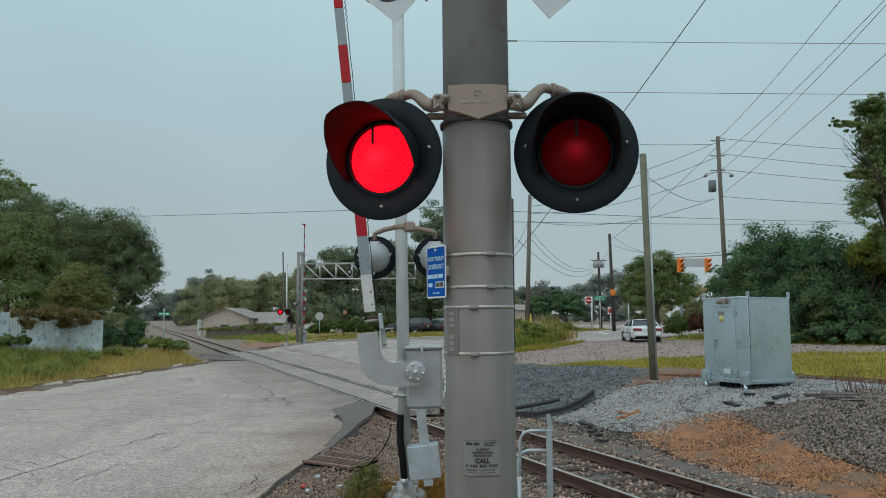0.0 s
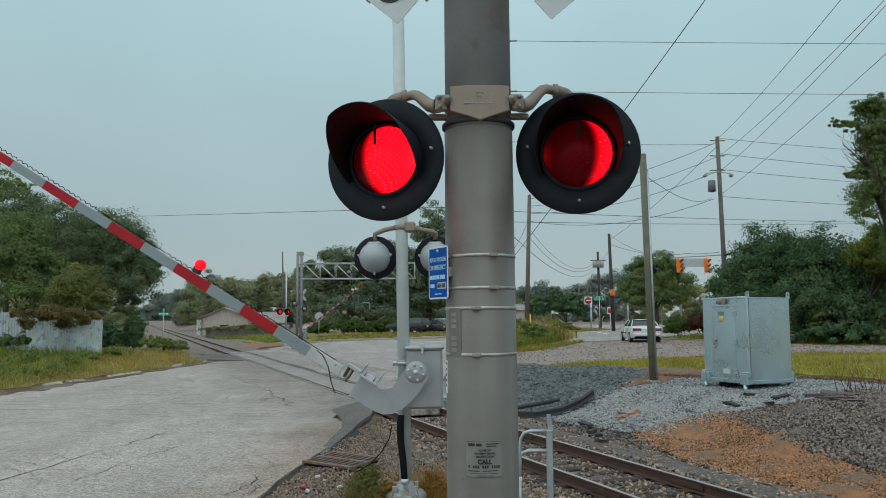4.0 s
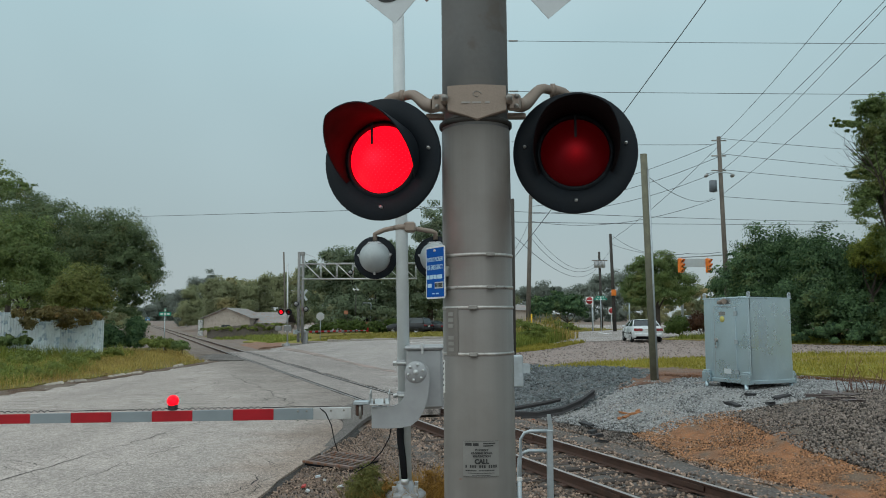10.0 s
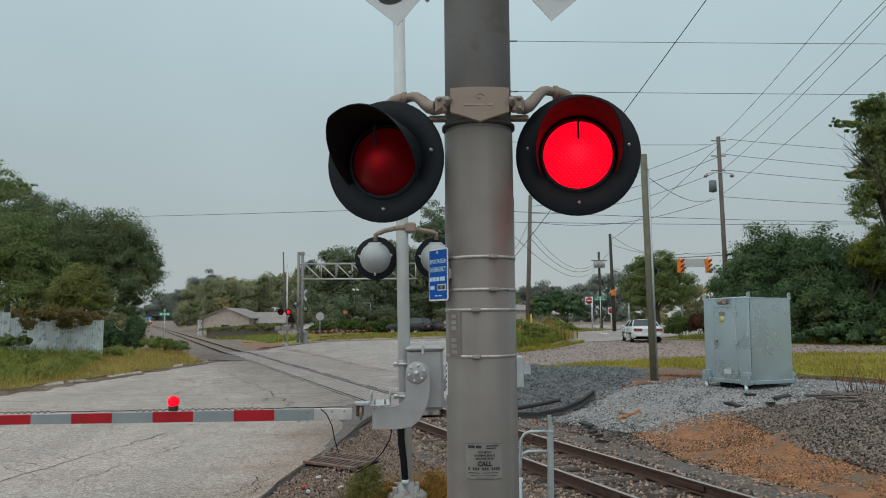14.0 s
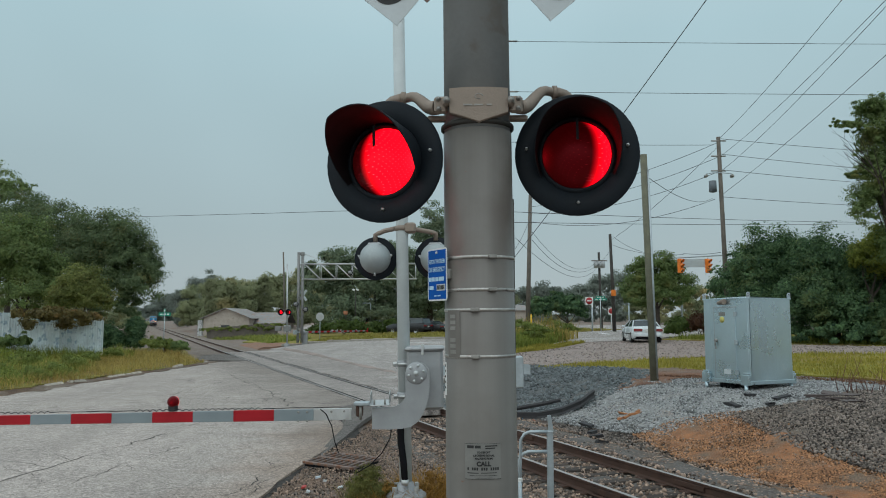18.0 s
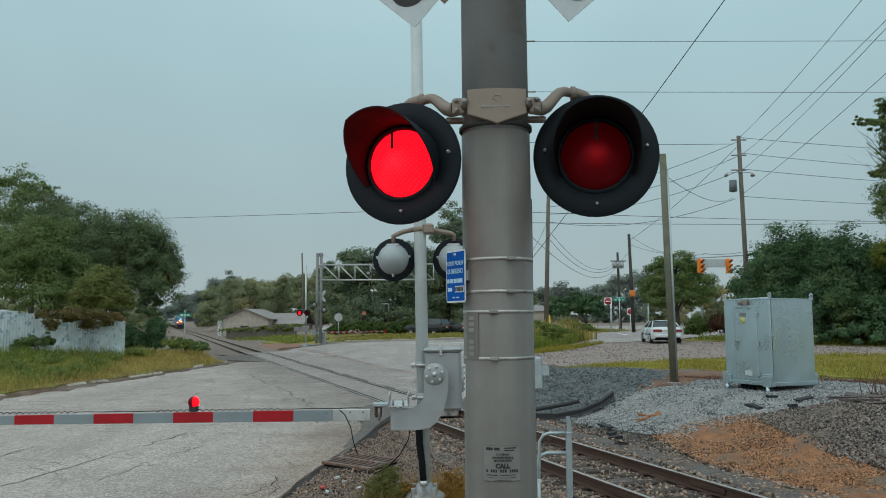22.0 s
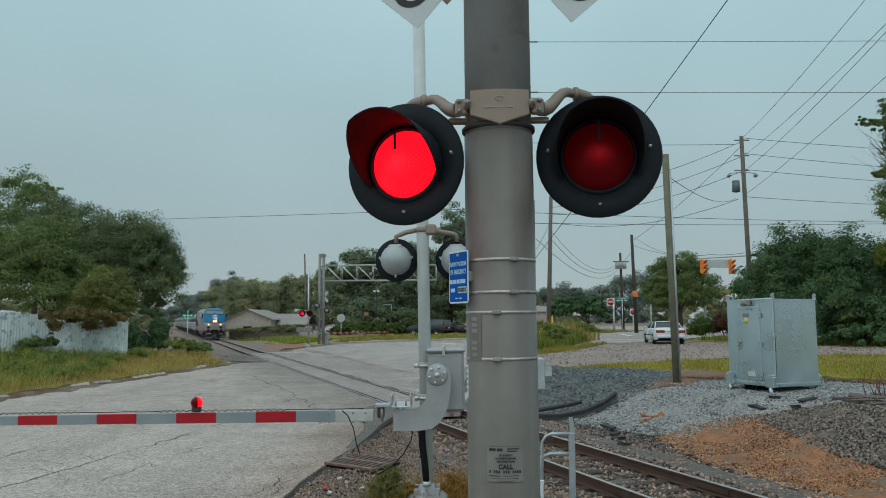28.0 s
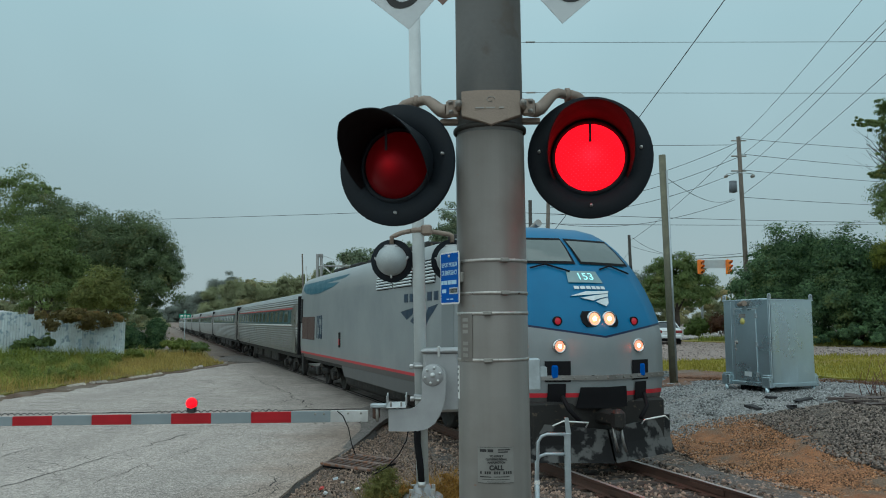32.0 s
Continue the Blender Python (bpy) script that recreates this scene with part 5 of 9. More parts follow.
tag = part("number_tag", Shape().box((0.030, -0.0050, -0.052), (0.062, 0.0012, 0.026)), M_CROSSBUCK, sgn)
for k in range(6):
    part("printed_bar", Shape().box((0.006 + 0.0095 * k, -0.0062, -0.052), (0.0062, 0.001, 0.017)), M_INK, tag)
part("sign_bolt", Shape().lathe([(0, 0.006), (0.005, 0.005), (0.006, 0)], Matrix.Translation((0, -0.004, 0.088)) @ UPR, 8), M_ALU, sgn)
part("sign_bracket", Shape().box((0.04, 0.012, 0.0), (0.07, 0.02, 0.04), None, 0.003), M_BOLT, sgn)


def crossbuck(parent, m, face_mat, back_mat, tilt=45):
    """Two crossed sign blades that look along -y of m."""
    for k, a in enumerate((tilt, -tilt)):
        sh = Shape()
        sh.slot = 0
        sh.box((0, -0.003 - 0.012 * k, 0), (1.22, 0.004, 0.229))
        sh.slot = 1
        sh.box((0, 0.002 - 0.012 * k, 0), (1.216, 0.005, 0.225))
        b = part("crossbuck_blade", sh, [face_mat, back_mat], parent, "white crossbuck blade")
        b.matrix_basis = m @ Matrix.Rotation(radians(-a), 4, "Y")
        word = "CROSSING" if k == 0 else "RAILROAD"
        words(word, 0.20, Matrix.Translation((0, -0.0055 - 0.012 * k, 0)) @ UPR @ Matrix.Diagonal((1.22, 1, 1, 1)), b, M_INK, bold=0.01)
    return b


crossbuck(mast, Matrix.Translation((-0.018, -0.150, 4.152)) @ Matrix.Rotation(radians(-2), 4, "Z"), M_CROSSBUCK, M_ALU, 50.0)
part("crossbuck_clamp", Shape().box((-0.018, -0.14, 4.152), (0.12, 0.10, 0.06), None, 0.006), M_BOLT, mast)

# ---------- the gate beside it ----------
GX, GY = -0.407, 8.6
gate = thing("crossing_gate", "grey crossing gate with mechanism, back lamps and striped arm", "crossing gate", Matrix.Translation((GX, GY, 0)) @ Matrix.Rotation(radians(-1.20), 4, "Y"))


def gate_place(px, py, dist=8.6):
    return gate.matrix_basis.inverted() @ sight(px, py, dist)


zg = gate_place(714, 868).z
part("mast_tube", Shape().tube([(0, 0, zg), (0, 0, 6.9)], 0.071, 24), plain("mast_galvanised_paint", (0.50, 0.535, 0.54), 0.5, 0.08, 0.12, 4, 60, 0.06), gate)
base = Shape().lathe([(0.23, zg - 0.16), (0.23, zg - 0.03), (0.19, zg), (0.12, zg + 0.02), (0.085, zg + 0.10), (0.072, zg + 0.11)], None, 24)
bp = part("base_flange", base, M_CAST, gate)
for k in range(4):
    a = radians(45 + 90 * k)
    part("anchor_bolt", Shape().tube([(0.17 * math.cos(a), 0.17 * math.sin(a), zg - 0.02), (0.17 * math.cos(a), 0.17 * math.sin(a), zg + 0.07)], 0.028, 6, smooth=False), M_ALU, bp)
part("foundation", Shape().box((0, 0, zg - 0.25), (0.6, 0.6, 0.22), None, 0.03), M_CONCRETE, gate)
# back lamps
zc = gate_place(714, 403).z
part("lamp_junction", Shape().box((0.10, -0.02, zc), (0.13, 0.14, 0.12), None, 0.02), M_BRACKET, gate)
part("junction_clamp", Shape().lathe([(0.072, zc - 0.03), (0.085, zc - 0.025), (0.085, zc + 0.025), (0.072, zc + 0.03)], None, 20), M_BRACKET, gate)
for px, sx in ((664, -1), (772, 1)):
    c = gate_place(px, 455)
    c.y = 0.10
    path = [Vector((sx * 0.08, 0, zc + 0.0)), Vector((sx * 0.2, 0.02, zc - 0.02)), Vector((c.x - sx * 0.04, 0.06, zc - 0.045)), Vector((c.x, 0.07, zc - 0.06)), Vector((c.x, 0.075, zc - 0.14))]
    part("lamp_arm", Shape().tube(path, 0.028, 12), M_BRACKET, gate)
    d = flasher(gate, Matrix.Translation(c) @ Matrix.Rotation(radians(176), 4, "Z"), sx > 0, 1.0, 0.0, True, plain("lamp_back_grey", (0.35, 0.385, 0.395), 0.5, 0.3, 0.12, 6, 60, 0.04), 0.26)
    for k in (-1, 1):
        part("ear", Shape().prism([(k * 0.15, -0.045), (k * 0.205, 0.03), (k * 0.195, 0.042), (k * 0.15, 0.03)][::k], Matrix.Translation((0, 0.085, 0)) @ UPR, 0.05), M_CAST, d)
        part("rim_clip", Shape().box((k * 0.12, 0.10, 0.105), (0.03, 0.02, 0.03), None, 0.006), M_CAST, d)
    part("top_cap", Shape().box((0, 0.10, 0.155), (0.17, 0.06, 0.05), None, 0.02), M_CAST, d)
    part("drain_plug", Shape().tube([(0, 0.10, -0.17), (0, 0.10, -0.21)], 0.012, 8), M_ALU, d)
crossbuck(gate, Matrix.Translation(gate_place(703, -74)) @ Matrix.Translation((0, 0.11, 0)) @ Matrix.Rotation(radians(180), 4, "Z"), M_CROSSBUCK, M_WOOD_BACK)
# mechanism case
mc = gate_place(753, 668, 8.40)
case = Shape().box(mc, (0.40, 0.42, 0.66), None, 0.03)
mech = part("mechanism_case", case, M_CAST, gate, "grey cast gate mechanism case")
part("case_lid", Shape().box(mc + Vector((0.0, -0.02, 0.335)), (0.44, 0.46, 0.05), None, 0.02), M_CAST, mech)
part("lid_latch", Shape().box(mc + Vector((-0.02, -0.24, 0.33)), (0.03, 0.03, 0.12), None, 0.006), M_ALU, mech)
for z in (0.16, -0.20):
    part("mast_clamp", Shape().tube([mc + Vector((-0.34, 0.02, z)), mc + Vector((-0.1, 0.02, z))], 0.013, 10).tube([mc + Vector((-0.36, 0.02, z)), mc + Vector((-0.32, 0.02, z))], 0.028, 6, smooth=False), M_ALU, mech)
    part("clamp_block", Shape().lathe([(0.071, mc.z + z - 0.035), (0.084, mc.z + z - 0.03), (0.084, mc.z + z + 0.03), (0.071, mc.z + z + 0.035)], None, 20), M_CAST, mech)
hose = [gate_place(710, 735, 8.5), gate_place(709, 755, 8.5), gate_place(709.5, 780, 8.49), gate_place(714, 815, 8.47), gate_place(717, 852, 8.46)]
part("cable_hose", Shape().tube(hose, [0.038, 0.041, 0.040, 0.039, 0.036], 14), M_RUBBER, gate, "black rubber cable hose")
part("hose_fitting", Shape().tube([hose[-1] + Vector((0, 0, -0.03)), hose[-1] + Vector((0.0, 0, 0.03))], 0.043, 14), M_ALU, gate)

# the swinging arm: its own space has the pivot at nought and the arm along -x when level
PIV = gate_place(737, 658, 8.05)
hub = Shape().lathe([(0.0, 0.105), (0.105, 0.105), (0.115, 0.095), (0.115, -0.03)], Matrix.Rotation(radians(90), 4, "X"), 32)
swing = part("gate_arm", hub, M_CAST, gate, "red and white striped gate arm on a cast bracket")
swing.matrix_basis = Matrix.Translation(PIV)
for k in range(6):
    a = radians(60 * k + 15)
    part("hub_bolt", Shape().lathe([(0, 0.128), (0.015, 0.126), (0.016, 0.10)], Matrix.Translation((0.082 * math.cos(a), 0, 0.082 * math.sin(a))) @ Matrix.Rotation(radians(90), 4, "X"), 8), M_ALU, swing)
part("hub_nut", Shape().lathe([(0, 0.135), (0.026, 0.13), (0.03, 0.10)], Matrix.Rotation(radians(90), 4, "X"), 12), M_ALU, swing)
E_ = 1310 / 8.05                                    # arm drawn in units of bearing at the arm's distance


def arm_xz(px, py):
    return (px - 737) / E_, (658 - py) / E_


round_top = [(739 + 21 * math.cos(radians(a)), 660 - 21 * math.sin(radians(a))) for a in range(180, -1, -12)]
elbow = [arm_xz(*p) for p in round_top + [(760, 684), (757, 704), (750, 724), (740, 740), (727, 749), (712, 752), (690, 753), (660, 752), (660, 716), (698, 715), (709, 710), (716, 701), (718, 688)]]
part("arm_bracket", Shape().prism([(x, z) for x, z in elbow[::-1]], Matrix.Translation((0, -0.03, 0)) @ Matrix.Rotation(radians(90), 4, "X"), 0.055), M_CAST, swing, "curved cast aluminium arm bracket")
cx, cz = arm_xz(674, 708)
saddle = Shape().box((cx, -0.06, cz), (0.21, 0.17, 0.014), Matrix.Rotation(radians(14), 3, "X"), 0.004)
for k in (-1, 1):
    saddle.box((cx + k * 0.10, -0.02, cz + 0.05), (0.012, 0.14, 0.12), Matrix.Rotation(radians(14), 3, "X"), 0.003)
sad = part("shear_plate", saddle, M_ALU, swing, "bright folded steel saddle plate")
for k in (-1, 1):
    part("saddle_bolt", Shape().tube([(cx + k * 0.055, -0.13, cz - 0.01), (cx + k * 0.055, -0.13, cz + 0.045)], 0.010, 8), M_BOLT, sad)
cx, cz = arm_xz(640, 716)
part("arm_joint", Shape().box((cx - 0.01, -0.06, cz - 0.03), (0.075, 0.06, 0.12), None, 0.012), M_RAIL, swing)
part("shear_pin", Shape().tube([(cx + 0.005, -0.10, cz - 0.12), (cx + 0.005, -0.10, cz + 0.05)], 0.016, 10), M_BOLT, swing)
part("shear_head", Shape().box((cx + 0.02, -0.08, cz + 0.048), (0.17, 0.12, 0.040), None, 0.008), M_GALV, swing)
x_end, z_mid = arm_xz(625, 726)
STRIPE, ARM_H = 0.430, 0.122
x = x_end
for k in range(20):
    if k == 0:
        L, mt = 0.405, M_ALU
    else:
        L, mt = STRIPE if k > 1 else 0.42, (M_GREY_STRIPE if k % 2 else M_RED_STRIPE)
    h = ARM_H - 0.0029 * k
    part("stripe" if k else "arm_sleeve", Shape().box((x - L / 2, -0.06, z_mid), (L, 0.03, h), None, 0.004), mt, swing)
    x -= L
for bx in (612, 590, 548, 533):
    for bz in (721, 736):
        u, w = arm_xz(bx, bz)
        part("arm_bolt", Shape().lathe([(0, 0.012), (0.011, 0.011), (0.012, 0)], Matrix.Translation((u, -0.075, w)) @ Matrix.Rotation(radians(90), 4, "X"), 8), M_BOLT, swing)
# wire along the arm's top, coiled in places, and the drop wire at the end
wire = []
xw = x_end - 0.1
while xw > x + 0.3:
    a = (x_end - xw) * 90
    coil = 0.012 if (x_end - xw) % 2.3 > 0.9 else 0.002
    wire.append(Vector((xw, -0.06 + coil * math.cos(a), z_mid + ARM_H / 2 + 0.012 + coil * math.sin(a))))
    xw -= 0.018 if coil > 0.01 else 0.06
part("arm_wire", Shape().tube(wire, 0.0045, 5, smooth=True), M_RUBBER, swing, "coiled black wire")
M_LAMPBASE = plain("black_plastic", (0.02, 0.02, 0.022), 0.5)
for lx in (316, -205):
    u, w = arm_xz(lx, 716)
    w = z_mid + ARM_H / 2
    lb = part("arm_lamp", Shape().box((u, -0.06, w + 0.035), (0.09, 0.07, 0.07), None, 0.012), M_LAMPBASE, swing, "small red gate lamp")
    ball = Shape().lathe([(0.062 * math.sin(a), -0.062 * math.cos(a)) for a in (math.pi * i / 12 for i in range(13))], None, 24)
    dr = part("lamp_globe", ball, M_DRUM, lb)
    lit = Matrix.Translation((u, -0.06, w + 0.10)) @ Matrix.Rotation(radians(-90), 4, "Z")
    dr.matrix_basis = lit
    FLASHERS.append((dr, lit, lx < 0, -0.17))
# counterweight behind the pivot
cw = Shape()
for yy in (0.10, -0.02):
    cw.box((0.62, yy + 0.2, 0.0), (1.25, 0.02, 0.10))
part("weight_arm", cw, M_GALV, swing)
u, w = arm_xz(898, 662)
part("counterweight", Shape().box((u, 0.24, w), (0.36, 0.2, 0.34), None, 0.01), M_GALV, swing, "galvanised counterweight block")

# the loose wire that hangs from the arm's end
wire_pts = [Vector((0, 0, 0)), Vector((0.06, 0, -0.05)), Vector((0.12, 0, -0.18)), Vector((0.15, 0, -0.34)), Vector((0.19, 0, -0.46))]
drop_wire = part("drop_wire", Shape().tube(wire_pts, 0.006, 6), M_RUBBER, gate, "loose black wire hanging from the arm")
slack = [gate_place(694, 752, 8.0), gate_place(690, 775, 8.0), gate_place(676, 800, 8.1), gate_place(655, 822, 8.3), gate_place(630, 836, 8.6)]
part("slack_wire", Shape().tube(slack, 0.006, 6), M_RUBBER, gate)


# ---------- steel equipment cabinet ----------
M_CABINET = plain("galvanised_cabinet", (0.49, 0.60, 0.65), 0.31, 0.85, 0.08, 1.2, 30, 0.02, wear=(0.55, 0.65, 0.69), wear_at=0.62)
CAB_TURN = -64
cab = thing("equipment_cabinet", "galvanised steel railway equipment cabinet standing on pale gravel", "equipment cabinet", Matrix.Translation((7.95, 19.3, 0.66)) @ Matrix.Rotation(radians(CAB_TURN), 4, "Z"))
W, HT = 1.56, 2.25          # own space: near corner at nought, door face along -x, plain side along +y
body = Shape().box((-W / 2, W / 2, 0.12 + HT / 2), (W, W, HT), None, 0.012)
cb = part("body", body, M_CABINET, cab)
part("roof", Shape().grid([[Vector((-W - 0.02, -0.02, HT + 0.12)), Vector((0.02, -0.02, HT + 0.12))], [Vector((-W / 2 - 0.1, W / 2, HT + 0.18)), Vector((-W / 2 + 0.1, W / 2, HT + 0.18))], [Vector((-W - 0.02, W + 0.02, HT + 0.12)), Vector((0.02, W + 0.02, HT + 0.12))]], False), M_CABINET, cab)
for y0, y1, x0, x1 in ((0.03, 0.30, 0.012, 0.004), (0.30, 0.92, 0.004, 0.026), (0.92, W - 0.03, 0.026, 0.002)):
    pane = [[Vector((x0, y0, z)), Vector((x0 * 0.5 + x1 * 0.5 + 0.004, (y0 + y1) / 2, z)), Vector((x1, y1, z))] for z in (0.2, HT + 0.09)]
    part("side_panel", Shape().grid(pane, False), M_CABINET, cb)
part("side_seam", Shape().box((0.02, 0.92, 0.14 + HT / 2), (0.016, 0.012, HT - 0.11), None, 0.003), M_CABINET, cb)
for x in (-0.06, -1.30):
    part("front_seam", Shape().box((x, -0.003, 0.12 + HT / 2), (0.022, 0.012, HT - 0.04), None, 0.003), M_CABINET, cb)
part("base_skirt", Shape().box((-W / 2, W / 2, 0.17), (W + 0.06, W + 0.06, 0.10), None, 0.01), M_CABINET, cb)
part("roof_lip", Shape().box((-W / 2, W / 2, HT + 0.105), (W + 0.05, W + 0.05, 0.035), None, 0.006), M_CABINET, cb)
door = part("door", Shape().box((-0.80, -0.012, 1.18), (0.72, 0.03, 1.86), None, 0.008), M_CABINET, cab, "flush steel door")
part("door_frame", Shape().box((-0.80, -0.004, 2.135), (0.80, 0.02, 0.035), None, 0.004).box((-1.18, -0.004, 1.18), (0.03, 0.02, 1.9), None, 0.004), M_GALV, cab)
part("handle", Shape().tube([(-1.10, -0.03, 1.22), (-1.10, -0.08, 1.22), (-1.10, -0.085, 1.10)], 0.018, 10).lathe([(0, 0.05), (0.045, 0.045), (0.05, 0)], Matrix.Translation((-1.10, -0.025, 1.24)) @ UPR, 16), M_BOLT, door)
part("padlock", Shape().box((-1.10, -0.06, 1.05), (0.05, 0.03, 0.07), None, 0.01), M_STEEL_BAND, door)
for z in (0.42, 1.2, 1.95):
    part("hinge", Shape().box((-0.43, -0.03, z), (0.10, 0.03, 0.12), None, 0.006), M_GALV, door)
part("warning_label", Shape().lathe([(0, 0.004), (0.085, 0.003), (0.085, 0)], Matrix.Translation((-0.88, -0.028, 1.80)) @ UPR, 20), plain("yellow_label", (0.62, 0.56, 0.16), 0.5), door)
part("data_label", Shape().box((-0.88, -0.029, 1.95), (0.22, 0.004, 0.10)), M_LABEL, door)
part("data_label", Shape().box((-0.75, -0.029, 0.42), (0.24, 0.004, 0.13)), M_CROSSBUCK, door)
part("vent_hood", Shape().tube([(-1.0, -0.02, 2.25), (-0.72, -0.10, 2.28)], [0.05, 0.075], 14), M_BRACKET, cab)
for x, y in ((-0.02, 0.02), (-W + 0.02, 0.02), (-0.02, W - 0.02)):
    part("lifting_eye", Shape().lathe([(0.02, -0.012), (0.052, -0.012), (0.052, 0.012), (0.02, 0.012), (0.02, -0.012)], Matrix.Translation((x, y, HT + 0.22)) @ UPR, 16).box((x, y, HT + 0.15), (0.10, 0.024, 0.08)), M_GALV, cab)
for x, y in ((-0.12, -0.05), (-W + 0.10, -0.05), (-0.12, W + 0.05), (-W + 0.12, W + 0.05)):
    foot = part("leg", Shape().box((x, y, 0.24), (0.27, 0.12, 0.27), None, 0.012), M_CABINET, cab)
    part("jack_tube", Shape().tube([(x, y - 0.01, -0.12), (x, y - 0.01, 0.12)], 0.05, 12), M_CABINET, foot)
    part("foot_cap", Shape().box((x, y, 0.40), (0.20, 0.10, 0.05), None, 0.01), M_CABINET, foot)
cables = Shape()
for k in range(4):
    cables.tube([(-0.75 - 0.12 * k, 0.12, 0.14), (-0.75 - 0.12 * k, 0.14, -0.06)], 0.045, 8)
part("cable_conduit", cables, M_RUBBER, cab)

# ---------- poles and wires ----------
def pole(name, foot, top, r0, r1, label, mt=M_POLE, group="utility poles"):
    at = Matrix.Translation(foot)
    ob = thing(name, label, "utility pole", at, group)
    part("shaft", Shape().tube([Vector((0, 0, -0.2)), Vector(top) - Vector(foot)], [r0, r1], 16), mt, ob)
    return ob


pa = pole("utility_pole", sight(1159, 673, 22.6), sight(1139, 273, 22.6), 0.125, 0.105, "short weathered wooden pole with a metal conduit", plain("mossy_grey_wood", (0.15, 0.148, 0.105), 0.85, 0, 0.3, 4, 40, 0.4))
f, t = sight(1164, 670, 22.5), sight(1147, 300, 22.5)
part("conduit", Shape().tube([f - pa.location, t - pa.location], 0.032, 10), M_GALV, pa)
pb_top = sight(1271.5, 242, 50)
pb = pole("utility_pole", Vector((pb_top.x + 0.25, 50, 1.1)), pb_top, 0.17, 0.13, "tall wooden utility pole with street lamps and transformer")
for i, v in enumerate((250, 277, 303)):
    p = sight(1272, v, 50) - pb.location
    part("insulator", Shape().tube([p + Vector((-0.5, 0, 0.05)), p + Vector((0.5, 0, 0.05))], 0.05, 8), M_BOLT, pb)
for u, sx in ((1250, -1), (1296, 1)):
    p = sight(u, 311, 49.8) - pb.location
    q0 = sight(1273, 305, 49.8) - pb.location
    ln = part("street_lamp_arm", Shape().tube([q0, (p + q0) / 2 + Vector((0, 0, 0.1)), p + Vector((0, 0, 0.15))], 0.03, 8), M_GALV, pb)
    part("lamp_head", Shape().box(p, (0.22, 0.4, 0.2), Matrix.Rotation(radians(35 * sx), 3, "Y"), 0.06), M_BOLT, ln)
tp = sight(1262, 330, 49.7) - pb.location
part("transformer", Shape().lathe([(0, 0.45), (0.24, 0.4), (0.26, -0.35), (0.0, -0.42)], Matrix.Translation(tp), 16), plain("blue_grey_transformer", (0.12, 0.14, 0.16), 0.5), pb)
pc_ = pole("utility_pole", Vector((sight(935, 590, 57).x, 57.5, 0.98)), sight(939, 345, 57.5), 0.19, 0.14, "wooden utility pole standing in tall weeds")
pd_ = pole("utility_pole", Vector((sight(909, 570, 38).x, 38, 0.7)), sight(907, 352, 38), 0.11, 0.09, "slim dark pole beside the gravel lane", M_POLE_DARK)
pe_ = pole("utility_pole", Vector((sight(1088, 575, 85).x, 85, 1.2)), sight(1080, 414, 85), 0.22, 0.16, "dark wooden pole at the junction", M_POLE_DARK)
pf_ = pole("utility_pole", Vector((sight(1065, 575, 105).x, 105, 1.2)), sight(1060, 446, 105), 0.22, 0.16, "wooden pole carrying transformers", M_POLE_DARK)
for u in (1055, 1061, 1067):
    part("transformer", Shape().lathe([(0, 0.5), (0.32, 0.45), (0.32, -0.45), (0, -0.5)], Matrix.Translation(sight(u, 468, 104.6) - pf_.location), 12), M_CAST, pf_)
part("cross_arm", Shape().box(sight(1061, 461, 104.6) - pf_.location, (2.2, 0.12, 0.14)), M_POLE, pf_)
part("signal_box", Shape().box(sight(1086, 518, 84.6) - pe_.location, (0.5, 0.4, 0.7), None, 0.05), plain("orange_paint", (0.75, 0.20, 0.02), 0.45), pe_, "orange signal head seen from the side")
pg_ = pole("utility_pole", Vector((sight(505, 590, 145).x, 145, 0.9)), sight(502, 446, 145), 0.19, 0.14, "thin weathered wooden pole behind the sheds")
ph_ = pole("utility_pole", Vector((sight(665, 590, 95).x, 95, 0.9)), sight(664, 495, 95), 0.12, 0.10, "thin wooden pole before the dark trees", M_POLE_DARK)

pi_ = pole("utility_pole", sight(852, 652, 38.4), sight(850, 30, 38.4), 0.15, 0.11, "tall wooden pole that ends the wires behind the mast")
def wire(a, b, sag, bold=0.0):
    """A wire between two bearings, heights and distances, with its sag."""
    pa_, pb_ = sight(*a), sight(*b)
    pts = [pa_.lerp(pb_, k / 14) - Vector((0, 0, sag * 4 * (k / 14) * (1 - k / 14))) for k in range(15)]
    far = max(a[2], b[2])
    rr = bold or min(0.020, 0.00028 * (a[2] + b[2]) / 2 + 0.003)
    solid("overhead_wire", Shape().tube(pts, rr if bold else [rr * (0.6 + 0.4 * p.y / far) for p in pts], 5), M_WIRE, "thin dark overhead wire across the sky", "wire", "overhead wires")


wire((850, 72, 38.4), (1700, 78, 36), 0.02)
wire((850, 161, 38.4), (1700, 168, 37), 0.02)
wire((1254, -6, 20), (852, 529, 38.4), 0.15, 0.014)
wire((1272, 246, 50), (1506, -20, 21), 0.2)
wire((1278, 274, 50), (1600, -34, 19), 0.25)
wire((1280, 300, 50), (1600, -24, 19), 0.25)
wire((1281, 342, 50), (1600, 68, 21), 0.15)
wire((1276, 245, 50), (1720, 275, 70), 0.2)
wire((1276, 272, 50), (1720, 310, 70), 0.2)
wire((1278, 300, 50), (1720, 333, 70), 0.2)
wire((1280, 348, 50), (1720, 368, 75), 0.2)
wire((940, 352, 57), (1270, 252, 50), 0.5)
wire((942, 365, 57), (1270, 278, 50), 0.6)
wire((942, 378, 57), (1270, 304, 50), 0.7)
wire((942, 392, 57), (1266, 352, 50), 0.9)
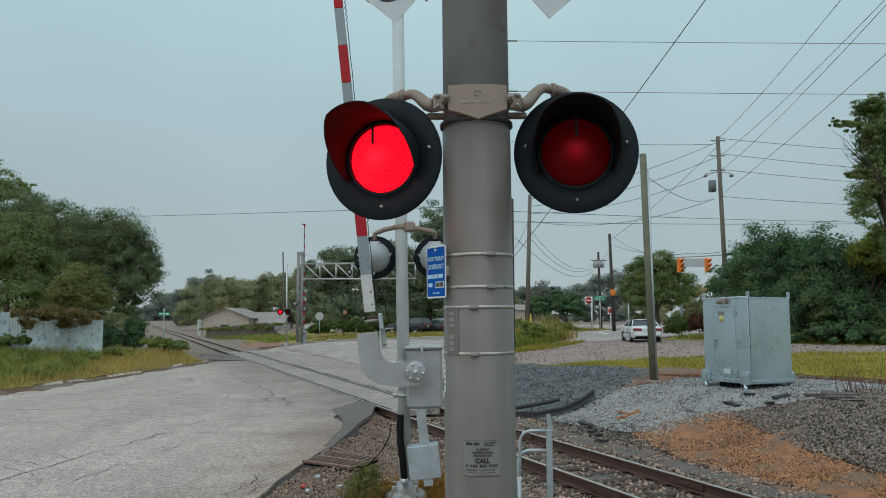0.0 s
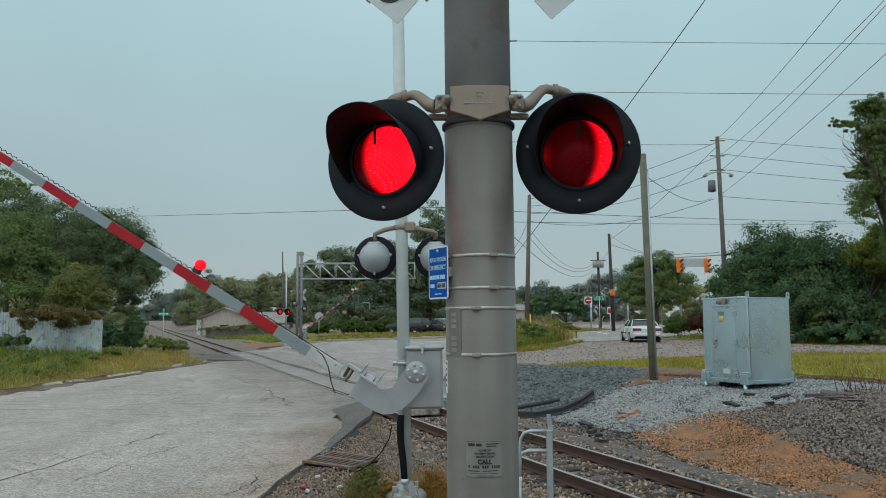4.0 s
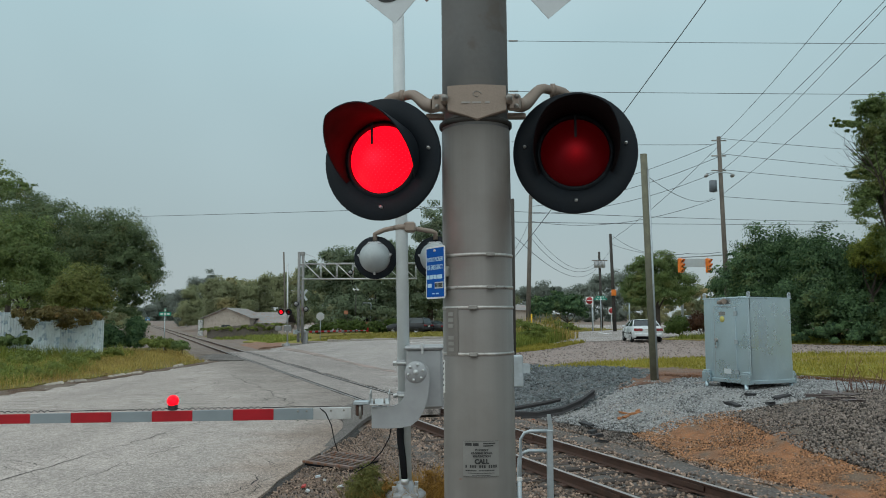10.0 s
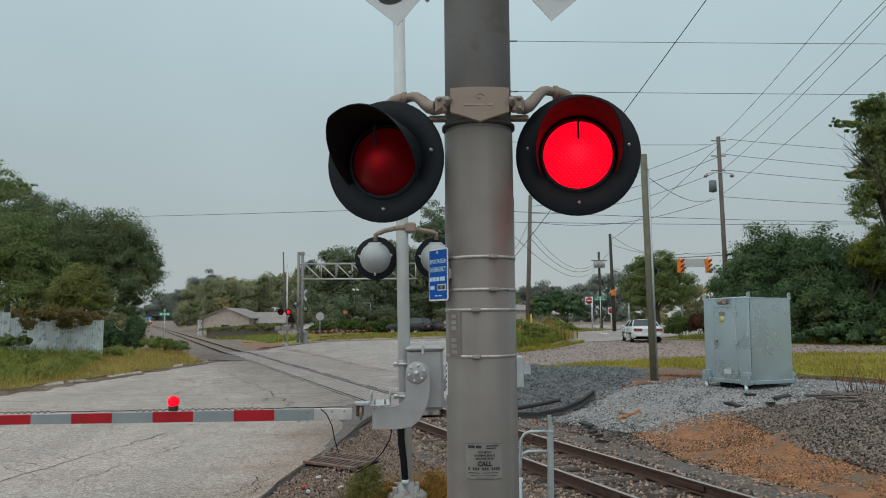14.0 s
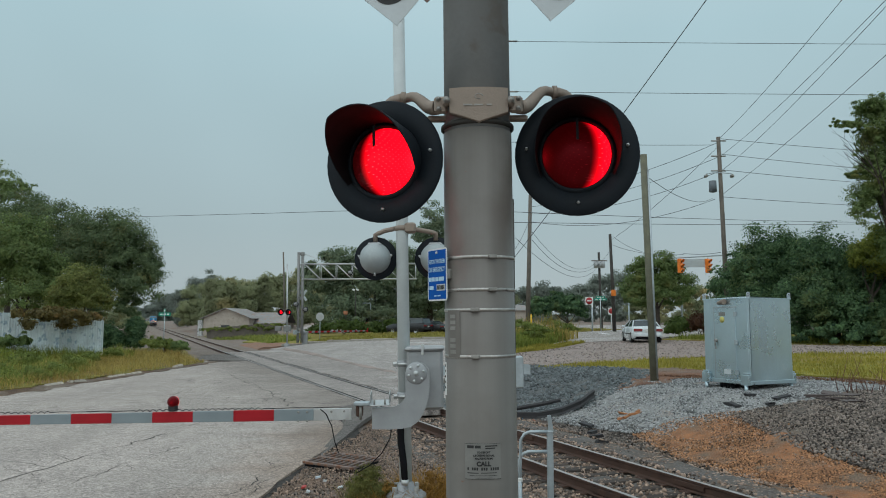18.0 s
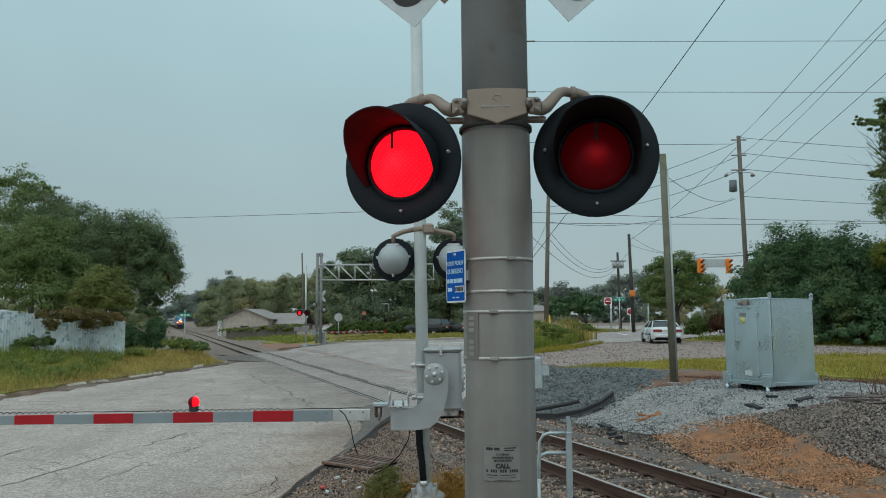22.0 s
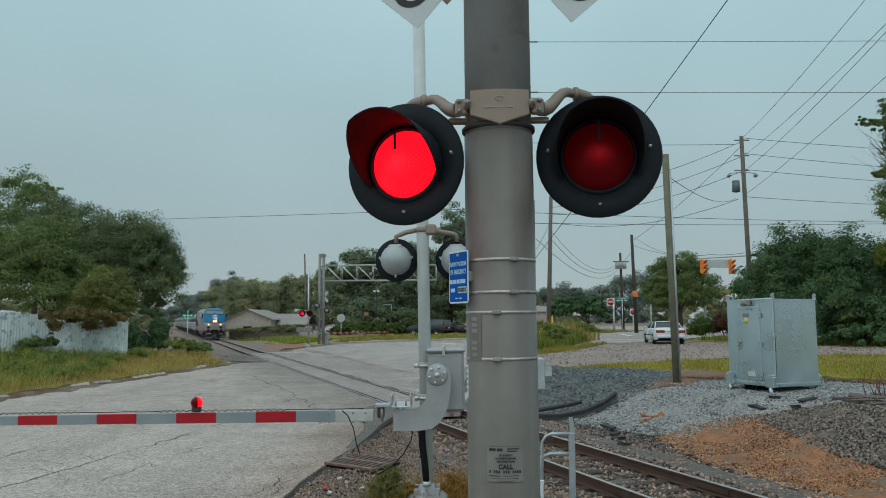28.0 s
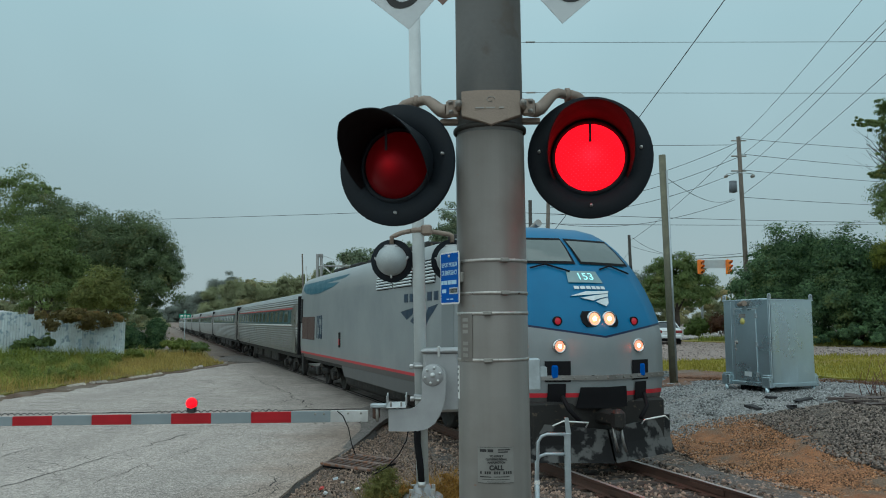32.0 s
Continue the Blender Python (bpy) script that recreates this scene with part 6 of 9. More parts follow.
wire((1082, 424, 85), (1270, 260, 50), 0.4)
wire((1062, 456, 105), (942, 410, 57), 2.2)
wire((1082, 440, 85), (942, 424, 57), 2.6)
wire((1062, 466, 105), (912, 420, 38), 2.0)
wire((851, 392, 38.4), (1720, 390, 90), 0.3)
wire((851, 372, 38.4), (1720, 392, 90), 0.3)
wire((1143, 310, 22.6), (1262, 350, 50), 0.5)
wire((1082, 432, 85), (1210, 450, 57), 0.4)
wire((1210, 448, 57), (1276, 446, 50), 0.1)
wire((-120, 388, 110), (851, 365, 38.4), 0.2)
wire((912, 440, 38), (940, 380, 57), 0.2)
wire((540, 462, 66), (552, 470, 66), 0.05)
wire((905, 251, 60), (1262, 256, 55), 0.1)
wire((1085, 418, 85), (1150, 448, 70), 0.3)
for u, v, dst in ((908, 72.4, 38.3), (909, 161.6, 38.3)):
    solid("line_insulator", Shape().tube([sight(u - 8, v, dst), sight(u + 8, v, dst)], 0.045, 8), M_BOLT, "dark strain insulator on the wire", "insulator", "line insulators")

# ---------- signals and signs across the track ----------
FZ = 66.0
M_FARMAST = plain("grey_far_mast", (0.25, 0.25, 0.245), 0.6, 0.3, 0.15, 3, 40, 0.05)
canti = thing("cantilever_signal", "grey lattice cantilever signal arm over the street", "railway signal", Matrix.Translation((sight(531, 605, FZ).x, FZ, ground_z(sight(531, 605, FZ).x, FZ))))


def canti_at(u, v, dist=FZ):
    return sight(u, v, dist) - canti.location


for u in (527.5, 534.5):
    b = canti_at(u, 606)
    part("post", Shape().tube([b, canti_at(u + 2, 446)], 0.13, 12), M_FARMAST, canti)
for k in range(9):
    z = k / 8
    a0, a1 = canti_at(528, 600).lerp(canti_at(530, 450), z), canti_at(535, 600).lerp(canti_at(537, 450), z)
    part("cross_plate", Shape().box((a0 + a1) / 2, (0.42, 0.22, 0.12)), M_FARMAST, canti)
for yy in (-0.35, 0.35):
    off = Vector((0, yy, 0))
    for v in (467, 494):
        part("chord", Shape().tube([canti_at(536, v) + off, canti_at(738, v - 1) + off], 0.05, 8), M_ALU, canti)
    for k in range(7):
        u0, u1 = 540 + 28 * k, 540 + 28 * (k + 1)
        part("brace", Shape().tube([canti_at(u0, 467) + off, canti_at(u1, 494) + off], 0.032, 6), M_ALU, canti)
        part("upright", Shape().tube([canti_at(u1, 467) + off, canti_at(u1, 494) + off], 0.028, 6), M_ALU, canti)
part("guy_rod", Shape().tube([canti_at(537, 448), canti_at(585, 466)], 0.02, 6), M_ALU, canti)
part("top_lamp", Shape().box(canti_at(536, 449), (0.35, 0.3, 0.35), None, 0.05), M_FARMAST, canti)
for u, v, side in ((524, 538, 0), (541, 547, 1), (620, 482, 1)):
    flasher(canti, Matrix.Translation(canti_at(u, v, FZ - 0.4)) @ Matrix.Rotation(radians(180), 4, "Z"), bool(side), 0.95, 0, False, M_FARMAST, 0.25)
cbk = [part("crossbuck_blade", Shape().box((0, 0, 0), (1.22, 0.01, 0.22)), M_CROSSBUCK, canti, "white crossbuck blade") for _ in range(2)]
for o, a in zip(cbk, (50, -50)):
    o.matrix_basis = Matrix.Translation(canti_at(536, 522, FZ + 0.25 - (0.02 if a > 0 else 0))) @ Matrix.Rotation(radians(38), 4, "Z") @ Matrix.Rotation(radians(a), 4, "Y")

FGX = sight(508, 608, FZ).x
far_sig = thing("flashing_signal", "slim crossing signal post with two red lamps across the track", "crossing signal", Matrix.Translation((FGX, FZ, ground_z(FGX, FZ))))


def fs_at(u, v, dist=FZ):
    return sight(u, v, dist) - far_sig.location


part("post", Shape().tube([fs_at(508.5, 610), fs_at(509, 467)], 0.07, 12), M_ALU, far_sig)
part("base", Shape().lathe([(0.25, 0), (0.25, 0.2), (0.1, 0.35)], None, 12), M_CAST, far_sig)
part("cross_arm", Shape().tube([fs_at(496, 547, FZ), fs_at(512, 547, FZ)], 0.04, 8), M_BRACKET, far_sig)
for u, left in ((497.5, True), (511, False)):
    flasher(far_sig, Matrix.Translation(fs_at(u, 552, FZ - 0.25)) @ Matrix.Rotation(radians(-10), 4, "Z"), left, 1.12, 0.0, False, M_BLACK, 0.22)
part("mechanism", Shape().box(fs_at(509, 581, FZ - 0.2), (0.62, 0.5, 0.55), None, 0.05), M_FARMAST, far_sig)
for u, v in ((505, 576), (513, 576), (505, 587), (513, 587)):
    part("case_bolt", Shape().box(fs_at(u, v, FZ - 0.5), (0.12, 0.08, 0.12), None, 0.02), M_ALU, far_sig)
part("counterweight", Shape().box(fs_at(493, 581, FZ - 0.1), (0.55, 0.3, 0.42), None, 0.03), M_FARMAST, far_sig)

# its companion gate: long striped arm, swings down over the street
FG = sight(540, 587, 66.6)
far_gate = thing("crossing_gate", "striped gate arm of the far crossing side", "crossing gate", Matrix.Translation((FG.x, FG.y, ground_z(FG.x, FG.y))))
part("gate_stand", Shape().box((0, 0, 0.55), (0.45, 0.45, 1.3), None, 0.04), M_CAST, far_gate)
fa = part("gate_arm", Shape().lathe([(0, 0.06), (0.16, 0.05), (0.16, -0.06)], UPR, 16), M_CAST, far_gate, "red and white striped gate arm")
fa.matrix_basis = Matrix.Translation((0, -0.3, FG.z - ground_z(FG.x, FG.y))) @ Matrix.Rotation(radians(60), 4, "Z")
for k in range(22):
    part("stripe", Shape().box((0.35 + 0.43 * k, 0, 0), (0.43, 0.04, 0.17 - 0.003 * k), None, 0.004), M_RED_STRIPE if k % 2 else M_GREY_STRIPE, fa)
part("end_flag", Shape().box((0.35 + 0.43 * 21.5, 0, 0.05), (0.12, 0.05, 0.42)), M_RED_STRIPE, fa)
part("short_arm", Shape().box((-0.7, 0.1, 0), (1.0, 0.05, 0.14)).box((-1.1, 0.1, 0), (0.35, 0.2, 0.4)), M_GALV, fa)


def octagon(r):
    return [(r * math.cos(radians(22.5 + 45 * k)), r * math.sin(radians(22.5 + 45 * k))) for k in range(8)]


M_RED_SIGN = plain("red_sign_sheet", (0.42, 0.03, 0.035), 0.4, 0, 0.1, 4, 60, 0.02)
M_GREEN_SIGN = plain("green_sign_sheet", (0.01, 0.30, 0.20), 0.4, 0, 0.1, 4, 60, 0.02)
so = sight(567, 560, 73)
sb = thing("stop_sign", "grey back of a traffic sign on a steel post", "road sign", Matrix.Translation((so.x, 73, ground_z(so.x, 73))), "road signs")
part("post", Shape().tube([(0, 0, 0), (0, 0, so.z - sb.location.z + 0.3)], 0.04, 8), M_GALV, sb)
part("plate", Shape().prism(octagon(0.42), Matrix.Translation((0, -0.05, so.z - sb.location.z)) @ UPR, 0.01), plain("bare_sign_back", (0.50, 0.52, 0.53), 0.4, 0.4, 0.08, 3, 40, 0.02), sb)
so = sight(1043, 532, 88)
ss = thing("no_entry_sign", "square white sign with red disc on a post", "road sign", Matrix.Translation((so.x, 88, ground_z(so.x, 88))), "road signs")
zz = so.z - ss.location.z
part("post", Shape().tube([(0.35, 0, 0), (0.35, 0, zz + 0.45)], 0.09, 8), M_WHITE, ss)
part("plate", Shape().box((0, -0.06, zz), (0.9, 0.012, 0.9)), M_WHITE, ss)
part("disc", Shape().lathe([(0, 0.012), (0.40, 0.010), (0.40, 0)], Matrix.Translation((0, -0.07, zz)) @ UPR, 24), M_RED_SIGN, ss)
part("white_bar", Shape().box((0, -0.09, zz), (0.56, 0.01, 0.11)), M_WHITE, ss)
so = sight(1082, 550, 92)
s2 = thing("no_entry_sign", "small square white sign with red disc", "road sign", Matrix.Translation((so.x, 92, ground_z(so.x, 92))), "road signs")
zz = so.z - s2.location.z
part("post", Shape().tube([(0, 0, 0), (0, 0, zz + 0.4)], 0.05, 8), M_WHITE, s2)
part("plate", Shape().box((0, -0.06, zz), (0.75, 0.012, 0.85)), M_WHITE, s2)
part("disc", Shape().lathe([(0, 0.012), (0.33, 0.010), (0.33, 0)], Matrix.Translation((0, -0.07, zz)) @ UPR, 24), M_RED_SIGN, s2)


def street_sign(u, v, dist, w, label, post_r=0.03):
    p = sight(u, v, dist)
    ob = thing("street_name_sign", label, "street sign", Matrix.Translation((p.x, dist, ground_z(p.x, dist))), "street signs")
    z = p.z - ob.location.z
    part("post", Shape().tube([(0, 0, 0), (0, 0, z + 0.1)], post_r, 8), M_GALV, ob)
    for k, (a, dz) in enumerate(((8, 0.0), (-60, 0.26))):
        b = part("name_blade", Shape().box((0, 0, 0), (w, 0.008, 0.24), None, 0.003), M_GREEN_SIGN, ob, "green street name blade")
        b.matrix_basis = Matrix.Translation((0, 0, z + dz - 0.1)) @ Matrix.Rotation(radians(a), 4, "Z")
        for j in range(3):
            part("printed_bar", Shape().box(((j - 1) * w * 0.28, -0.006, 0), (w * 0.2, 0.003, 0.09)), M_WHITE, b)
    return ob


street_sign(292, 553, 50.2, 0.78, "green street name blades on a thin post behind the kerb")
street_sign(1063, 528, 89, 1.6, "green street name sign at the junction", 0.06)
for u, v, h in ((1113, 530, 86), (1205, 487, 76), (1048, 545, 87)):
    p = sight(u, v, h)
    o = thing("street_post", "thin pale metal post by the street", "post", Matrix.Translation((p.x, h, ground_z(p.x, h))), "metal posts")
    part("shaft", Shape().tube([(0, 0, -0.1), (0.1 if u == 1205 else 0, 0, p.z - o.location.z)], 0.12 if u == 1205 else 0.08, 10), M_GALV, o)
    part("cap", Shape().lathe([(0.14, 0), (0.14, 0.1), (0, 0.16)], Matrix.Translation((0, 0, p.z - o.location.z - 0.05)), 10), M_GALV, o)

# ---------- traffic lights over the junction ----------
M_ORANGE = plain("signal_orange", (0.80, 0.20, 0.015), 0.45, 0, 0.12, 4, 50, 0.03)
bar_ = thing("signal_beam", "grey traffic signal beam with a pale street name board", "signal beam", Matrix.Translation(sight(1230, 455, 57)))
part("beam", Shape().tube([sight(1196, 456, 57) - bar_.location, sight(1300, 450, 57) - bar_.location], 0.05, 8), M_GALV, bar_)
part("board", Shape().box(sight(1228, 465, 56.9) - bar_.location, (1.75, 0.03, 0.66), None, 0.01), M_CROSSBUCK, bar_, "pale blank street name board")
for u in (1204, 1253):
    p = sight(u, 470, 56.8)
    th = thing("traffic_light", "orange three-lamp traffic signal head hanging over the junction", "traffic light", Matrix.Translation(p) @ Matrix.Rotation(radians(35), 4, "Z"), "traffic lights")
    hd = part("housing", Shape().box((0, 0, 0), (0.36, 0.26, 1.10), None, 0.04), M_ORANGE, th)
    part("hanger", Shape().tube([(0, 0, 0.5), (0, 0, 0.68)], 0.035, 8), M_GALV, th)
    for k in (-1, 0, 1):
        o = part("visor", arc_shell(0.15, 0.155, 0.06, 0.24, -40, 220, 14, 0.01), [M_ORANGE, M_ORANGE], th)
        o.matrix_basis = Matrix.Translation((0, -0.13, 0.36 * k))
        part("lens", Shape().lathe([(0, 0.02), (0.14, 0)], UPR, 16), M_DARKGLASS, o)


# ---------- leaves, trees, shrubs, grass ----------
def leaf_cloud(lobes, count, size, seed, clump=0.35, hollow=0.45, per_clump=26):
    """Leaves on clumps over the outer part of several lobes (centre, radii); returns points and quads."""
    rs = np.random.RandomState(seed)
    vol = np.array([l[1][0] * l[1][1] * l[1][2] for l in lobes]) ** 0.67
    share = (vol / vol.sum() * count).astype(int)
    pts, out = [], []
    for (c, r), n in zip(lobes, share):
        if n < 4:
            continue
        k = max(6, n // per_clump)
        d = rs.normal(size=(k, 3))
        d /= np.linalg.norm(d, axis=1)[:, None]
        d[:, 2] = np.where(d[:, 2] < -0.55, -d[:, 2] * 0.4, d[:, 2])
        rad = hollow + (1 - hollow) * rs.uniform(0, 1, k) ** 0.5
        rad *= 1 + np.clip(0.13 * rs.normal(size=k), -0.2, 0.2)
        cen = d * rad[:, None] * np.array(r) + np.array(c)
        spread = clump * min(r)
        own = rs.randint(0, k, n)
        off = np.clip(rs.normal(size=(n, 3)), -1.7, 1.7) * spread * np.array((1, 1, 0.55)) * 0.6
        pts.append(cen[own] + off)
        face = off / (spread * 0.6) + d[own] * 0.9 + np.array((0, 0, 0.55)) + rs.normal(size=(n, 3)) * 0.35
        out.append(face / np.linalg.norm(face, axis=1)[:, None])
    p = np.concatenate(pts)
    n = len(p)
    face = np.concatenate(out)
    a = rs.normal(size=(n, 3))
    a -= face * (a * face).sum(1)[:, None]
    a /= np.linalg.norm(a, axis=1)[:, None]
    b = np.cross(face, a)
    s = size * rs.uniform(0.6, 1.3, n)[:, None]
    fold = np.cross(a, b) * s * 0.12
    v = np.empty((n, 4, 3))
    v[:, 0], v[:, 2] = p - a * s * 0.5, p + a * s * 0.5
    v[:, 1], v[:, 3] = p + b * s * 0.30 + fold, p - b * s * 0.30 + fold
    return v.reshape(-1, 3), np.arange(4 * n).reshape(-1, 4)


def limb(sh, rs, p, d, length, r, depth):
    """A limb that forks towards the crown."""
    path, rad = [p], [r]
    for k in range(4):
        d = (d + Vector((rs.uniform(-0.22, 0.22), rs.uniform(-0.22, 0.22), rs.uniform(-0.05, 0.18)))).normalized()
        path.append(path[-1] + d * length / 4)
        rad.append(r * (1 - 0.17 * (k + 1)))
    sh.tube(path, rad, 7 if depth else 10, caps=False)
    if depth < 2:
        for _ in range(3 if depth == 0 else 2):
            q = path[rs.randint(2, 5) if depth else rs.randint(3, 5)]
            a = rs.uniform(0, 6.28)
            nd = (d * 0.7 + Vector((math.cos(a), math.sin(a), rs.uniform(0.1, 0.7))) * 0.8).normalized()
            limb(sh, rs, q, nd, length * 0.55, rad[-1] * 0.8, depth + 1)


def tree(name, foot, lobes, count, size, mt, label, trunk_h, trunk_r, seed, group="trees", category="tree", clump=0.35, hollow=0.45):
    """A tree whose lobes are given relative to its foot."""
    ob = thing(name, label, category, Matrix.Translation(foot), group)
    rs = np.random.RandomState(seed)
    sh = Shape()
    sh.tube([(0, 0, -0.3), (rs.uniform(-0.1, 0.1), 0, trunk_h * 0.5), (rs.uniform(-0.15, 0.15), 0, trunk_h)], [trunk_r * 1.2, trunk_r, trunk_r * 0.85], 12)
    for c, r in lobes[:5]:
        d = (Vector(c) - Vector((0, 0, trunk_h))).normalized()
        limb(sh, rs, Vector((0, 0, trunk_h * 0.95)), d, max(0.4, (Vector(c) - Vector((0, 0, trunk_h))).length * 0.55), trunk_r * 0.55, 0)
    part("trunk", sh, M_BARK, ob)
    part("crown", np_mesh("crown", *leaf_cloud(lobes, int(count * 1.35), size * 0.82, seed, clump * 0.85, hollow, 120 if count >= 20000 else 45), mt), None, ob)
    return ob


def lobes_at(foot, spec, dist):
    """Lobes from bearings: (u, v, width, height, depth offset) with sizes in the same unit."""
    out = []
    for u, v, w, h, dy in spec:
        p = sight(u, v, dist + dy)
        k = (dist + dy) / 1310
        out.append((tuple(p - Vector(foot)), (w * k, max(w, h) * k * 0.9, h * k)))
    return out


LEAF_DARK = leafy("dark_leaves", (0.030, 0.076, 0.038), (0.165, 0.27, 0.115), brown=(0.19, 0.22, 0.07), spread=0.85)
LEAF_LEFT = leafy("broad_dark_leaves", (0.056, 0.096, 0.046), (0.205, 0.265, 0.12), brown=(0.24, 0.22, 0.08))
LEAF_MID = leafy("mid_leaves", (0.085, 0.14, 0.046), (0.24, 0.31, 0.105), brown=(0.25, 0.24, 0.075))
LEAF_OLIVE = leafy("olive_leaves", (0.105, 0.135, 0.038), (0.27, 0.29, 0.085), brown=(0.28, 0.23, 0.075))
LEAF_YELLOW = leafy("yellow_green_leaves", (0.07, 0.12, 0.026), (0.34, 0.36, 0.06))
LEAF_FRESH = leafy("fresh_leaves", (0.04, 0.075, 0.012), (0.12, 0.17, 0.035))
# distant leaves, paled so that haze and mist sit in their colour
LEAF_HAZED = leafy("hazed_wood_leaves", (0.21, 0.24, 0.13), (0.39, 0.41, 0.225), brown=(0.44, 0.345, 0.155), spread=0.25, grain=0.14)
LEAF_MISTED = leafy("misted_wood_leaves", (0.19, 0.225, 0.19), (0.28, 0.315, 0.27), spread=0.25, grain=0.08)
# lightened dark leaves: haze painted in for the trees beyond the street
LEAF_DEEP_HAZED = leafy("deep_hazed_leaves", (0.095, 0.14, 0.085), (0.27, 0.33, 0.20), brown=(0.22, 0.22, 0.11), grain=0.5)
LEAF_WEED = leafy("weed_leaves", (0.10, 0.15, 0.03), (0.30, 0.34, 0.09), brown=(0.30, 0.22, 0.07))
LEAF_GATE = leafy("gate_weed_leaves", (0.09, 0.10, 0.03), (0.30, 0.29, 0.09), brown=(0.34, 0.19, 0.06), grain=4.0)
LEAF_RUST = leafy("rusty_leaves", (0.06, 0.025, 0.012), (0.13, 0.06, 0.03))
LEAF_DRY = leafy("dry_weed_leaves", (0.20, 0.10, 0.02), (0.46, 0.26, 0.06), spread=0.9)
GRASS_DRY = leafy("dry_grass", (0.26, 0.21, 0.05), (0.58, 0.44, 0.14), 0.7, (0.30, 0.16, 0.05), 0.8)
GRASS_GREEN = leafy("green_grass", (0.10, 0.155, 0.028), (0.37, 0.40, 0.09), 0.7, (0.30, 0.24, 0.06), 0.8)
GRASS_MOWN = leafy("mown_grass", (0.23, 0.22, 0.04), (0.50, 0.42, 0.09), 0.9)

def plant(seed, foot_u, dist, spec, cnt, size, mt, label, th, tr):
    """A tree on its bearing and distance."""
    p = sight(foot_u, 600, dist)
    foot = Vector((p.x, dist, ground_z(p.x, dist)))
    tree("tree", foot, lobes_at(foot, spec, dist), cnt, size, mt, label, th, tr, seed)


# trees behind the sheet fence
plant(100, 160, 56, ((205, 430, 62, 60, 0), (240, 465, 45, 58, 0), (175, 470, 60, 70, 1), (215, 510, 62, 48, -1), (150, 420, 40, 45, 2), (262, 480, 24, 40, -1), (200, 552, 42, 20, -2), (225, 530, 30, 24, -1)), 46000, 0.20, LEAF_LEFT, "broad dark green tree behind the sheet fence", 3.2, 0.28)
plant(101, 95, 60, ((95, 420, 75, 60, 0), (130, 470, 60, 65, 0), (60, 380, 50, 45, 1), (30, 440, 60, 70, 2), (110, 520, 70, 45, 0)), 34000, 0.24, LEAF_LEFT, "dark tree with olive tints behind the fence", 4.0, 0.3)
plant(102, 10, 66, ((15, 350, 35, 40, 0), (40, 335, 18, 24, 0), (-10, 330, 40, 40, 1), (-40, 400, 60, 80, 2)), 9500, 0.26, LEAF_MID, "tall thin-crowned tree with gaps in its top", 6.0, 0.25)
plant(103, 40, 50, ((35, 440, 60, 62, 0), (75, 480, 45, 55, 0), (5, 490, 65, 70, 0), (60, 525, 70, 40, -1), (-50, 470, 60, 90, 1)), 34000, 0.20, LEAF_MID, "leafy green tree leaning over the fence", 2.8, 0.22)
plant(104, 145, 47.5, ((145, 505, 36, 40, 0), (170, 528, 30, 30, 0), (118, 525, 32, 34, 0)), 14000, 0.17, LEAF_OLIVE, "light olive young tree behind the fence", 2.0, 0.12)
# wood edge on the other side
plant(140, 1380, 46, ((1370, 450, 60, 55, 0), (1420, 470, 60, 65, 0), (1330, 500, 50, 60, 0), (1400, 545, 80, 55, -1), (1310, 560, 42, 50, -1), (1400, 588, 80, 22, -2), (1325, 585, 48, 22, -2)), 46000, 0.19, LEAF_DARK, "dense dark green tree at the wood's edge", 2.0, 0.22)
plant(141, 1480, 43, ((1470, 470, 60, 65, 0), (1520, 500, 60, 70, 0), (1440, 540, 60, 55, -1), (1510, 565, 70, 50, -2), (1570, 540, 60, 80, 0), (1500, 592, 75, 22, -3), (1560, 592, 50, 24, -3)), 46000, 0.18, LEAF_DARK, "dense dark tree of the wood's edge", 2.0, 0.22)
plant(142, 1545, 41, ((1535, 452, 30, 32, -1), (1560, 425, 28, 30, 0), (1575, 470, 40, 50, 0)), 14000, 0.16, LEAF_YELLOW, "tree with yellowing leaves in the dark wood", 2.6, 0.16)
plant(143, 1595, 38, ((1500, 222, 22, 9, 0), (1478, 218, 16, 7, 0), (1505, 309, 20, 9, 0), (1530, 188, 20, 20, 0), (1555, 185, 24, 24, 0), (1522, 228, 22, 13, 0), (1545, 240, 26, 22, 0), (1565, 240, 30, 36, 0), (1535, 272, 22, 14, 0), (1560, 292, 30, 34, 0), (1530, 312, 24, 14, 0), (1548, 345, 34, 34, 0), (1580, 330, 44, 60, 0), (1530, 385, 28, 30, 0), (1600, 250, 50, 80, 1), (1620, 420, 60, 80, 0)), 19900, 0.15, LEAF_MID, "tall tree with long feathery branches at the wood's edge", 5.5, 0.22)
plant(150, 1600, 38.6, ((1515, 224, 26, 12, 0), (1490, 219, 20, 8, 0), (1535, 200, 24, 26, 0), (1550, 250, 32, 30, 0), (1525, 308, 26, 12, 0), (1550, 300, 30, 30, 0), (1540, 350, 34, 36, 0), (1575, 300, 40, 60, 0), (1560, 200, 30, 34, 0)), 19900, 0.14, LEAF_MID, "slender leafy tree at the wood's edge", 5.0, 0.14)
plant(144, 1700, 44, ((1680, 420, 90, 120, 0), (1640, 540, 80, 70, 0), (1750, 480, 90, 120, 0)), 14000, 0.3, LEAF_DARK, "dark tree deeper in the wood", 3.0, 0.25)
plant(145, 1290, 52, ((1300, 520, 40, 50, 0), (1275, 560, 26, 36, 0), (1320, 470, 30, 30, 0)), 9000, 0.26, LEAF_DARK, "dark small tree at the wood's end", 1.6, 0.14)
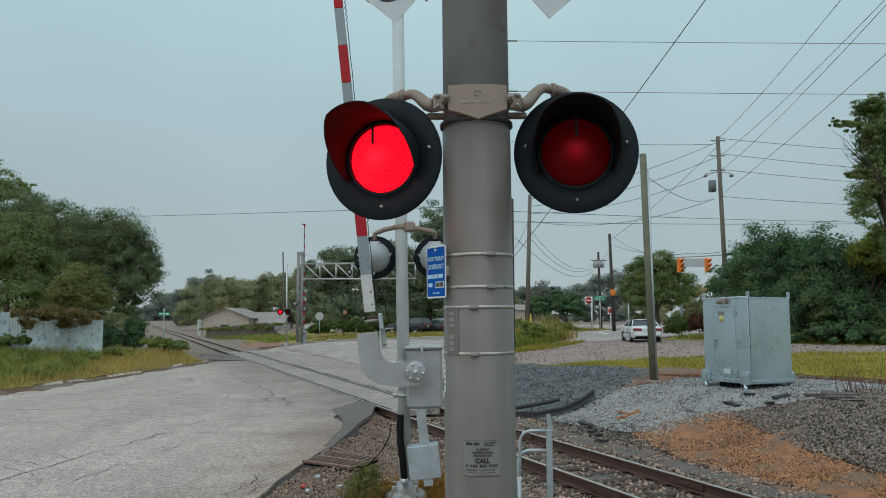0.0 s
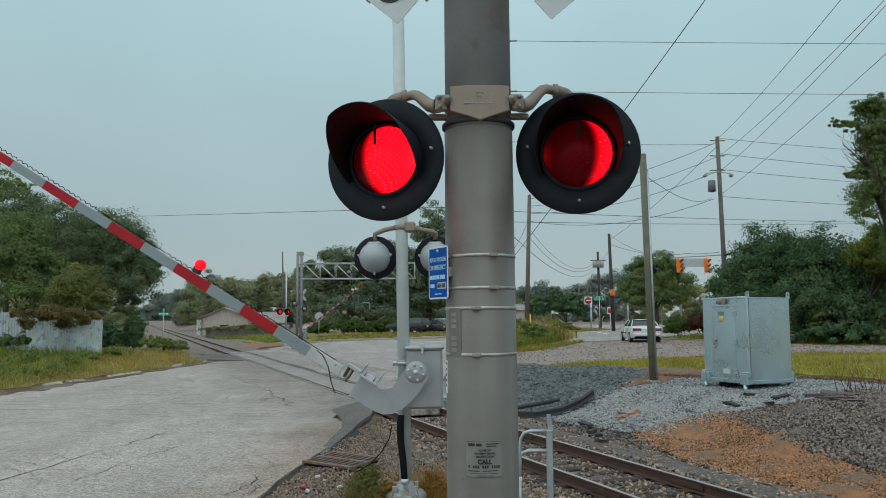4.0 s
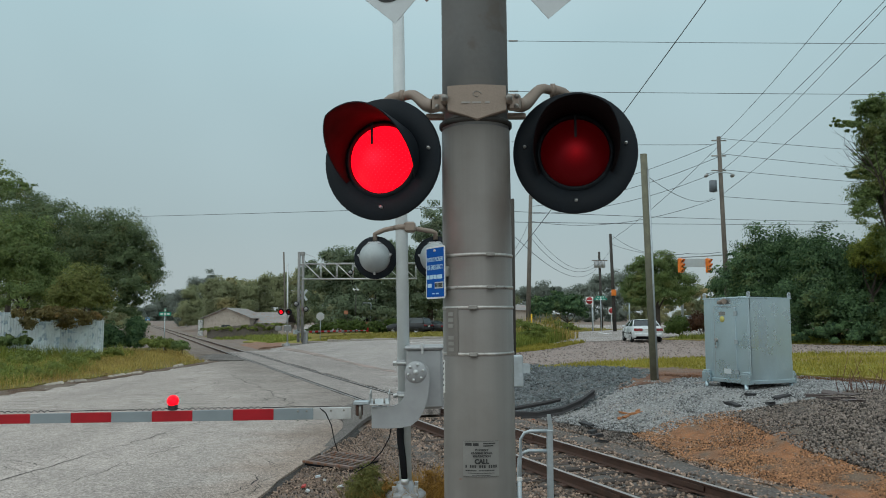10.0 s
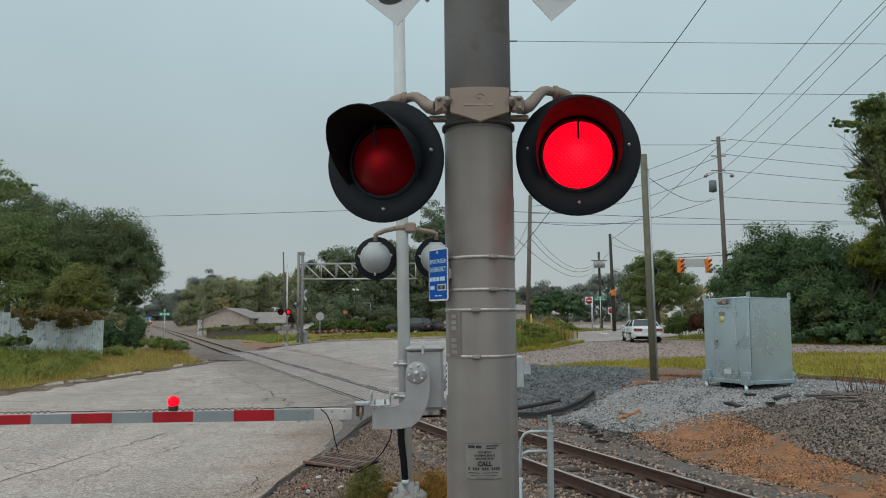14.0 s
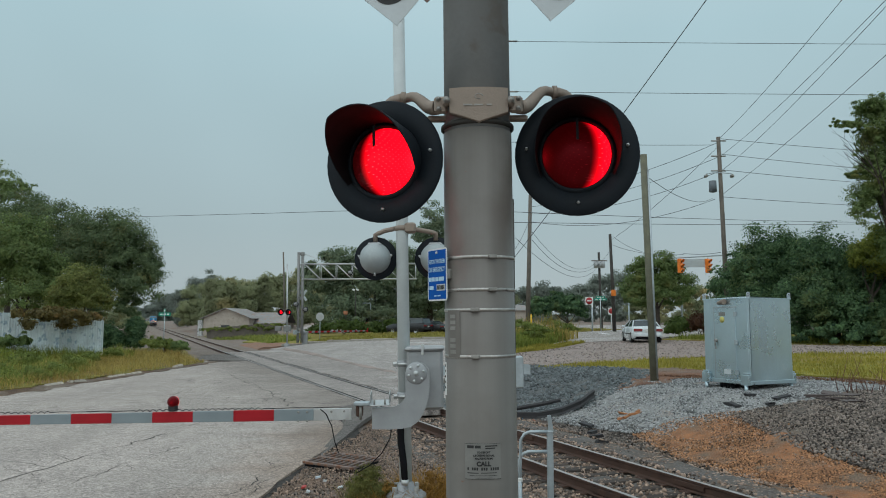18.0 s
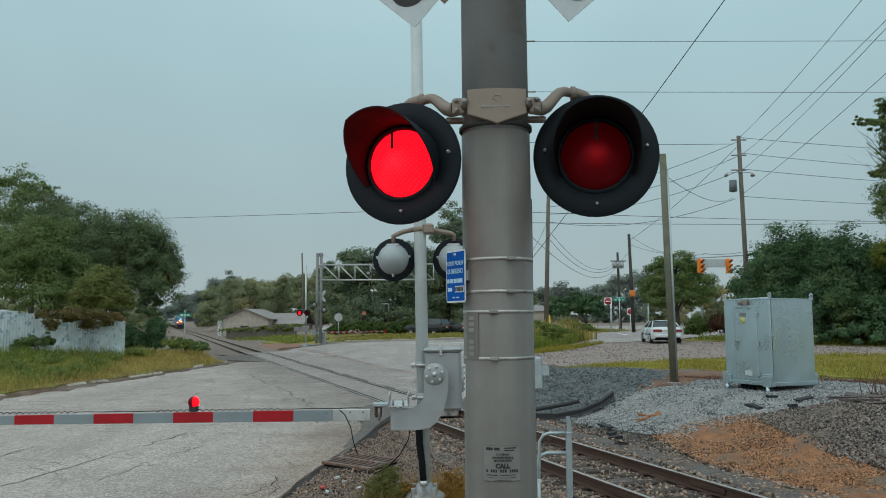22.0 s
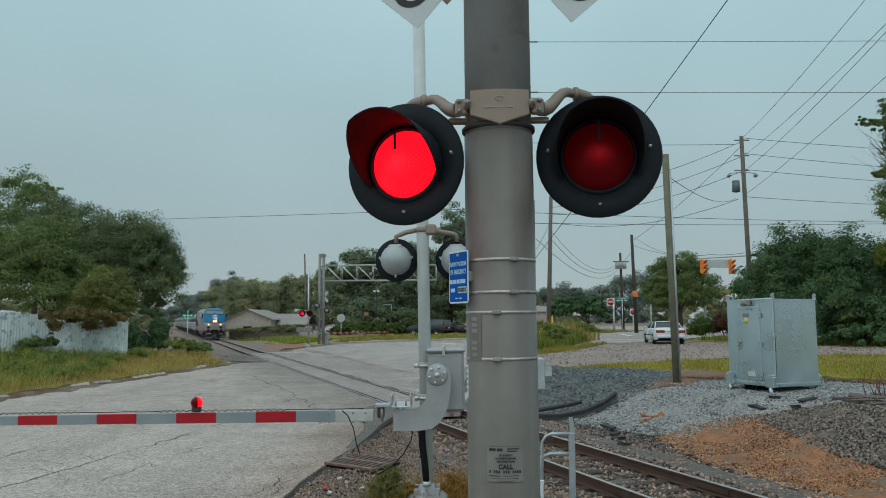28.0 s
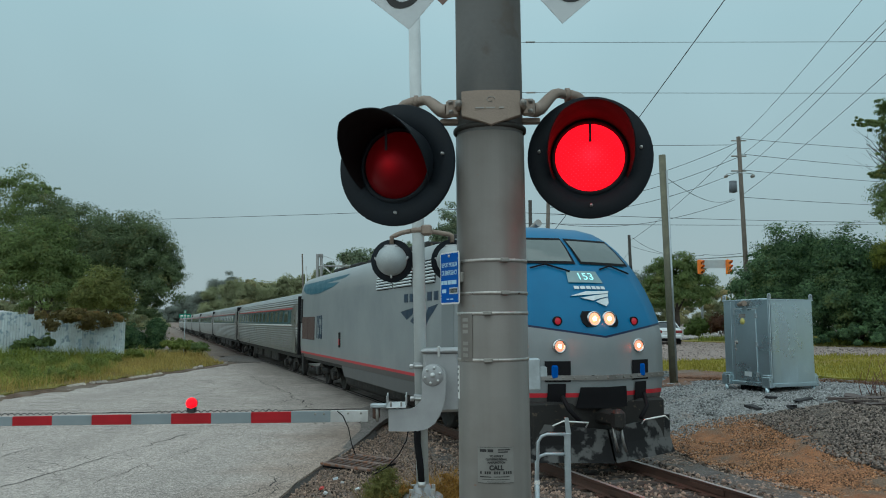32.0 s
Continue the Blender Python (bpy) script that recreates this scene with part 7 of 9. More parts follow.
plant(146, 1165, 73, ((1165, 475, 42, 32, 0), (1140, 500, 36, 36, 0), (1195, 505, 38, 40, 0), (1170, 525, 50, 28, 0), (1120, 525, 26, 26, 0)), 24000, 0.25, LEAF_MID, "round green tree with bare trunks by the street", 2.4, 0.24)
plant(147, 1005, 66, ((960, 545, 20, 22, 0), (985, 538, 18, 22, 0), (1012, 542, 18, 24, 0), (1030, 552, 10, 16, 0)), 9000, 0.30, LEAF_DARK, "clump of dark young trees beyond the weeds", 1.2, 0.10)
plant(148, 640, 96, ((600, 470, 42, 40, 0), (650, 500, 50, 55, 1), (580, 520, 45, 55, 2), (690, 480, 45, 60, 2), (630, 555, 75, 36, -1), (555, 500, 26, 40, 2)), 34000, 0.40, LEAF_DEEP_HAZED, "tall dark tree beyond the street", 4.0, 0.4)
plant(149, 760, 98, ((765, 430, 34, 70, 0), (740, 510, 48, 60, 0), (800, 470, 50, 90, 0), (780, 550, 70, 40, 0), (700, 550, 50, 35, 0)), 30000, 0.40, LEAF_DEEP_HAZED, "tall dark pine-like tree beyond the street", 5.0, 0.4)


def shrub(u, v, dist, spec, cnt, size, mt, label, seed, clump=0.4, name="shrub"):
    p = sight(u, v, dist)
    foot = Vector((p.x, dist, ground_z(p.x, dist)))
    ob = thing(name, label, "shrub", Matrix.Translation(foot), "shrubs")
    rs = np.random.RandomState(seed)
    for k in range(4):
        st = Shape().tube([(rs.uniform(-0.2, 0.2), rs.uniform(-0.2, 0.2), -0.1), (rs.uniform(-0.35, 0.35), rs.uniform(-0.3, 0.3), 0.8 if name == "shrub" else 0.2)], [0.03, 0.015] if name == "shrub" else [0.006, 0.003], 6)
        part("stem", st, M_BARK, ob)
    part("foliage", np_mesh("foliage", *leaf_cloud(lobes_at(foot, spec, dist), cnt, size, seed, clump, 0.25), mt), None, ob)


shrub(240, 617, 50.6, ((241, 572, 15, 14, 0), (240, 586, 16, 18, 0), (238, 604, 15, 18, 0)), 9000, 0.14, LEAF_DARK, "dark clipped evergreen shrub behind the verge", 201)
shrub(195, 610, 50.0, ((195, 594, 17, 24, 0), (205, 604, 16, 18, 0), (184, 606, 14, 14, 0), (215, 600, 12, 14, 1)), 6000, 0.16, LEAF_DARK, "low dark bush at the fence's end", 202)
shrub(290, 620, 50, ((285, 608, 18, 11, 0), (312, 612, 16, 10, 0), (262, 606, 12, 10, 0)), 6000, 0.15, LEAF_WEED, "bright green bush beside the track", 203)
shrub(318, 624, 49, ((318, 614, 14, 10, 0),), 2500, 0.15, LEAF_MID, "green bush beside the track", 204)
for k, (u, v, d, w, h) in enumerate(((925, 575, 47, 20, 12), (955, 582, 45, 18, 10), (980, 572, 52, 20, 10), (1005, 578, 50, 16, 8), (940, 590, 43, 18, 8), (14, 668, 28, 30, 16), (60, 660, 29, 26, 15), (100, 652, 31, 22, 14), (40, 636, 33, 28, 18), (128, 640, 34, 20, 14), (-20, 650, 30, 30, 20), (160, 630, 38, 14, 10), (200, 622, 42, 14, 8))):
    shrub(u, v + 4, d, ((u, v, w, h * 0.7, 0), (u + w * 0.7, v + 4, w * 0.7, h * 0.5, 0.3), (u - w * 0.3, v - h * 0.5, w * 0.4, h * 0.5, 0.2)), 1500, 0.10, LEAF_WEED, "straggly green weeds in the rough grass", 230 + k, 0.6, "weed_clump")
shrub(1240, 585, 56, ((1240, 572, 16, 20, 0), (1258, 580, 12, 16, 0)), 4200, 0.2, LEAF_RUST, "reddish brown bush behind the steel cabinet", 205)
shrub(1205, 590, 58, ((1205, 578, 22, 16, 0), (1190, 584, 14, 10, 0)), 4200, 0.2, LEAF_FRESH, "yellow-green bush behind the parked car", 206)
shrub(30, 608, 38.6, ((15, 606, 26, 12, 0), (45, 600, 8, 16, 0), (0, 612, 20, 14, 0)), 2600, 0.16, LEAF_MID, "straggly shrub before the sheet fence", 207)
shrub(610, 590, 84, ((610, 578, 40, 12, 0), (660, 582, 30, 12, 0), (700, 575, 20, 12, 0), (560, 584, 20, 10, 0)), 6500, 0.3, LEAF_FRESH, "bright overgrown bushes beyond the street", 208)
shrub(650, 862, 8.75, ((650, 842, 24, 20, 0), (640, 862, 26, 18, 0), (668, 866, 24, 16, -0.1)), 5200, 0.026, LEAF_GATE, "small green weed clump at the gate's foot", 209, 0.35, "weed_clump")
shrub(770, 858, 8.9, ((762, 846, 12, 26, 0), (780, 858, 12, 26, 0.1), (745, 868, 10, 12, 0)), 1100, 0.03, LEAF_DRY, "dry orange-brown weeds beside the gate mast", 210, 0.5, "weed_clump")
shrub(690, 868, 8.6, ((688, 864, 14, 12, 0), (703, 858, 9, 14, 0.2)), 500, 0.028, LEAF_DRY, "dry brown weeds at the gate's foot", 211, 0.5, "weed_clump")


def blades(place, count, h, w, seed, lean=0.35):
    """Grass: one narrow bent blade after another."""
    rs = np.random.RandomState(seed)
    vs = []
    for _ in range(count):
        p = place(rs)
        if p is None:
            continue
        hh = rs.uniform(*h) * (0.6 + 0.8 * max(0, 0.5 + noise.noise(Vector((p[0] * 0.5, p[1] * 0.5, 3)))))
        a = rs.uniform(0, 6.28)
        dx, dy = math.cos(a), math.sin(a)
        l1, l2 = rs.uniform(0, lean) * hh, rs.uniform(0, lean) * hh
        b = np.array(p)
        side = np.array((-dy, dx, 0)) * w * 0.5
        t1 = b + np.array((dx * l1 * 0.4, dy * l1 * 0.4, hh * 0.55))
        t2 = b + np.array((dx * (l1 + l2), dy * (l1 + l2), hh))
        vs.append((b - side, b + side, t1 + side * 0.8, t1 - side * 0.8))
        vs.append((t1 - side * 0.8, t1 + side * 0.8, t2 + side * 0.15, t2 - side * 0.15))
    v = np.array(vs).reshape(-1, 3)
    return v, np.arange(len(v)).reshape(-1, 4)


VERGE_FRONT = [(-14.5, 17), (-14.5, 25), (-14.2, 30), (-14.1, 35), (-13.8, 40), (-13.8, 43.5), (-15.0, 45.2), (-19, 52), (-22, 50), (-21, 44), (-24.0, 38), (-27, 30), (-27, 17)]
stuff("dry_grass", np_mesh("dry_grass", *blades(scatter_in(VERGE_FRONT, 0.03), 24000, (0.08, 0.42), 0.020, 31, 0.8), GRASS_DRY), "dry yellow grass on the bank behind the kerb", "grass")
FENCE_FOOT = [(-18.2, 44.5), (-19.5, 44.6), (-22.5, 39.6), (-25.5, 33.5), (-27, 30), (-24.0, 30), (-21.5, 36.5)]
stuff("tall_grass", np_mesh("tall_grass", *blades(scatter_in(FENCE_FOOT, 0.03), 6500, (0.2, 0.75), 0.026, 32, 0.6), GRASS_GREEN), "tall green grass at the foot of the fence", "grass")
GREEN_END = [(-15.2, 22), (-14.9, 30), (-16.2, 35), (-18.6, 38.5), (-21.4, 41.5), (-24.5, 36.5), (-27, 30), (-27, 22)]
stuff("green_weeds", np_mesh("green_weeds", *blades(scatter_in(GREEN_END, 0.02), 9000, (0.12, 0.70), 0.020, 46, 0.8), GRASS_GREEN), "tall green weeds mixed in the bank's grass", "weeds")
stuff("mown_grass", np_mesh("mown_grass", *blades(scatter_in([p for p in RIGHT_TURF if p[0] < 26] + [(26, 15), (26, 28)][:0], 0.03), 16000, (0.05, 0.16), 0.03, 33), GRASS_MOWN), "short yellow-green grass beside the gravel lane", "grass")
TALL_RIGHT = [(1.4, 43.5), (2.0, 40.0), (4.2, 43.0), (6.8, 47.0), (8.6, 52.0), (10, 58), (4, 58), (2.2, 50)]
stuff("tall_weeds", np_mesh("tall_weeds", *blades(scatter_in(TALL_RIGHT, 0.03), 8000, (0.25, 0.9), 0.04, 34), GRASS_GREEN), "tall green weeds between lane and street", "grass")
stuff("reed_plumes", np_mesh("reed_plumes", *blades(scatter_in([(2.6, 50), (8.2, 50), (10.5, 57), (5, 58)], 0.03), 800, (0.9, 1.6), 0.05, 35), GRASS_DRY), "dry seed heads above the weeds", "grass")
stuff("short_grass", np_mesh("short_grass", *blades(scatter_in([(1.8, 40), (3.2, 38.8), (6.6, 43.0), (9.2, 47.8), (7.6, 47.2), (4, 44.6)], 0.03), 5000, (0.06, 0.2), 0.035, 36), GRASS_MOWN), "short bright grass edging the lane", "grass")
stuff("bank_grass", np_mesh("bank_grass", *blades(scatter_in([(18, 47.5), (19.6, 42.8), (24, 38.0), (34, 33.0), (38, 40), (27, 47), (21, 56), (16, 53)], 0.03), 9000, (0.12, 0.4), 0.04, 37), GRASS_GREEN), "green grass before the dark trees", "grass")
stuff("far_verge_grass", np_mesh("far_verge_grass", *blades(scatter_in([(-13, 68.6), (-4, 66), (5, 67), (12.4, 79.6), (22, 100), (14, 104), (2, 88), (-12, 80)], 0.06), 12000, (0.07, 0.28), 0.09, 38, 0.7), leafy("verge_grass", (0.15, 0.15, 0.035), (0.46, 0.40, 0.11), 0.8, (0.34, 0.23, 0.08), 0.5)), "rough grass beyond the far kerb", "grass")
stuff("track_weeds", np_mesh("track_weeds", *blades(scatter_in([(-25, 96), (-23, 92), (-30, 106), (-40, 125), (-50, 140), (-42, 118)], 0.0), 2500, (0.08, 0.4), 0.10, 39), GRASS_GREEN), "weeds beside the far track", "grass")

stuff("dry_weeds", np_mesh("dry_weeds", *blades(scatter_in([(-0.36, 8.55), (0.08, 8.5), (0.16, 9.6), (-0.3, 9.6)], -0.02), 2000, (0.16, 0.58), 0.016, 43, 1.0), LEAF_DRY), "dry orange-brown weeds standing round the gate mast", "weeds")
stuff("dry_weeds", np_mesh("dry_weeds", *blades(scatter_in([(-0.78, 8.4), (-0.5, 8.35), (-0.5, 8.9), (-0.72, 9.0)], -0.02), 700, (0.12, 0.42), 0.014, 44, 1.0), LEAF_DRY), "dry brown weeds at the gate's foot", "weeds")
stuff("green_weeds", np_mesh("green_weeds", *blades(scatter_in([(-1.12, 8.5), (-0.66, 8.4), (-0.62, 9.0), (-1.05, 9.1)], -0.02), 700, (0.12, 0.42), 0.014, 45, 0.6), LEAF_GATE), "green leafy weeds beside the drain grate", "weeds")


def far_wood(name, u0, u1, tops, dist, cnt, size, mt, label, seed, base=578):
    rs = np.random.RandomState(seed)
    lobes = []
    n = int((u1 - u0) / 16) + 1
    for k in range(n):
        u = u0 + (u1 - u0) * k / max(1, n - 1) + rs.uniform(-6, 6)
        v = float(np.interp(u, [t[0] for t in tops], [t[1] for t in tops])) + rs.uniform(-5, 8)
        dd = dist + rs.uniform(-0.08, 0.1) * dist
        k1 = dd / 1310
        h = (base - v)
        for part_ in range(3):
            vv = v + h * (0.22 + 0.3 * part_)
            p = sight(u + rs.uniform(-8, 8), vv, dd)
            lobes.append((tuple(p), (rs.uniform(8, 20) * k1, 14 * k1, h * rs.uniform(0.16, 0.30) * k1)))
    stuff(name, np_mesh(name, *leaf_cloud(lobes, int(cnt * 3.4), size * 0.56, seed, 0.6, 0.3, 90), mt), label, "woods")


# distant woods: their haze is painted into the leaf colours
far_wood("far_woods", 326, 440, ((326, 545), (338, 515), (352, 497), (380, 492), (410, 498), (440, 500)), 190, 19000, 0.8, LEAF_HAZED, "olive woods along the far track, paled for haze", 51)
far_wood("far_woods", 400, 560, ((400, 497), (440, 494), (470, 486), (500, 490), (530, 478), (560, 470)), 170, 22000, 0.9, LEAF_HAZED, "autumn-tinted woods beyond the sheds", 52)
far_wood("far_woods", 318, 420, ((318, 520), (345, 492), (365, 484), (400, 490), (420, 500)), 300, 13000, 1.2, LEAF_MISTED, "distant woods paled for mist", 53)
far_wood("far_woods", 150, 238, ((150, 555), (238, 545)), 230, 8000, 1.3, LEAF_HAZED, "trees beside the far track, paled for mist", 54)
far_wood("far_woods", 225, 320, ((225, 540), (262, 530), (290, 522), (320, 510)), 1250, 11000, 6.0, LEAF_MISTED, "trees where the track ends, paled for mist", 60)
far_wood("far_woods", 900, 1150, ((900, 512), (960, 500), (1020, 502), (1060, 490), (1110, 470), (1150, 480)), 270, 17000, 1.4, LEAF_MISTED, "wooded hill behind the junction, paled for mist", 55)
far_wood("far_woods", 1120, 1320, ((1120, 500), (1180, 500), (1250, 500), (1320, 480)), 170, 11000, 1.0, LEAF_HAZED, "woods behind the street trees, paled for haze", 56)
far_wood("far_woods", 540, 900, ((540, 485), (640, 470), (760, 460), (900, 515)), 150, 18000, 0.9, LEAF_HAZED, "woods behind the street", 57)
far_wood("far_woods", -300, 200, ((-300, 480), (200, 520)), 130, 14000, 0.9, LEAF_HAZED, "woods behind the fence", 58)
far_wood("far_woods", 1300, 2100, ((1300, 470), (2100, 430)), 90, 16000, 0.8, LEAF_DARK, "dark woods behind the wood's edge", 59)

# ---------- corrugated fence with vines ----------
M_SHEET = plain("painted_sheet_fence", (0.60, 0.66, 0.68), 0.6, 0.0, 0.25, 1.3, 30, 0.1, wear=(0.30, 0.38, 0.44), wear_at=0.53, per_piece=0.22)
fence = thing("sheet_fence", "pale corrugated sheet fence with peeling paint and vines", "fence")
fa0, fa1 = Vector((-31.0, 24.5)), Vector((-20.3, 44.6))
nf = 24
along = (fa1 - fa0) / nf
for k in range(nf):
    a = fa0 + along * k
    sh = Shape()
    z0 = ground_z(a.x, a.y) - 0.05
    cols = []
    topz = z0 + 2.42 + 0.06 * math.sin(k * 1.7)
    nrm = Vector((along.y, -along.x)).normalized()
    for j in range(13):
        p = a + along * (j / 12) * 0.995
        w = 0.018 * (1 if j % 2 else -1)
        cols.append([Vector((p.x + nrm.x * w, p.y + nrm.y * w, z0)), Vector((p.x + nrm.x * w, p.y + nrm.y * w, topz))])
    sh.grid(cols, False)
    o = part("sheet", sh, M_SHEET, fence)
    sol = o.modifiers.new("thickness", "SOLIDIFY")
    sol.thickness = 0.004
    if k % 3 == 0:
        part("fence_post", Shape().tube([(a.x - nrm.x * 0.08, a.y - nrm.y * 0.08, z0 - 0.1), (a.x - nrm.x * 0.08, a.y - nrm.y * 0.08, topz - 0.05)], 0.05, 8), M_POLE, fence)
vl = []
for u, v, w, h in ((72, 556, 30, 10), (52, 574, 12, 16), (125, 557, 34, 11), (118, 572, 16, 14), (165, 560, 18, 10), (95, 552, 40, 10), (30, 556, 12, 8), (150, 568, 10, 10), (85, 562, 14, 10)):
    tt = (u + 190) / 370
    p = fa0.lerp(fa1, min(1, max(0, (u / 180) * 0.42 + 0.58)))
    q_ = sight(u, v, p.y - 0.25)
    k = p.y / 1310
    vl.append((tuple(q_), (w * k, 0.35, h * k)))
tagged(new("vine", np_mesh("vine", *leaf_cloud(vl, 9000, 0.14, 66, 0.6, 0.1), leafy("vine_leaves", (0.09, 0.085, 0.03), (0.24, 0.18, 0.06), brown=(0.30, 0.15, 0.05)))), "olive and brown vines hanging over the sheet fence", "vine")


# ---------- cars ----------
M_CHROME = plain("chrome", (0.6, 0.6, 0.6), 0.15, 1.0, 0.05, 4, 30, 0)
M_TAIL = plain("red_tail_lens", (0.20, 0.012, 0.015), 0.2, 0, 0.15, 6, 40, 0, spec=0.7)
M_RIM = plain("alloy_rim", (0.40, 0.41, 0.42), 0.35, 0.7, 0.1, 8, 40, 0.02)
M_PLATE = plain("pale_plate", (0.55, 0.56, 0.55), 0.5)


def car(at, paint, label, suv=False, name="car"):
    """A car that heads along +y; its tail is at nought."""
    ob = thing(name, label, "car", at, "cars")
    k = 1.18 if suv else 1.0
    rows = []
    # y, half width, sill, belt, top of hood or boot
    for y, hw, z0, zb_, zt in ((0.0, 0.70, 0.42, 0.72, 0.80), (0.06, 0.84, 0.30, 0.86, 0.95), (0.35, 0.91, 0.24, 0.90, 1.00), (1.0, 0.925, 0.20, 0.93, 1.01), (1.6, 0.93, 0.20, 0.94, 1.0), (3.3, 0.93, 0.20, 0.92, 0.98), (4.0, 0.91, 0.22, 0.86, 0.92), (4.7, 0.86, 0.26, 0.76, 0.82), (4.98, 0.76, 0.32, 0.66, 0.72), (5.05, 0.66, 0.40, 0.58, 0.62)):
        h = [(-hw * 0.92, z0), (-hw, z0 + 0.12), (-hw * 1.0, (z0 + zb_) / 2), (-hw * 0.985, zb_), (-hw * 0.86, zt * 0.995), (-hw * 0.4, zt + 0.015), (0, zt + 0.02)]
        h = h + [(-x, z) for x, z in h[-2::-1]]
        rows.append([Vector((x, y, z * k)) for x, z in h])
    body = Shape().grid(rows)
    body.add(rows[0], [tuple(range(len(rows[0])))])
    body.add(rows[-1], [tuple(range(len(rows[-1]) - 1, -1, -1))])
    part("body", body, paint, ob)
    part("underbody", Shape().box((0, 2.5, 0.28 * k), (1.7, 4.5, 0.16)), M_RUBBER, ob)
    # greenhouse: glass skin, then roof and pillars over it
    base = [(0.75 if not suv else 0.15, 0.80), (3.45, 0.80)]
    b0, b1, t0, t1 = (0.62, 3.72, 1.25, 2.75) if not suv else (0.12, 3.6, 0.35, 2.75)
    zb_, zt = 0.98 * k, (1.40 if not suv else 1.72)
    hb, ht = 0.83, 0.66
    g = [Vector((-hb, b0, zb_)), Vector((hb, b0, zb_)), Vector((hb, b1, zb_)), Vector((-hb, b1, zb_)), Vector((-ht, t0, zt - 0.03)), Vector((ht, t0, zt - 0.03)), Vector((ht, t1, zt - 0.03)), Vector((-ht, t1, zt - 0.03))]
    part("glass", Shape().add(g, [(0, 1, 5, 4), (1, 2, 6, 5), (2, 3, 7, 6), (3, 0, 4, 7), (4, 5, 6, 7)]), M_DARKGLASS, ob, "dark tinted windows")
    roof = Shape()
    rr = []
    for y, e in ((t0 - 0.05, 0), (t0 + 0.25, 0.04), ((t0 + t1) / 2, 0.055), (t1 - 0.2, 0.04), (t1 + 0.05, 0)):
        rr.append([Vector((x * ht * 1.02, y, zt - 0.03 + e * (1 - x * x * 0.7))) for x in (-1, -0.6, 0, 0.6, 1)])
    roof.grid(rr)
    rf = part("roof", roof, paint, ob)
    for a, b in ((0, 4), (1, 5), (2, 6), (3, 7)):
        part("pillar", Shape().tube([g[a] * 1.0, g[b]], 0.035, 6), paint, ob)
    for sx in (-1, 1):
        m0 = Vector((sx * hb, (b0 + b1) / 2 + 0.1, zb_))
        part("pillar", Shape().tube([m0, Vector((sx * ht, (t0 + t1) / 2 + 0.1, zt - 0.03))], 0.03, 6), paint, ob)
        part("mirror", Shape().box((sx * 1.0, 3.1, 1.0 * k), (0.2, 0.1, 0.13), None, 0.03), paint, ob)
        tl = part("tail_light", Shape().box((sx * 0.60, 0.02, 0.78 * k), (0.52, 0.10, 0.17), None, 0.02), M_TAIL, ob, "red tail light")
        part("bumper_trim", Shape().box((sx * 0.93, 2.4, 0.55 * k), (0.02, 3.4, 0.05)), M_RUBBER, ob)
        part("headlight", Shape().box((sx * 0.58, 4.98, 0.62 * k), (0.36, 0.1, 0.13), None, 0.02), M_CHROME, ob)
        for y in (1.0, 4.0):
            wh = part("wheel", Shape().lathe([(0.20, -0.1), (0.31, -0.10), (0.33, -0.06), (0.33, 0.06), (0.31, 0.10), (0.20, 0.1)], Matrix.Translation((sx * 0.84, y, 0.33)) @ Matrix.Rotation(radians(90), 4, "Y"), 24), M_TYRE, ob)
            part("rim", Shape().lathe([(0, 0.05), (0.06, 0.06), (0.19, 0.075), (0.205, 0.1)], Matrix.Translation((sx * 0.84, y, 0.33)) @ Matrix.Rotation(radians(90 * sx), 4, "Y"), 18), M_RIM, wh)
    part("number_plate", Shape().box((0, -0.012, 0.70 * k), (0.32, 0.02, 0.15), None, 0.005), M_PLATE, ob, "blank pale plate")
    part("boot_strip", Shape().box((0, -0.005, 0.80 * k), (0.7, 0.03, 0.04)), M_CHROME, ob)
    part("bumper", Shape().box((0, 0.05, 0.48 * k), (1.66, 0.22, 0.2), None, 0.05), paint, ob)
    return ob


WHITE_CAR = plain("white_car_paint", (0.62, 0.66, 0.68), 0.25, 0, 0.06, 2, 30, 0, wear=(0.50, 0.50, 0.48), wear_at=0.66)
BLACK_CAR = plain("black_car_paint", (0.010, 0.011, 0.013), 0.4, 0, 0.1, 2, 30, 0)
GREY_CAR = plain("silver_blue_car_paint", (0.34, 0.38, 0.42), 0.25, 0.4, 0.06, 2, 30, 0)
p = sight(1148, 606, 45.6)
car(Matrix.Translation((p.x, p.y, ground_z(p.x, p.y) + 0.03)) @ Matrix.Rotation(radians(-5), 4, "Z"), WHITE_CAR, "white saloon car parked on the gravel lane", name="parked_car")
for u, d, sv, lab in ((722, 79, True, "black sport utility vehicle parked beyond the street"), (752, 80, False, "black saloon car parked beyond the street")):
    p = sight(u, 590, d)
    car(Matrix.Translation((p.x + 2.2, d, ground_z(p.x, d) + 0.03)) @ Matrix.Rotation(radians(58), 4, "Z"), BLACK_CAR, lab, sv, "parked_car")
ROAD_Y, ROAD_Z = 112.0, 1.75


def cross_road(u, y=ROAD_Y):
    return Matrix.Translation(((u - 784) / 1310 * y, y, ROAD_Z)) @ Matrix.Rotation(radians(-90), 4, "Z")


mover_a = car(cross_road(760), GREY_CAR, "silver car driving along the cross street", name="moving_car")
mover_b = car(cross_road(690), BLACK_CAR, "dark sport utility vehicle driving along the cross street", True, name="moving_car")
mover_c = car(cross_road(620), GREY_CAR, "pale car slowing down on the cross street", name="moving_car")
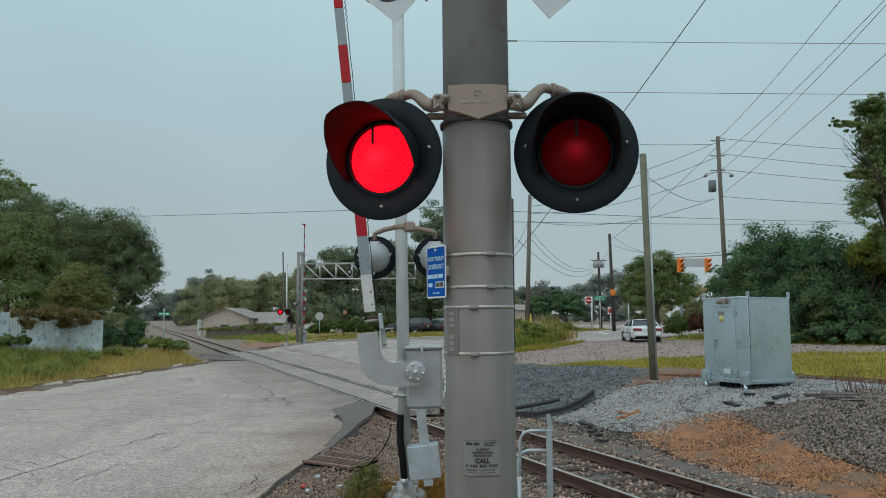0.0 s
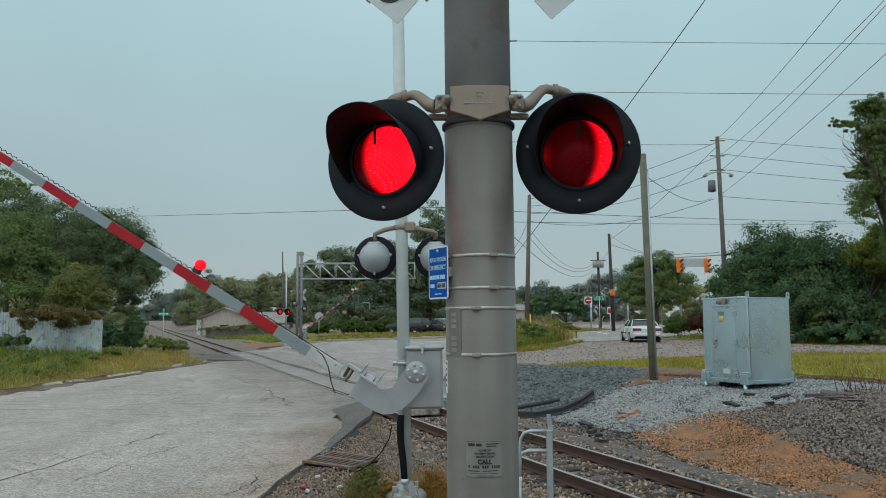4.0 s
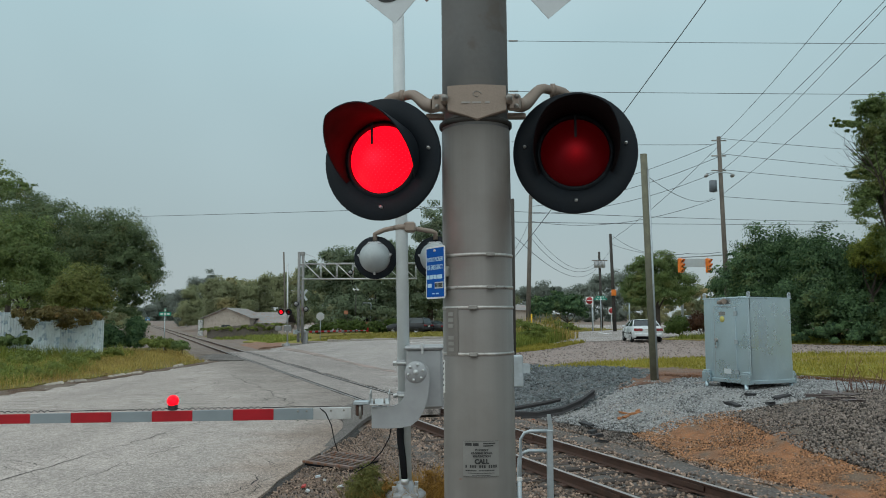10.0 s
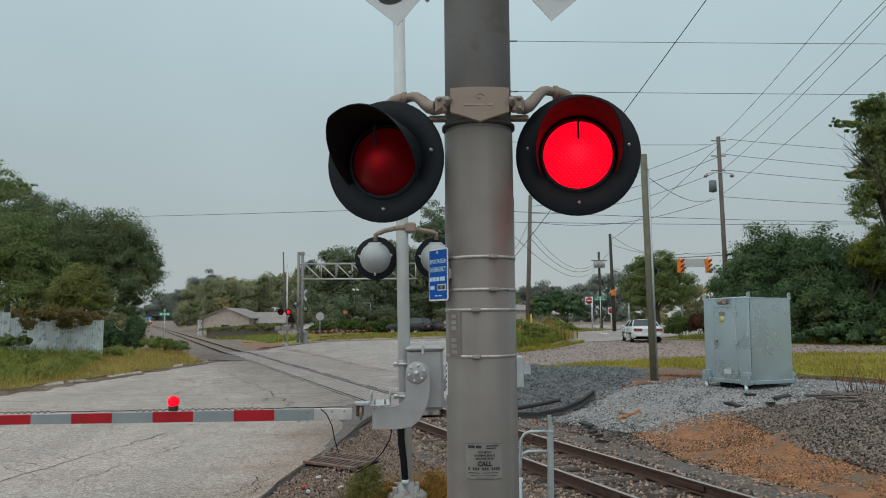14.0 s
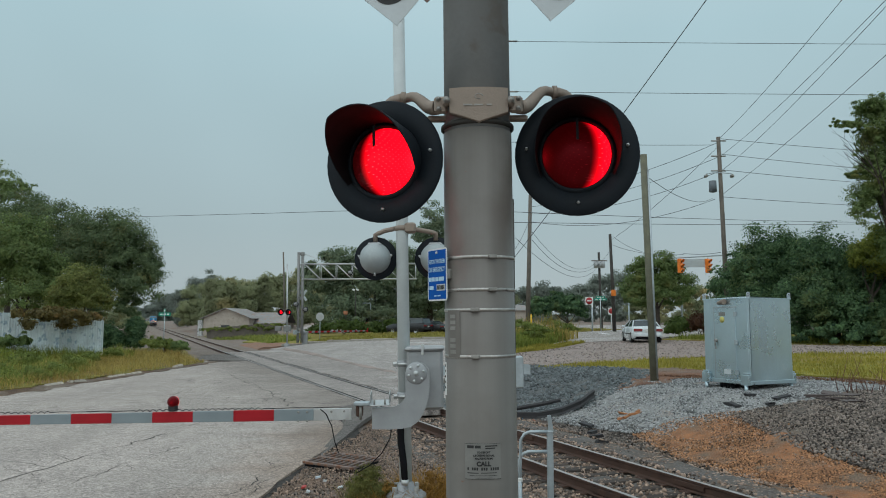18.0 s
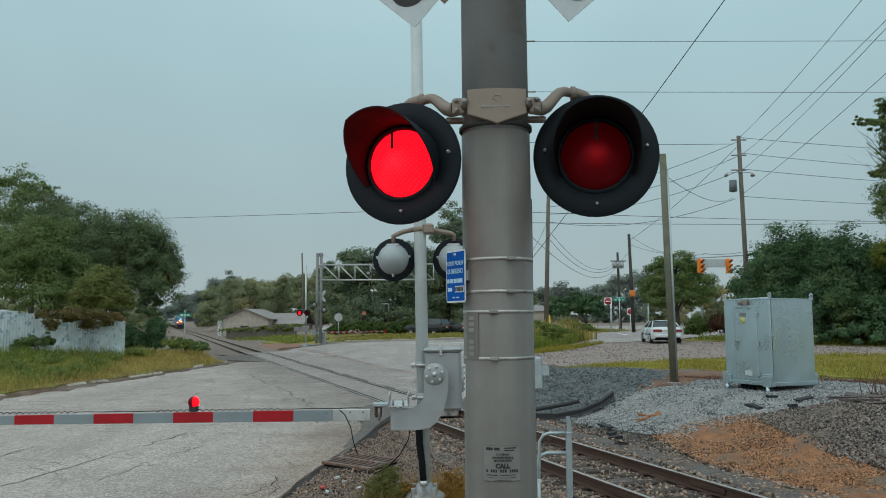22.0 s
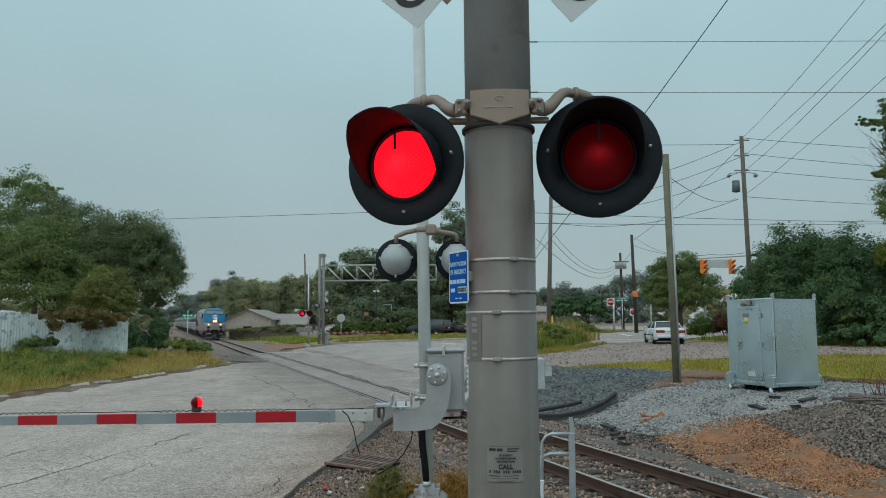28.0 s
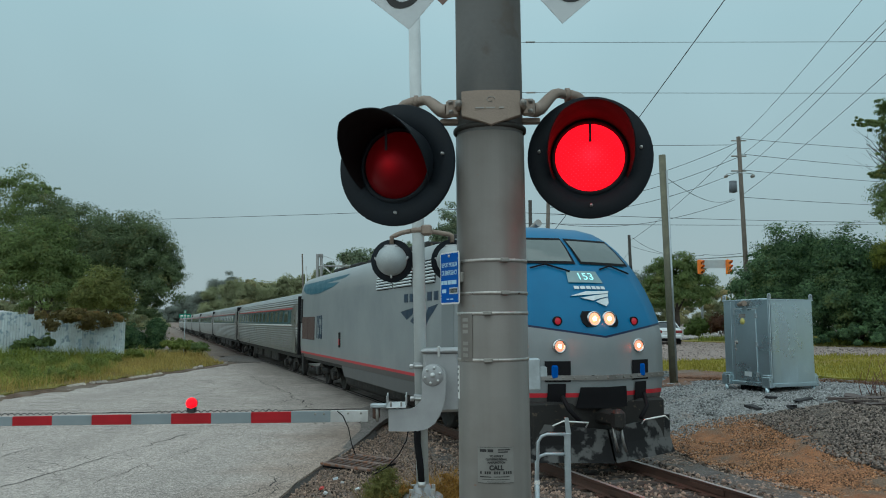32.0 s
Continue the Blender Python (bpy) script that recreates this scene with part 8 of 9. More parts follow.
cs = Shape().grid([[Vector((x, y, ROAD_Z + dz)) for x in (-20, 30, 80, 140, 200)] for y, dz in ((ROAD_Y - 8, -0.9), (ROAD_Y - 3.6, -0.01), (ROAD_Y + 5, -0.01), (ROAD_Y + 12, -0.6))])
solid("cross_street", cs, M_ASPHALT_FAR, "grey cross street on a low bank", kind="structure")

# ---------- sheds and houses beyond the track ----------
M_BLOCK = plain("stained_block_wall", (0.44, 0.38, 0.33), 0.85, 0, 0.2, 1.2, 30, 0.2, wear=(0.22, 0.18, 0.15), wear_at=0.6)
M_TIN = plain("rusty_tin_roof", (0.27, 0.255, 0.245), 0.6, 0.2, 0.25, 0.8, 20, 0.2, wear=(0.30, 0.18, 0.14), wear_at=0.54)


def shed(u0, u1, v_base, v_eave, v_ridge, dist, depth, label, ridge_side=0.5, gable=True):
    """A low building whose gable, or long roof slope, looks at the street."""
    a, b = sight(u0, v_base, dist), sight(u1, v_base, dist)
    ob = thing("shed", label, "shed", Matrix.Translation((a.x, dist, ground_z(a.x, dist))), "sheds")
    w, z0 = b.x - a.x, ob.location.z
    he, hr = sight(u0, v_eave, dist).z - z0, sight(u0, v_ridge, dist).z - z0
    if gable:
        m = w * ridge_side
        sec = [(0, -0.3), (w, -0.3), (w, he), (m, hr), (0, he)]
        part("wall", Shape().prism(sec[::-1], Matrix.Translation((0, depth, 0)) @ UPR, depth), M_BLOCK, ob)
        for p_, q_ in (((-0.5, he - 0.25), (m, hr)), ((m, hr), (w + 0.5, he - 0.25))):
            sh = Shape().add([(p_[0], -0.5, p_[1] + 0.05), (q_[0], -0.5, q_[1] + 0.05), (q_[0], depth, q_[1] + 0.05), (p_[0], depth, p_[1] + 0.05), (p_[0], -0.5, p_[1] + 0.17), (q_[0], -0.5, q_[1] + 0.17), (q_[0], depth, q_[1] + 0.17), (p_[0], depth, p_[1] + 0.17)], [(0, 3, 2, 1), (4, 5, 6, 7), (0, 1, 5, 4), (2, 3, 7, 6), (1, 2, 6, 5), (3, 0, 4, 7)])
            part("roof", sh, M_TIN, ob)
    else:
        part("wall", Shape().box((w / 2, depth / 2, he / 2 - 0.15), (w, depth, he + 0.3)), M_BLOCK, ob)
        sh = Shape().add([(-0.4, -0.5, he - 0.1), (w + 0.4, -0.5, he - 0.1), (w + 0.4, depth / 2, hr), (-0.4, depth / 2, hr), (-0.4, depth + 0.5, he - 0.1), (w + 0.4, depth + 0.5, he - 0.1)], [(0, 1, 2, 3), (3, 2, 5, 4), (0, 4, 5, 1)])
        part("roof", sh, M_TIN, ob)
    return ob, w, he


s1, w1, h1 = shed(360, 441, 592, 562, 546, 131, 14, "low block-walled shed with a shallow tin gable roof", 0.48)
part("window", Shape().box((w1 * 0.48, -0.02, h1 * 0.45), (1.5, 0.1, 0.9)), M_DARKGLASS, s1)
part("white_pier", Shape().box((-0.5, -0.2, h1 * 0.42), (0.8, 0.5, h1 * 0.9), None, 0.05), plain("mottled_whitewash", (0.52, 0.53, 0.52), 0.8, 0, 0.3, 2.5, 30, 0.2, wear=(0.06, 0.06, 0.07), wear_at=0.52), s1)
s2_, w2, h2 = shed(436, 502, 590, 571, 552, 134, 9, "low shed with a long weathered tin roof", gable=False)
part("window", Shape().box((w2 * 0.3, -0.02, h2 * 0.5), (1.2, 0.1, 0.8)), M_DARKGLASS, s2_)
s3, w3, h3 = shed(598, 621, 590, 570, 565, 92, 5, "small pale block hut in the bushes", gable=False)
s4, w4, h4 = shed(905, 932, 580, 548, 538, 150, 12, "pale blue-grey building half hidden by poles", gable=False)
# floodlight, small board and a parked mower among the bushes
fp = sight(629, 590, 91)
fl = thing("floodlight_post", "thin dark post with two white floodlights", "floodlight", Matrix.Translation((fp.x, 91, ground_z(fp.x, 91))))
part("post", Shape().tube([(0, 0, -0.2), (0, 0, sight(629, 513, 91).z - fl.location.z)], 0.05, 8), M_POLE_DARK, fl)
for u in (626.5, 633):
    part("lamp_head", Shape().box(sight(u, 512.5, 90.9) - fl.location, (0.34, 0.22, 0.22), Matrix.Rotation(radians(20), 3, "Y"), 0.05), M_WHITE, fl, "white floodlight head")
bp_ = sight(612, 585, 90)
bd = thing("notice_board", "small orange-brown board on a thin post", "sign", Matrix.Translation((bp_.x, 90, ground_z(bp_.x, 90))))
part("post", Shape().tube([(0, 0, -0.2), (0, 0, sight(612, 550, 90).z - bd.location.z)], 0.04, 8), M_POLE_DARK, bd)
part("board", Shape().box(sight(612, 553, 89.9) - bd.location, (0.5, 0.04, 0.42), None, 0.01), plain("orange_brown_board", (0.40, 0.17, 0.09), 0.6), bd)
mp_ = sight(648, 585, 92)
mw = thing("mower", "parked red mower with a tall pale roll bar", "mower", Matrix.Translation((mp_.x, 92, ground_z(mp_.x, 92))))
zt_ = sight(648, 566, 92).z - mw.location.z
part("body", Shape().box((0, 0, zt_ * 0.55), (1.3, 1.6, zt_ * 0.6), None, 0.12), plain("dull_red_paint", (0.22, 0.05, 0.04), 0.5), mw)
part("seat", Shape().box((-0.1, 0.2, zt_ + 0.05), (0.6, 0.6, 0.35), None, 0.1), M_RUBBER, mw)
top_ = sight(648, 536, 92).z - mw.location.z
part("roll_bar", Shape().tube([(-0.45, 0.5, zt_ * 0.7), (-0.58, 0.5, top_ - 0.2), (-0.5, 0.5, top_), (0.45, 0.5, top_), (0.53, 0.5, top_ - 0.2), (0.42, 0.5, zt_ * 0.7)], 0.05, 8), M_GALV, mw)
for x in (-0.6, 0.6):
    for y in (-0.6, 0.6):
        part("wheel", Shape().lathe([(0, -0.12), (0.3, -0.12), (0.34, -0.06), (0.34, 0.06), (0.3, 0.12), (0, 0.12)], Matrix.Translation((x, y, 0.34)) @ Matrix.Rotation(radians(90), 4, "Y"), 16), M_TYRE, mw)
# vine-grown fence by the sheds
vf = thing("plank_fence", "grey plank fence overgrown with green vines", "fence")
f0, f1 = sight(366, 604, 112), sight(492, 600, 104)
for k in range(40):
    p = f0.lerp(f1, (k + 0.5) / 40)
    part("plank", Shape().box((p.x, p.y, ground_z(p.x, p.y) + 0.8), ((f1.x - f0.x) / 40 * 0.94, 0.05, 1.7 + 0.1 * math.sin(k * 2.1)), Matrix.Rotation(-0.4, 3, "Z")), M_POLE, vf)
vine = [(tuple(f0.lerp(f1, k / 9) + Vector((0, -0.3, 1.75 + 0.25 * math.sin(k * 3)))), (1.4, 0.4, 0.34)) for k in range(10)]
tagged(new("vine", np_mesh("vine", *leaf_cloud(vine, 3800, 0.22, 67, 0.6, 0.1), LEAF_WEED)), "green vines covering the plank fence", "vine")
solid("marker_post", Shape().tube([sight(435, 605, 108) - Vector((0, 0, 0.2)), sight(435, 583, 108)], 0.09, 8), M_WHITE, "white marker post before the plank fence", "post")
def far_strip(rs):
    s = 80 + 75 * rs.uniform(0, 1) ** 1.6
    p = on_track(s, rs.uniform(5.8, 10.5))
    return p.x, p.y, ground_z(p.x, p.y) - 0.02


stuff("strip_grass", np_mesh("strip_grass", *blades(far_strip, 5000, (0.10, 0.45), 0.07, 47, 0.6), GRASS_GREEN), "rough green grass between the far track and the fence", "grass")
# brick-red gravel apron at the far corner
ap = [(-26.5, 82), (-20.5, 73), (-16.6, 69.4), (-13.2, 67.6), (-12.6, 69.5), (-15, 74), (-21, 84)]
solid("gravel_apron", patch(ap, 1.0, 0.09, 0.2, 0.2, bumps=0.05), soil("red_gravel", (0.21, 0.105, 0.07), (0.33, 0.18, 0.125), (0.24, 0.15, 0.11), 1.0, 0.6, (0.36, 0.26, 0.2), 8), "reddish gravel apron by the far signal", kind="structure")

# ---------- small things by the track ----------
hr = thing("hand_rail", "galvanised tube hand rail beside the track", "hand rail", Matrix.Translation((sight(973, 880, 10.2).x, 10.2, 0)))


def hr_at(u, v, d=10.2):
    return sight(u, v, d) - hr.location


zlow = ground_z(hr.location.x, 10.2) - 0.1
for u0, u1, top in ((968, 980, 0), ):
    part("flat_post", Shape().box((hr_at(975, 761) + Vector((0, 0, zlow - 0.0))) * 0.5 + Vector((0, 0, hr_at(975, 761).z * 0.0)), (0.085, 0.05, hr_at(975, 761).z - zlow), None, 0.01), M_GALV, hr)
part("top_plate", Shape().prism([(-0.03, 0), (0.04, 0), (0.005, 0.22), (-0.045, 0.22)], Matrix.Translation(hr_at(975, 763) + Vector((0, 0.02, 0))) @ UPR, 0.02), M_GALV, hr)
for v, u_end in ((763, 920), (798, 917)):
    e, c = hr_at(970, v), hr_at(u_end, v + 4)
    part("rail_tube", Shape().tube([e, hr_at(u_end + 18, v), hr_at(u_end + 8, v + 4), hr_at(u_end + 2, v + 14), hr_at(u_end + 1, v + 60), Vector((hr_at(u_end, v).x, 0, zlow))], 0.022, 12), M_GALV, hr)
part("tube_collar", Shape().box(hr_at(920, 848), (0.07, 0.06, 0.06), None, 0.01), M_WHITE, hr)
part("tube_sleeve", Shape().tube([hr_at(920, 850), Vector((hr_at(920, 850).x, 0, zlow))], 0.032, 12), M_GALV, hr)

M_TAR = plain("black_tar_slab", (0.03, 0.028, 0.03), 0.7, 0, 0.3, 5, 40, 0.3)
# discarded rail lying in a curve
pts = [Vector((1.9, 20.75)), Vector((2.6, 20.35)), Vector((3.3, 20.5)), Vector((3.9, 20.95)), Vector((4.4, 21.55))]
sr = Shape()
sr.grid([[Vector((p.x - 0.06, p.y + 0.05, ground_z(p.x, p.y) + 0.0 + 0.03 * i)) + Vector((o * 0.7, o * -0.7, z)) for o, z in ((-0.07, 0), (0.07, 0), (0.03, 0.05), (0.045, 0.15), (-0.03, 0.17), (-0.05, 0.05))] for i, p in enumerate(pts)], closed=True, smooth=False)
solid("scrap_rail", sr, M_TAR, "dark curved scrap beam lying beside the stone heap", "scrap")
sr = Shape().tube([(2.0, 21.2, -0.05), (2.8, 21.0, 0.12), (3.3, 21.2, 0.2)], 0.06, 6, smooth=False)
solid("scrap_rail", sr, M_TAR, "dark scrap beam lying on the stones", "scrap")
rnd = random.Random(21)
M_CHIP = plain("orange_wood_chip", (0.36, 0.15, 0.06), 0.8, 0, 0.3, 5, 40, 0.3)
M_SLAB = plain("broken_dark_slab", (0.105, 0.08, 0.075), 0.75, 0, 0.25, 5, 40, 0.3)


def litter(name, u, v, size, mt, label, category="debris", tilt=0.15, turn=None):
    p = None
    for dist in range(60, 600):
        q_ = sight(u, v, dist / 12)
        if q_.z <= ground_z(q_.x, q_.y) + 0.03:
            p = q_
            break
    rot = Euler((rnd.uniform(-tilt, tilt), rnd.uniform(-tilt, tilt), rnd.uniform(0, 6.28) if turn is None else turn)).to_matrix()
    x, y, z = size
    sh = Shape().box((0, 0, 0), size, None, min(size) * 0.12)
    warp = [Vector(c) * rnd.uniform(0.75, 1.15) for c in sh.v]
    sh.v = [tuple(rot @ c + Vector((p.x, p.y, ground_z(p.x, p.y) + z * 0.4 + 0.012))) for c in warp]
    return solid(name, sh, mt, label, category, label.split(" ")[0] + " debris")


for u, v, l in ((1110, 738, 0.35), (1125, 732, 0.4), (1098, 741, 0.3), (1130, 728, 0.25), (1105, 733, 0.3)):
    litter("wood_chip", u, v, (l, 0.09, 0.05), M_CHIP, "orange splintered wood on the pale gravel")
for u, v, l in ((1040, 752, 0.55), (1055, 772, 0.3), (1048, 765, 0.3), (1065, 783, 0.25), (1300, 718, 0.5), (1362, 716, 0.6), (1385, 704, 0.5), (1330, 700, 0.3), (1290, 716, 0.3)):
    litter("tar_piece", u, v, (l, 0.14, 0.07), M_TAR, "black broken tie piece lying on the gravel")
for u, v, l in ((1452, 701, 0.7), (1470, 709, 0.6), (1488, 706, 0.7), (1505, 711, 0.6), (1475, 699, 0.5), (1500, 700, 0.5)):
    litter("slab", u, v, (l, 0.34, 0.07), M_SLAB, "dark grey-brown broken slab stacked on the bank")
for u, v, c, lab in ((538, 860, (0.6, 0.05, 0.04), "red crushed paper cup among the gravel"), (603, 860, (0.7, 0.75, 0.78), "white plastic cup by the weeds"), (563, 843, (0.55, 0.6, 0.65), "pale crumpled wrapper on the gravel"), (575, 850, (0.5, 0.5, 0.5), "grey crumpled bag on the gravel"), (926, 741, (0.02, 0.25, 0.6), "blue plastic piece beside the rail"), (545, 868, (0.6, 0.62, 0.63), "white plastic scrap among the gravel"), (945, 743, (0.45, 0.12, 0.06), "red-brown scrap beside the rail"), (600, 806, (0.05, 0.05, 0.05), "black rubber scrap on the gravel")):
    litter("litter", u, v, (0.075, 0.05, 0.026), plain("litter_" + lab.split(" ")[0], c, 0.5), lab, "litter", 0.4)
# drain grate
gp = sight(606, 822, 12.6)
gr = thing("drain_grate", "rusty iron drain grate sunk in the gravel", "drain grate", Matrix.Translation((gp.x, gp.y, ground_z(gp.x, gp.y) + 0.045)) @ Matrix.Rotation(radians(-24), 4, "Z") @ Matrix.Rotation(radians(2), 4, "Y"))
M_IRON = plain("rusty_grey_iron", (0.21, 0.155, 0.135), 0.6, 0.3, 0.35, 6, 50, 0.3, wear=(0.20, 0.09, 0.05), wear_at=0.52)
for k in range(9):
    part("bar", Shape().box((-0.44 + 0.11 * k, 0, 0), (0.032, 0.9, 0.045), None, 0.008), M_IRON, gr)
for y in (-0.45, 0.02, 0.45):
    part("cross_bar", Shape().box((0, y, 0.006), (0.95, 0.05, 0.045), None, 0.008), M_IRON, gr)
# flat black plate paints in the shade of the hollow below the bars
part("pit_dark_plate", Shape().box((0, 0, -0.045), (0.9, 0.86, 0.03)), M_RUBBER, gr)
# yellow marker and its neighbours
yp = sight(941, 604, 53)
ym = thing("marker_post", "thin yellow marker post in the weeds", "post", Matrix.Translation((yp.x, 53, ground_z(yp.x, 53))))
part("shaft", Shape().tube([(0, 0, 0), (0, 0, sight(941, 556, 53).z - ground_z(yp.x, 53))], 0.055, 8), plain("yellow_paint", (0.70, 0.42, 0.01), 0.5), ym)
# bare red twigs on the bank
tw = thing("bare_bush", "bare reddish twigs on the dark bank", "shrub", Matrix.Translation((9.9, 18.2, ground_z(9.9, 18.2))))
rnd = random.Random(4)
M_TWIG = plain("red_twig", (0.13, 0.055, 0.04), 0.8)
for k in range(15):
    x, y = rnd.uniform(-0.3, 0.9), rnd.uniform(-0.4, 0.4)
    part("twig", Shape().tube([(x, y, -0.05), (x + rnd.uniform(-0.15, 0.15), y, 0.3), (x + rnd.uniform(-0.35, 0.35), y + rnd.uniform(-0.2, 0.2), rnd.uniform(0.4, 0.95))], [0.012, 0.008, 0.004], 5), M_TWIG, tw)
stuff("red_weeds", np_mesh("red_weeds", *blades(scatter_in([(6.5, 24.2), (8, 23.6), (11, 22.8), (12.8, 20.0), (14, 17.5), (12.2, 19.0), (10.8, 21.6), (7.2, 23.0)], 0.0), 4200, (0.02, 0.075), 0.035, 41, 1.6), leafy("red_weed", (0.12, 0.05, 0.03), (0.30, 0.15, 0.07))), "low reddish weeds behind the gravel pad", "weeds")


# ---------- the train ----------
def loco_paint():
    """Silver body, blue nose that sweeps up to the roof, red sill line, dark skirt."""
    m, nt, b = shader("locomotive_paint")
    tc = nt.nodes.new("ShaderNodeTexCoord")
    sep = nt.nodes.new("ShaderNodeSeparateXYZ")
    nt.links.new(tc.outputs["Object"], sep.inputs[0])
    x, y, z = sep.outputs
    edge = maths(nt, "ADD", maths(nt, "MULTIPLY", maths(nt, "ABSOLUTE", x), 0.15), 2.17)
    back = maths(nt, "MAXIMUM", maths(nt, "SUBTRACT", y, 0.55), 0.0)
    edge = maths(nt, "ADD", edge, maths(nt, "MULTIPLY", back, 0.72))
    above = maths(nt, "SUBTRACT", z, edge)
    blue = maths(nt, "MULTIPLY", maths(nt, "GREATER_THAN", above, 0.0), maths(nt, "LESS_THAN", y, 3.0))
    rim = maths(nt, "MULTIPLY", blue, maths(nt, "LESS_THAN", above, 0.035))
    red = maths(nt, "MULTIPLY", maths(nt, "GREATER_THAN", z, 1.165), maths(nt, "LESS_THAN", z, 1.24))
    low = maths(nt, "LESS_THAN", z, 1.165)
    big, fine = noisy(nt, 0.8, 4), noisy(nt, 14, 5)
    col = mixed(nt, ranged(nt, big, 0.3, 0.7), (0.205, 0.228, 0.238), (0.265, 0.288, 0.298))
    col = mixed(nt, ranged(nt, fine, 0.5, 0.75, 0, 0.25), col, (0.24, 0.23, 0.22))
    roofy = ranged(nt, z, 3.5, 3.6)
    col = mixed(nt, maths(nt, "MULTIPLY", roofy, 0.5), col, (0.30, 0.315, 0.32))
    bl = mixed(nt, ranged(nt, big, 0.3, 0.7), (0.002, 0.115, 0.255), (0.003, 0.15, 0.32))
    col = mixed(nt, blue, col, bl)
    col = mixed(nt, rim, col, (0.004, 0.012, 0.05))
    col = mixed(nt, red, col, (0.50, 0.025, 0.04))
    col = mixed(nt, low, col, mixed(nt, fine, (0.05, 0.05, 0.052), (0.10, 0.095, 0.09)))
    nt.links.new(col, b.inputs["Base Color"])
    b.inputs["Roughness"].default_value = 0.38
    b.inputs["Specular IOR Level"].default_value = 0.3
    bumped(nt, b, noisy(nt, 2.5, 2), 0.05, 0.02)
    return m


M_LOCO = loco_paint()
M_UNDER = plain("underframe_black", (0.018, 0.017, 0.016), 0.7, 0.2, 0.35, 4, 40, 0.2, wear=(0.10, 0.075, 0.055), wear_at=0.6)
M_PLOW = plain("dusty_black_plow", (0.014, 0.014, 0.015), 0.8, 0.0, 0.3, 1.6, 25, 0.1, wear=(0.10, 0.10, 0.098), wear_at=0.50, spec=0.2)
M_SKIRT = plain("dark_grey_skirt", (0.11, 0.11, 0.11), 0.6, 0.1, 0.2, 2, 30, 0.1)
M_BROWN = plain("brown_intake_screen", (0.085, 0.05, 0.042), 0.7, 0.2, 0.25, 10, 90, 0.4)
M_CABDOOR = plain("silver_cab_door", (0.20, 0.22, 0.23), 0.45, 0.1, 0.12, 2, 30, 0.03)
M_NAVY = plain("navy_logo", (0.008, 0.03, 0.065), 0.4, 0, 0.1, 3, 30, 0)
M_LOGO_W = plain("white_logo", (0.62, 0.68, 0.70), 0.4, 0, 0.06, 3, 30, 0)
M_HEAD = glow("headlight_glow", (1.0, 0.33, 0.15), 1.2, (0.6, 0.5, 0.4))
M_BULB = glow("bulb_glow", (1.0, 0.07, 0.014), 600.0, (0.6, 0.5, 0.4))
M_DITCH_BULB = glow("ditch_bulb_glow", (1.0, 0.06, 0.012), 350.0, (0.6, 0.5, 0.4))
M_DITCH = glow("ditch_light_glow", (1.0, 0.30, 0.14), 0.85, (0.6, 0.45, 0.35))
M_MARKER = glow("marker_red", (0.7, 0.02, 0.05), 0.25, (0.35, 0.02, 0.03))
M_BOARD = plain("number_board", (0.20, 0.30, 0.32), 0.35, 0, 0.1, 6, 40, 0)
M_BOARD_INK = glow("lit_number", (0.35, 0.85, 0.85), 0.7, (0.5, 0.8, 0.8))
M_WINDSHIELD = plain("windshield_glass", (0.10, 0.13, 0.125), 0.08, 0, 0.1, 1.5, 20, 0, spec=0.9)
M_STEEL = plain("brushed_stainless", (0.30, 0.295, 0.285), 0.36, 0.7, 0.28, 0.9, 30, 0.04, wear=(0.26, 0.22, 0.19), wear_at=0.6)
M_COACHRED = plain("coach_red_line", (0.42, 0.06, 0.06), 0.5)
M_COACHBLUE = plain("coach_teal_band", (0.022, 0.075, 0.078), 0.45)

NOSE = ((1.02, 0.06, 0.50, 1.44, 1.46), (1.25, 0.02, 0.46, 1.48, 1.5), (1.52, 0.0, 0.44, 1.50, 1.52), (1.9, 0.0, 0.44, 1.50, 1.525), (2.18, 0.0, 0.45, 1.50, 1.525), (2.45, 0.10, 0.52, 1.49, 1.525), (2.75, 0.27, 0.66, 1.47, 1.525),
        (3.05, 0.48, 0.84, 1.44, 1.525), (3.40, 0.78, 1.08, 1.38, 1.52), (3.62, 0.99, 1.26, 1.33, 1.505), (3.85, 1.24, 1.48, 1.25, 1.47), (4.05, 1.50, 1.72, 1.16, 1.40), (4.22, 1.80, 1.98, 1.02, 1.22), (4.33, 2.15, 2.25, 0.80, 0.92), (4.39, 2.6, 2.6, 0.45, 0.5))
LOCO_LEN = 20.6


def nose_y(z, x):
    """How far back the nose's skin lies at height z and offset x."""
    zs = [r[0] for r in NOSE]
    yc, ys = np.interp(z, zs, [r[1] for r in NOSE]), np.interp(z, zs, [r[2] for r in NOSE])
    hw = np.interp(z, zs, [r[3] for r in NOSE])
    return float(yc + (ys - yc) * min(1.0, abs(x) / hw) ** 1.15)


def flank_x(z):
    """Half the body's width behind the cab at height z."""
    return float(np.interp(z, [r[0] for r in NOSE], [r[4] for r in NOSE]))


loco = thing("locomotive", "silver diesel passenger locomotive with a blue sloping nose", "locomotive")
rows = []
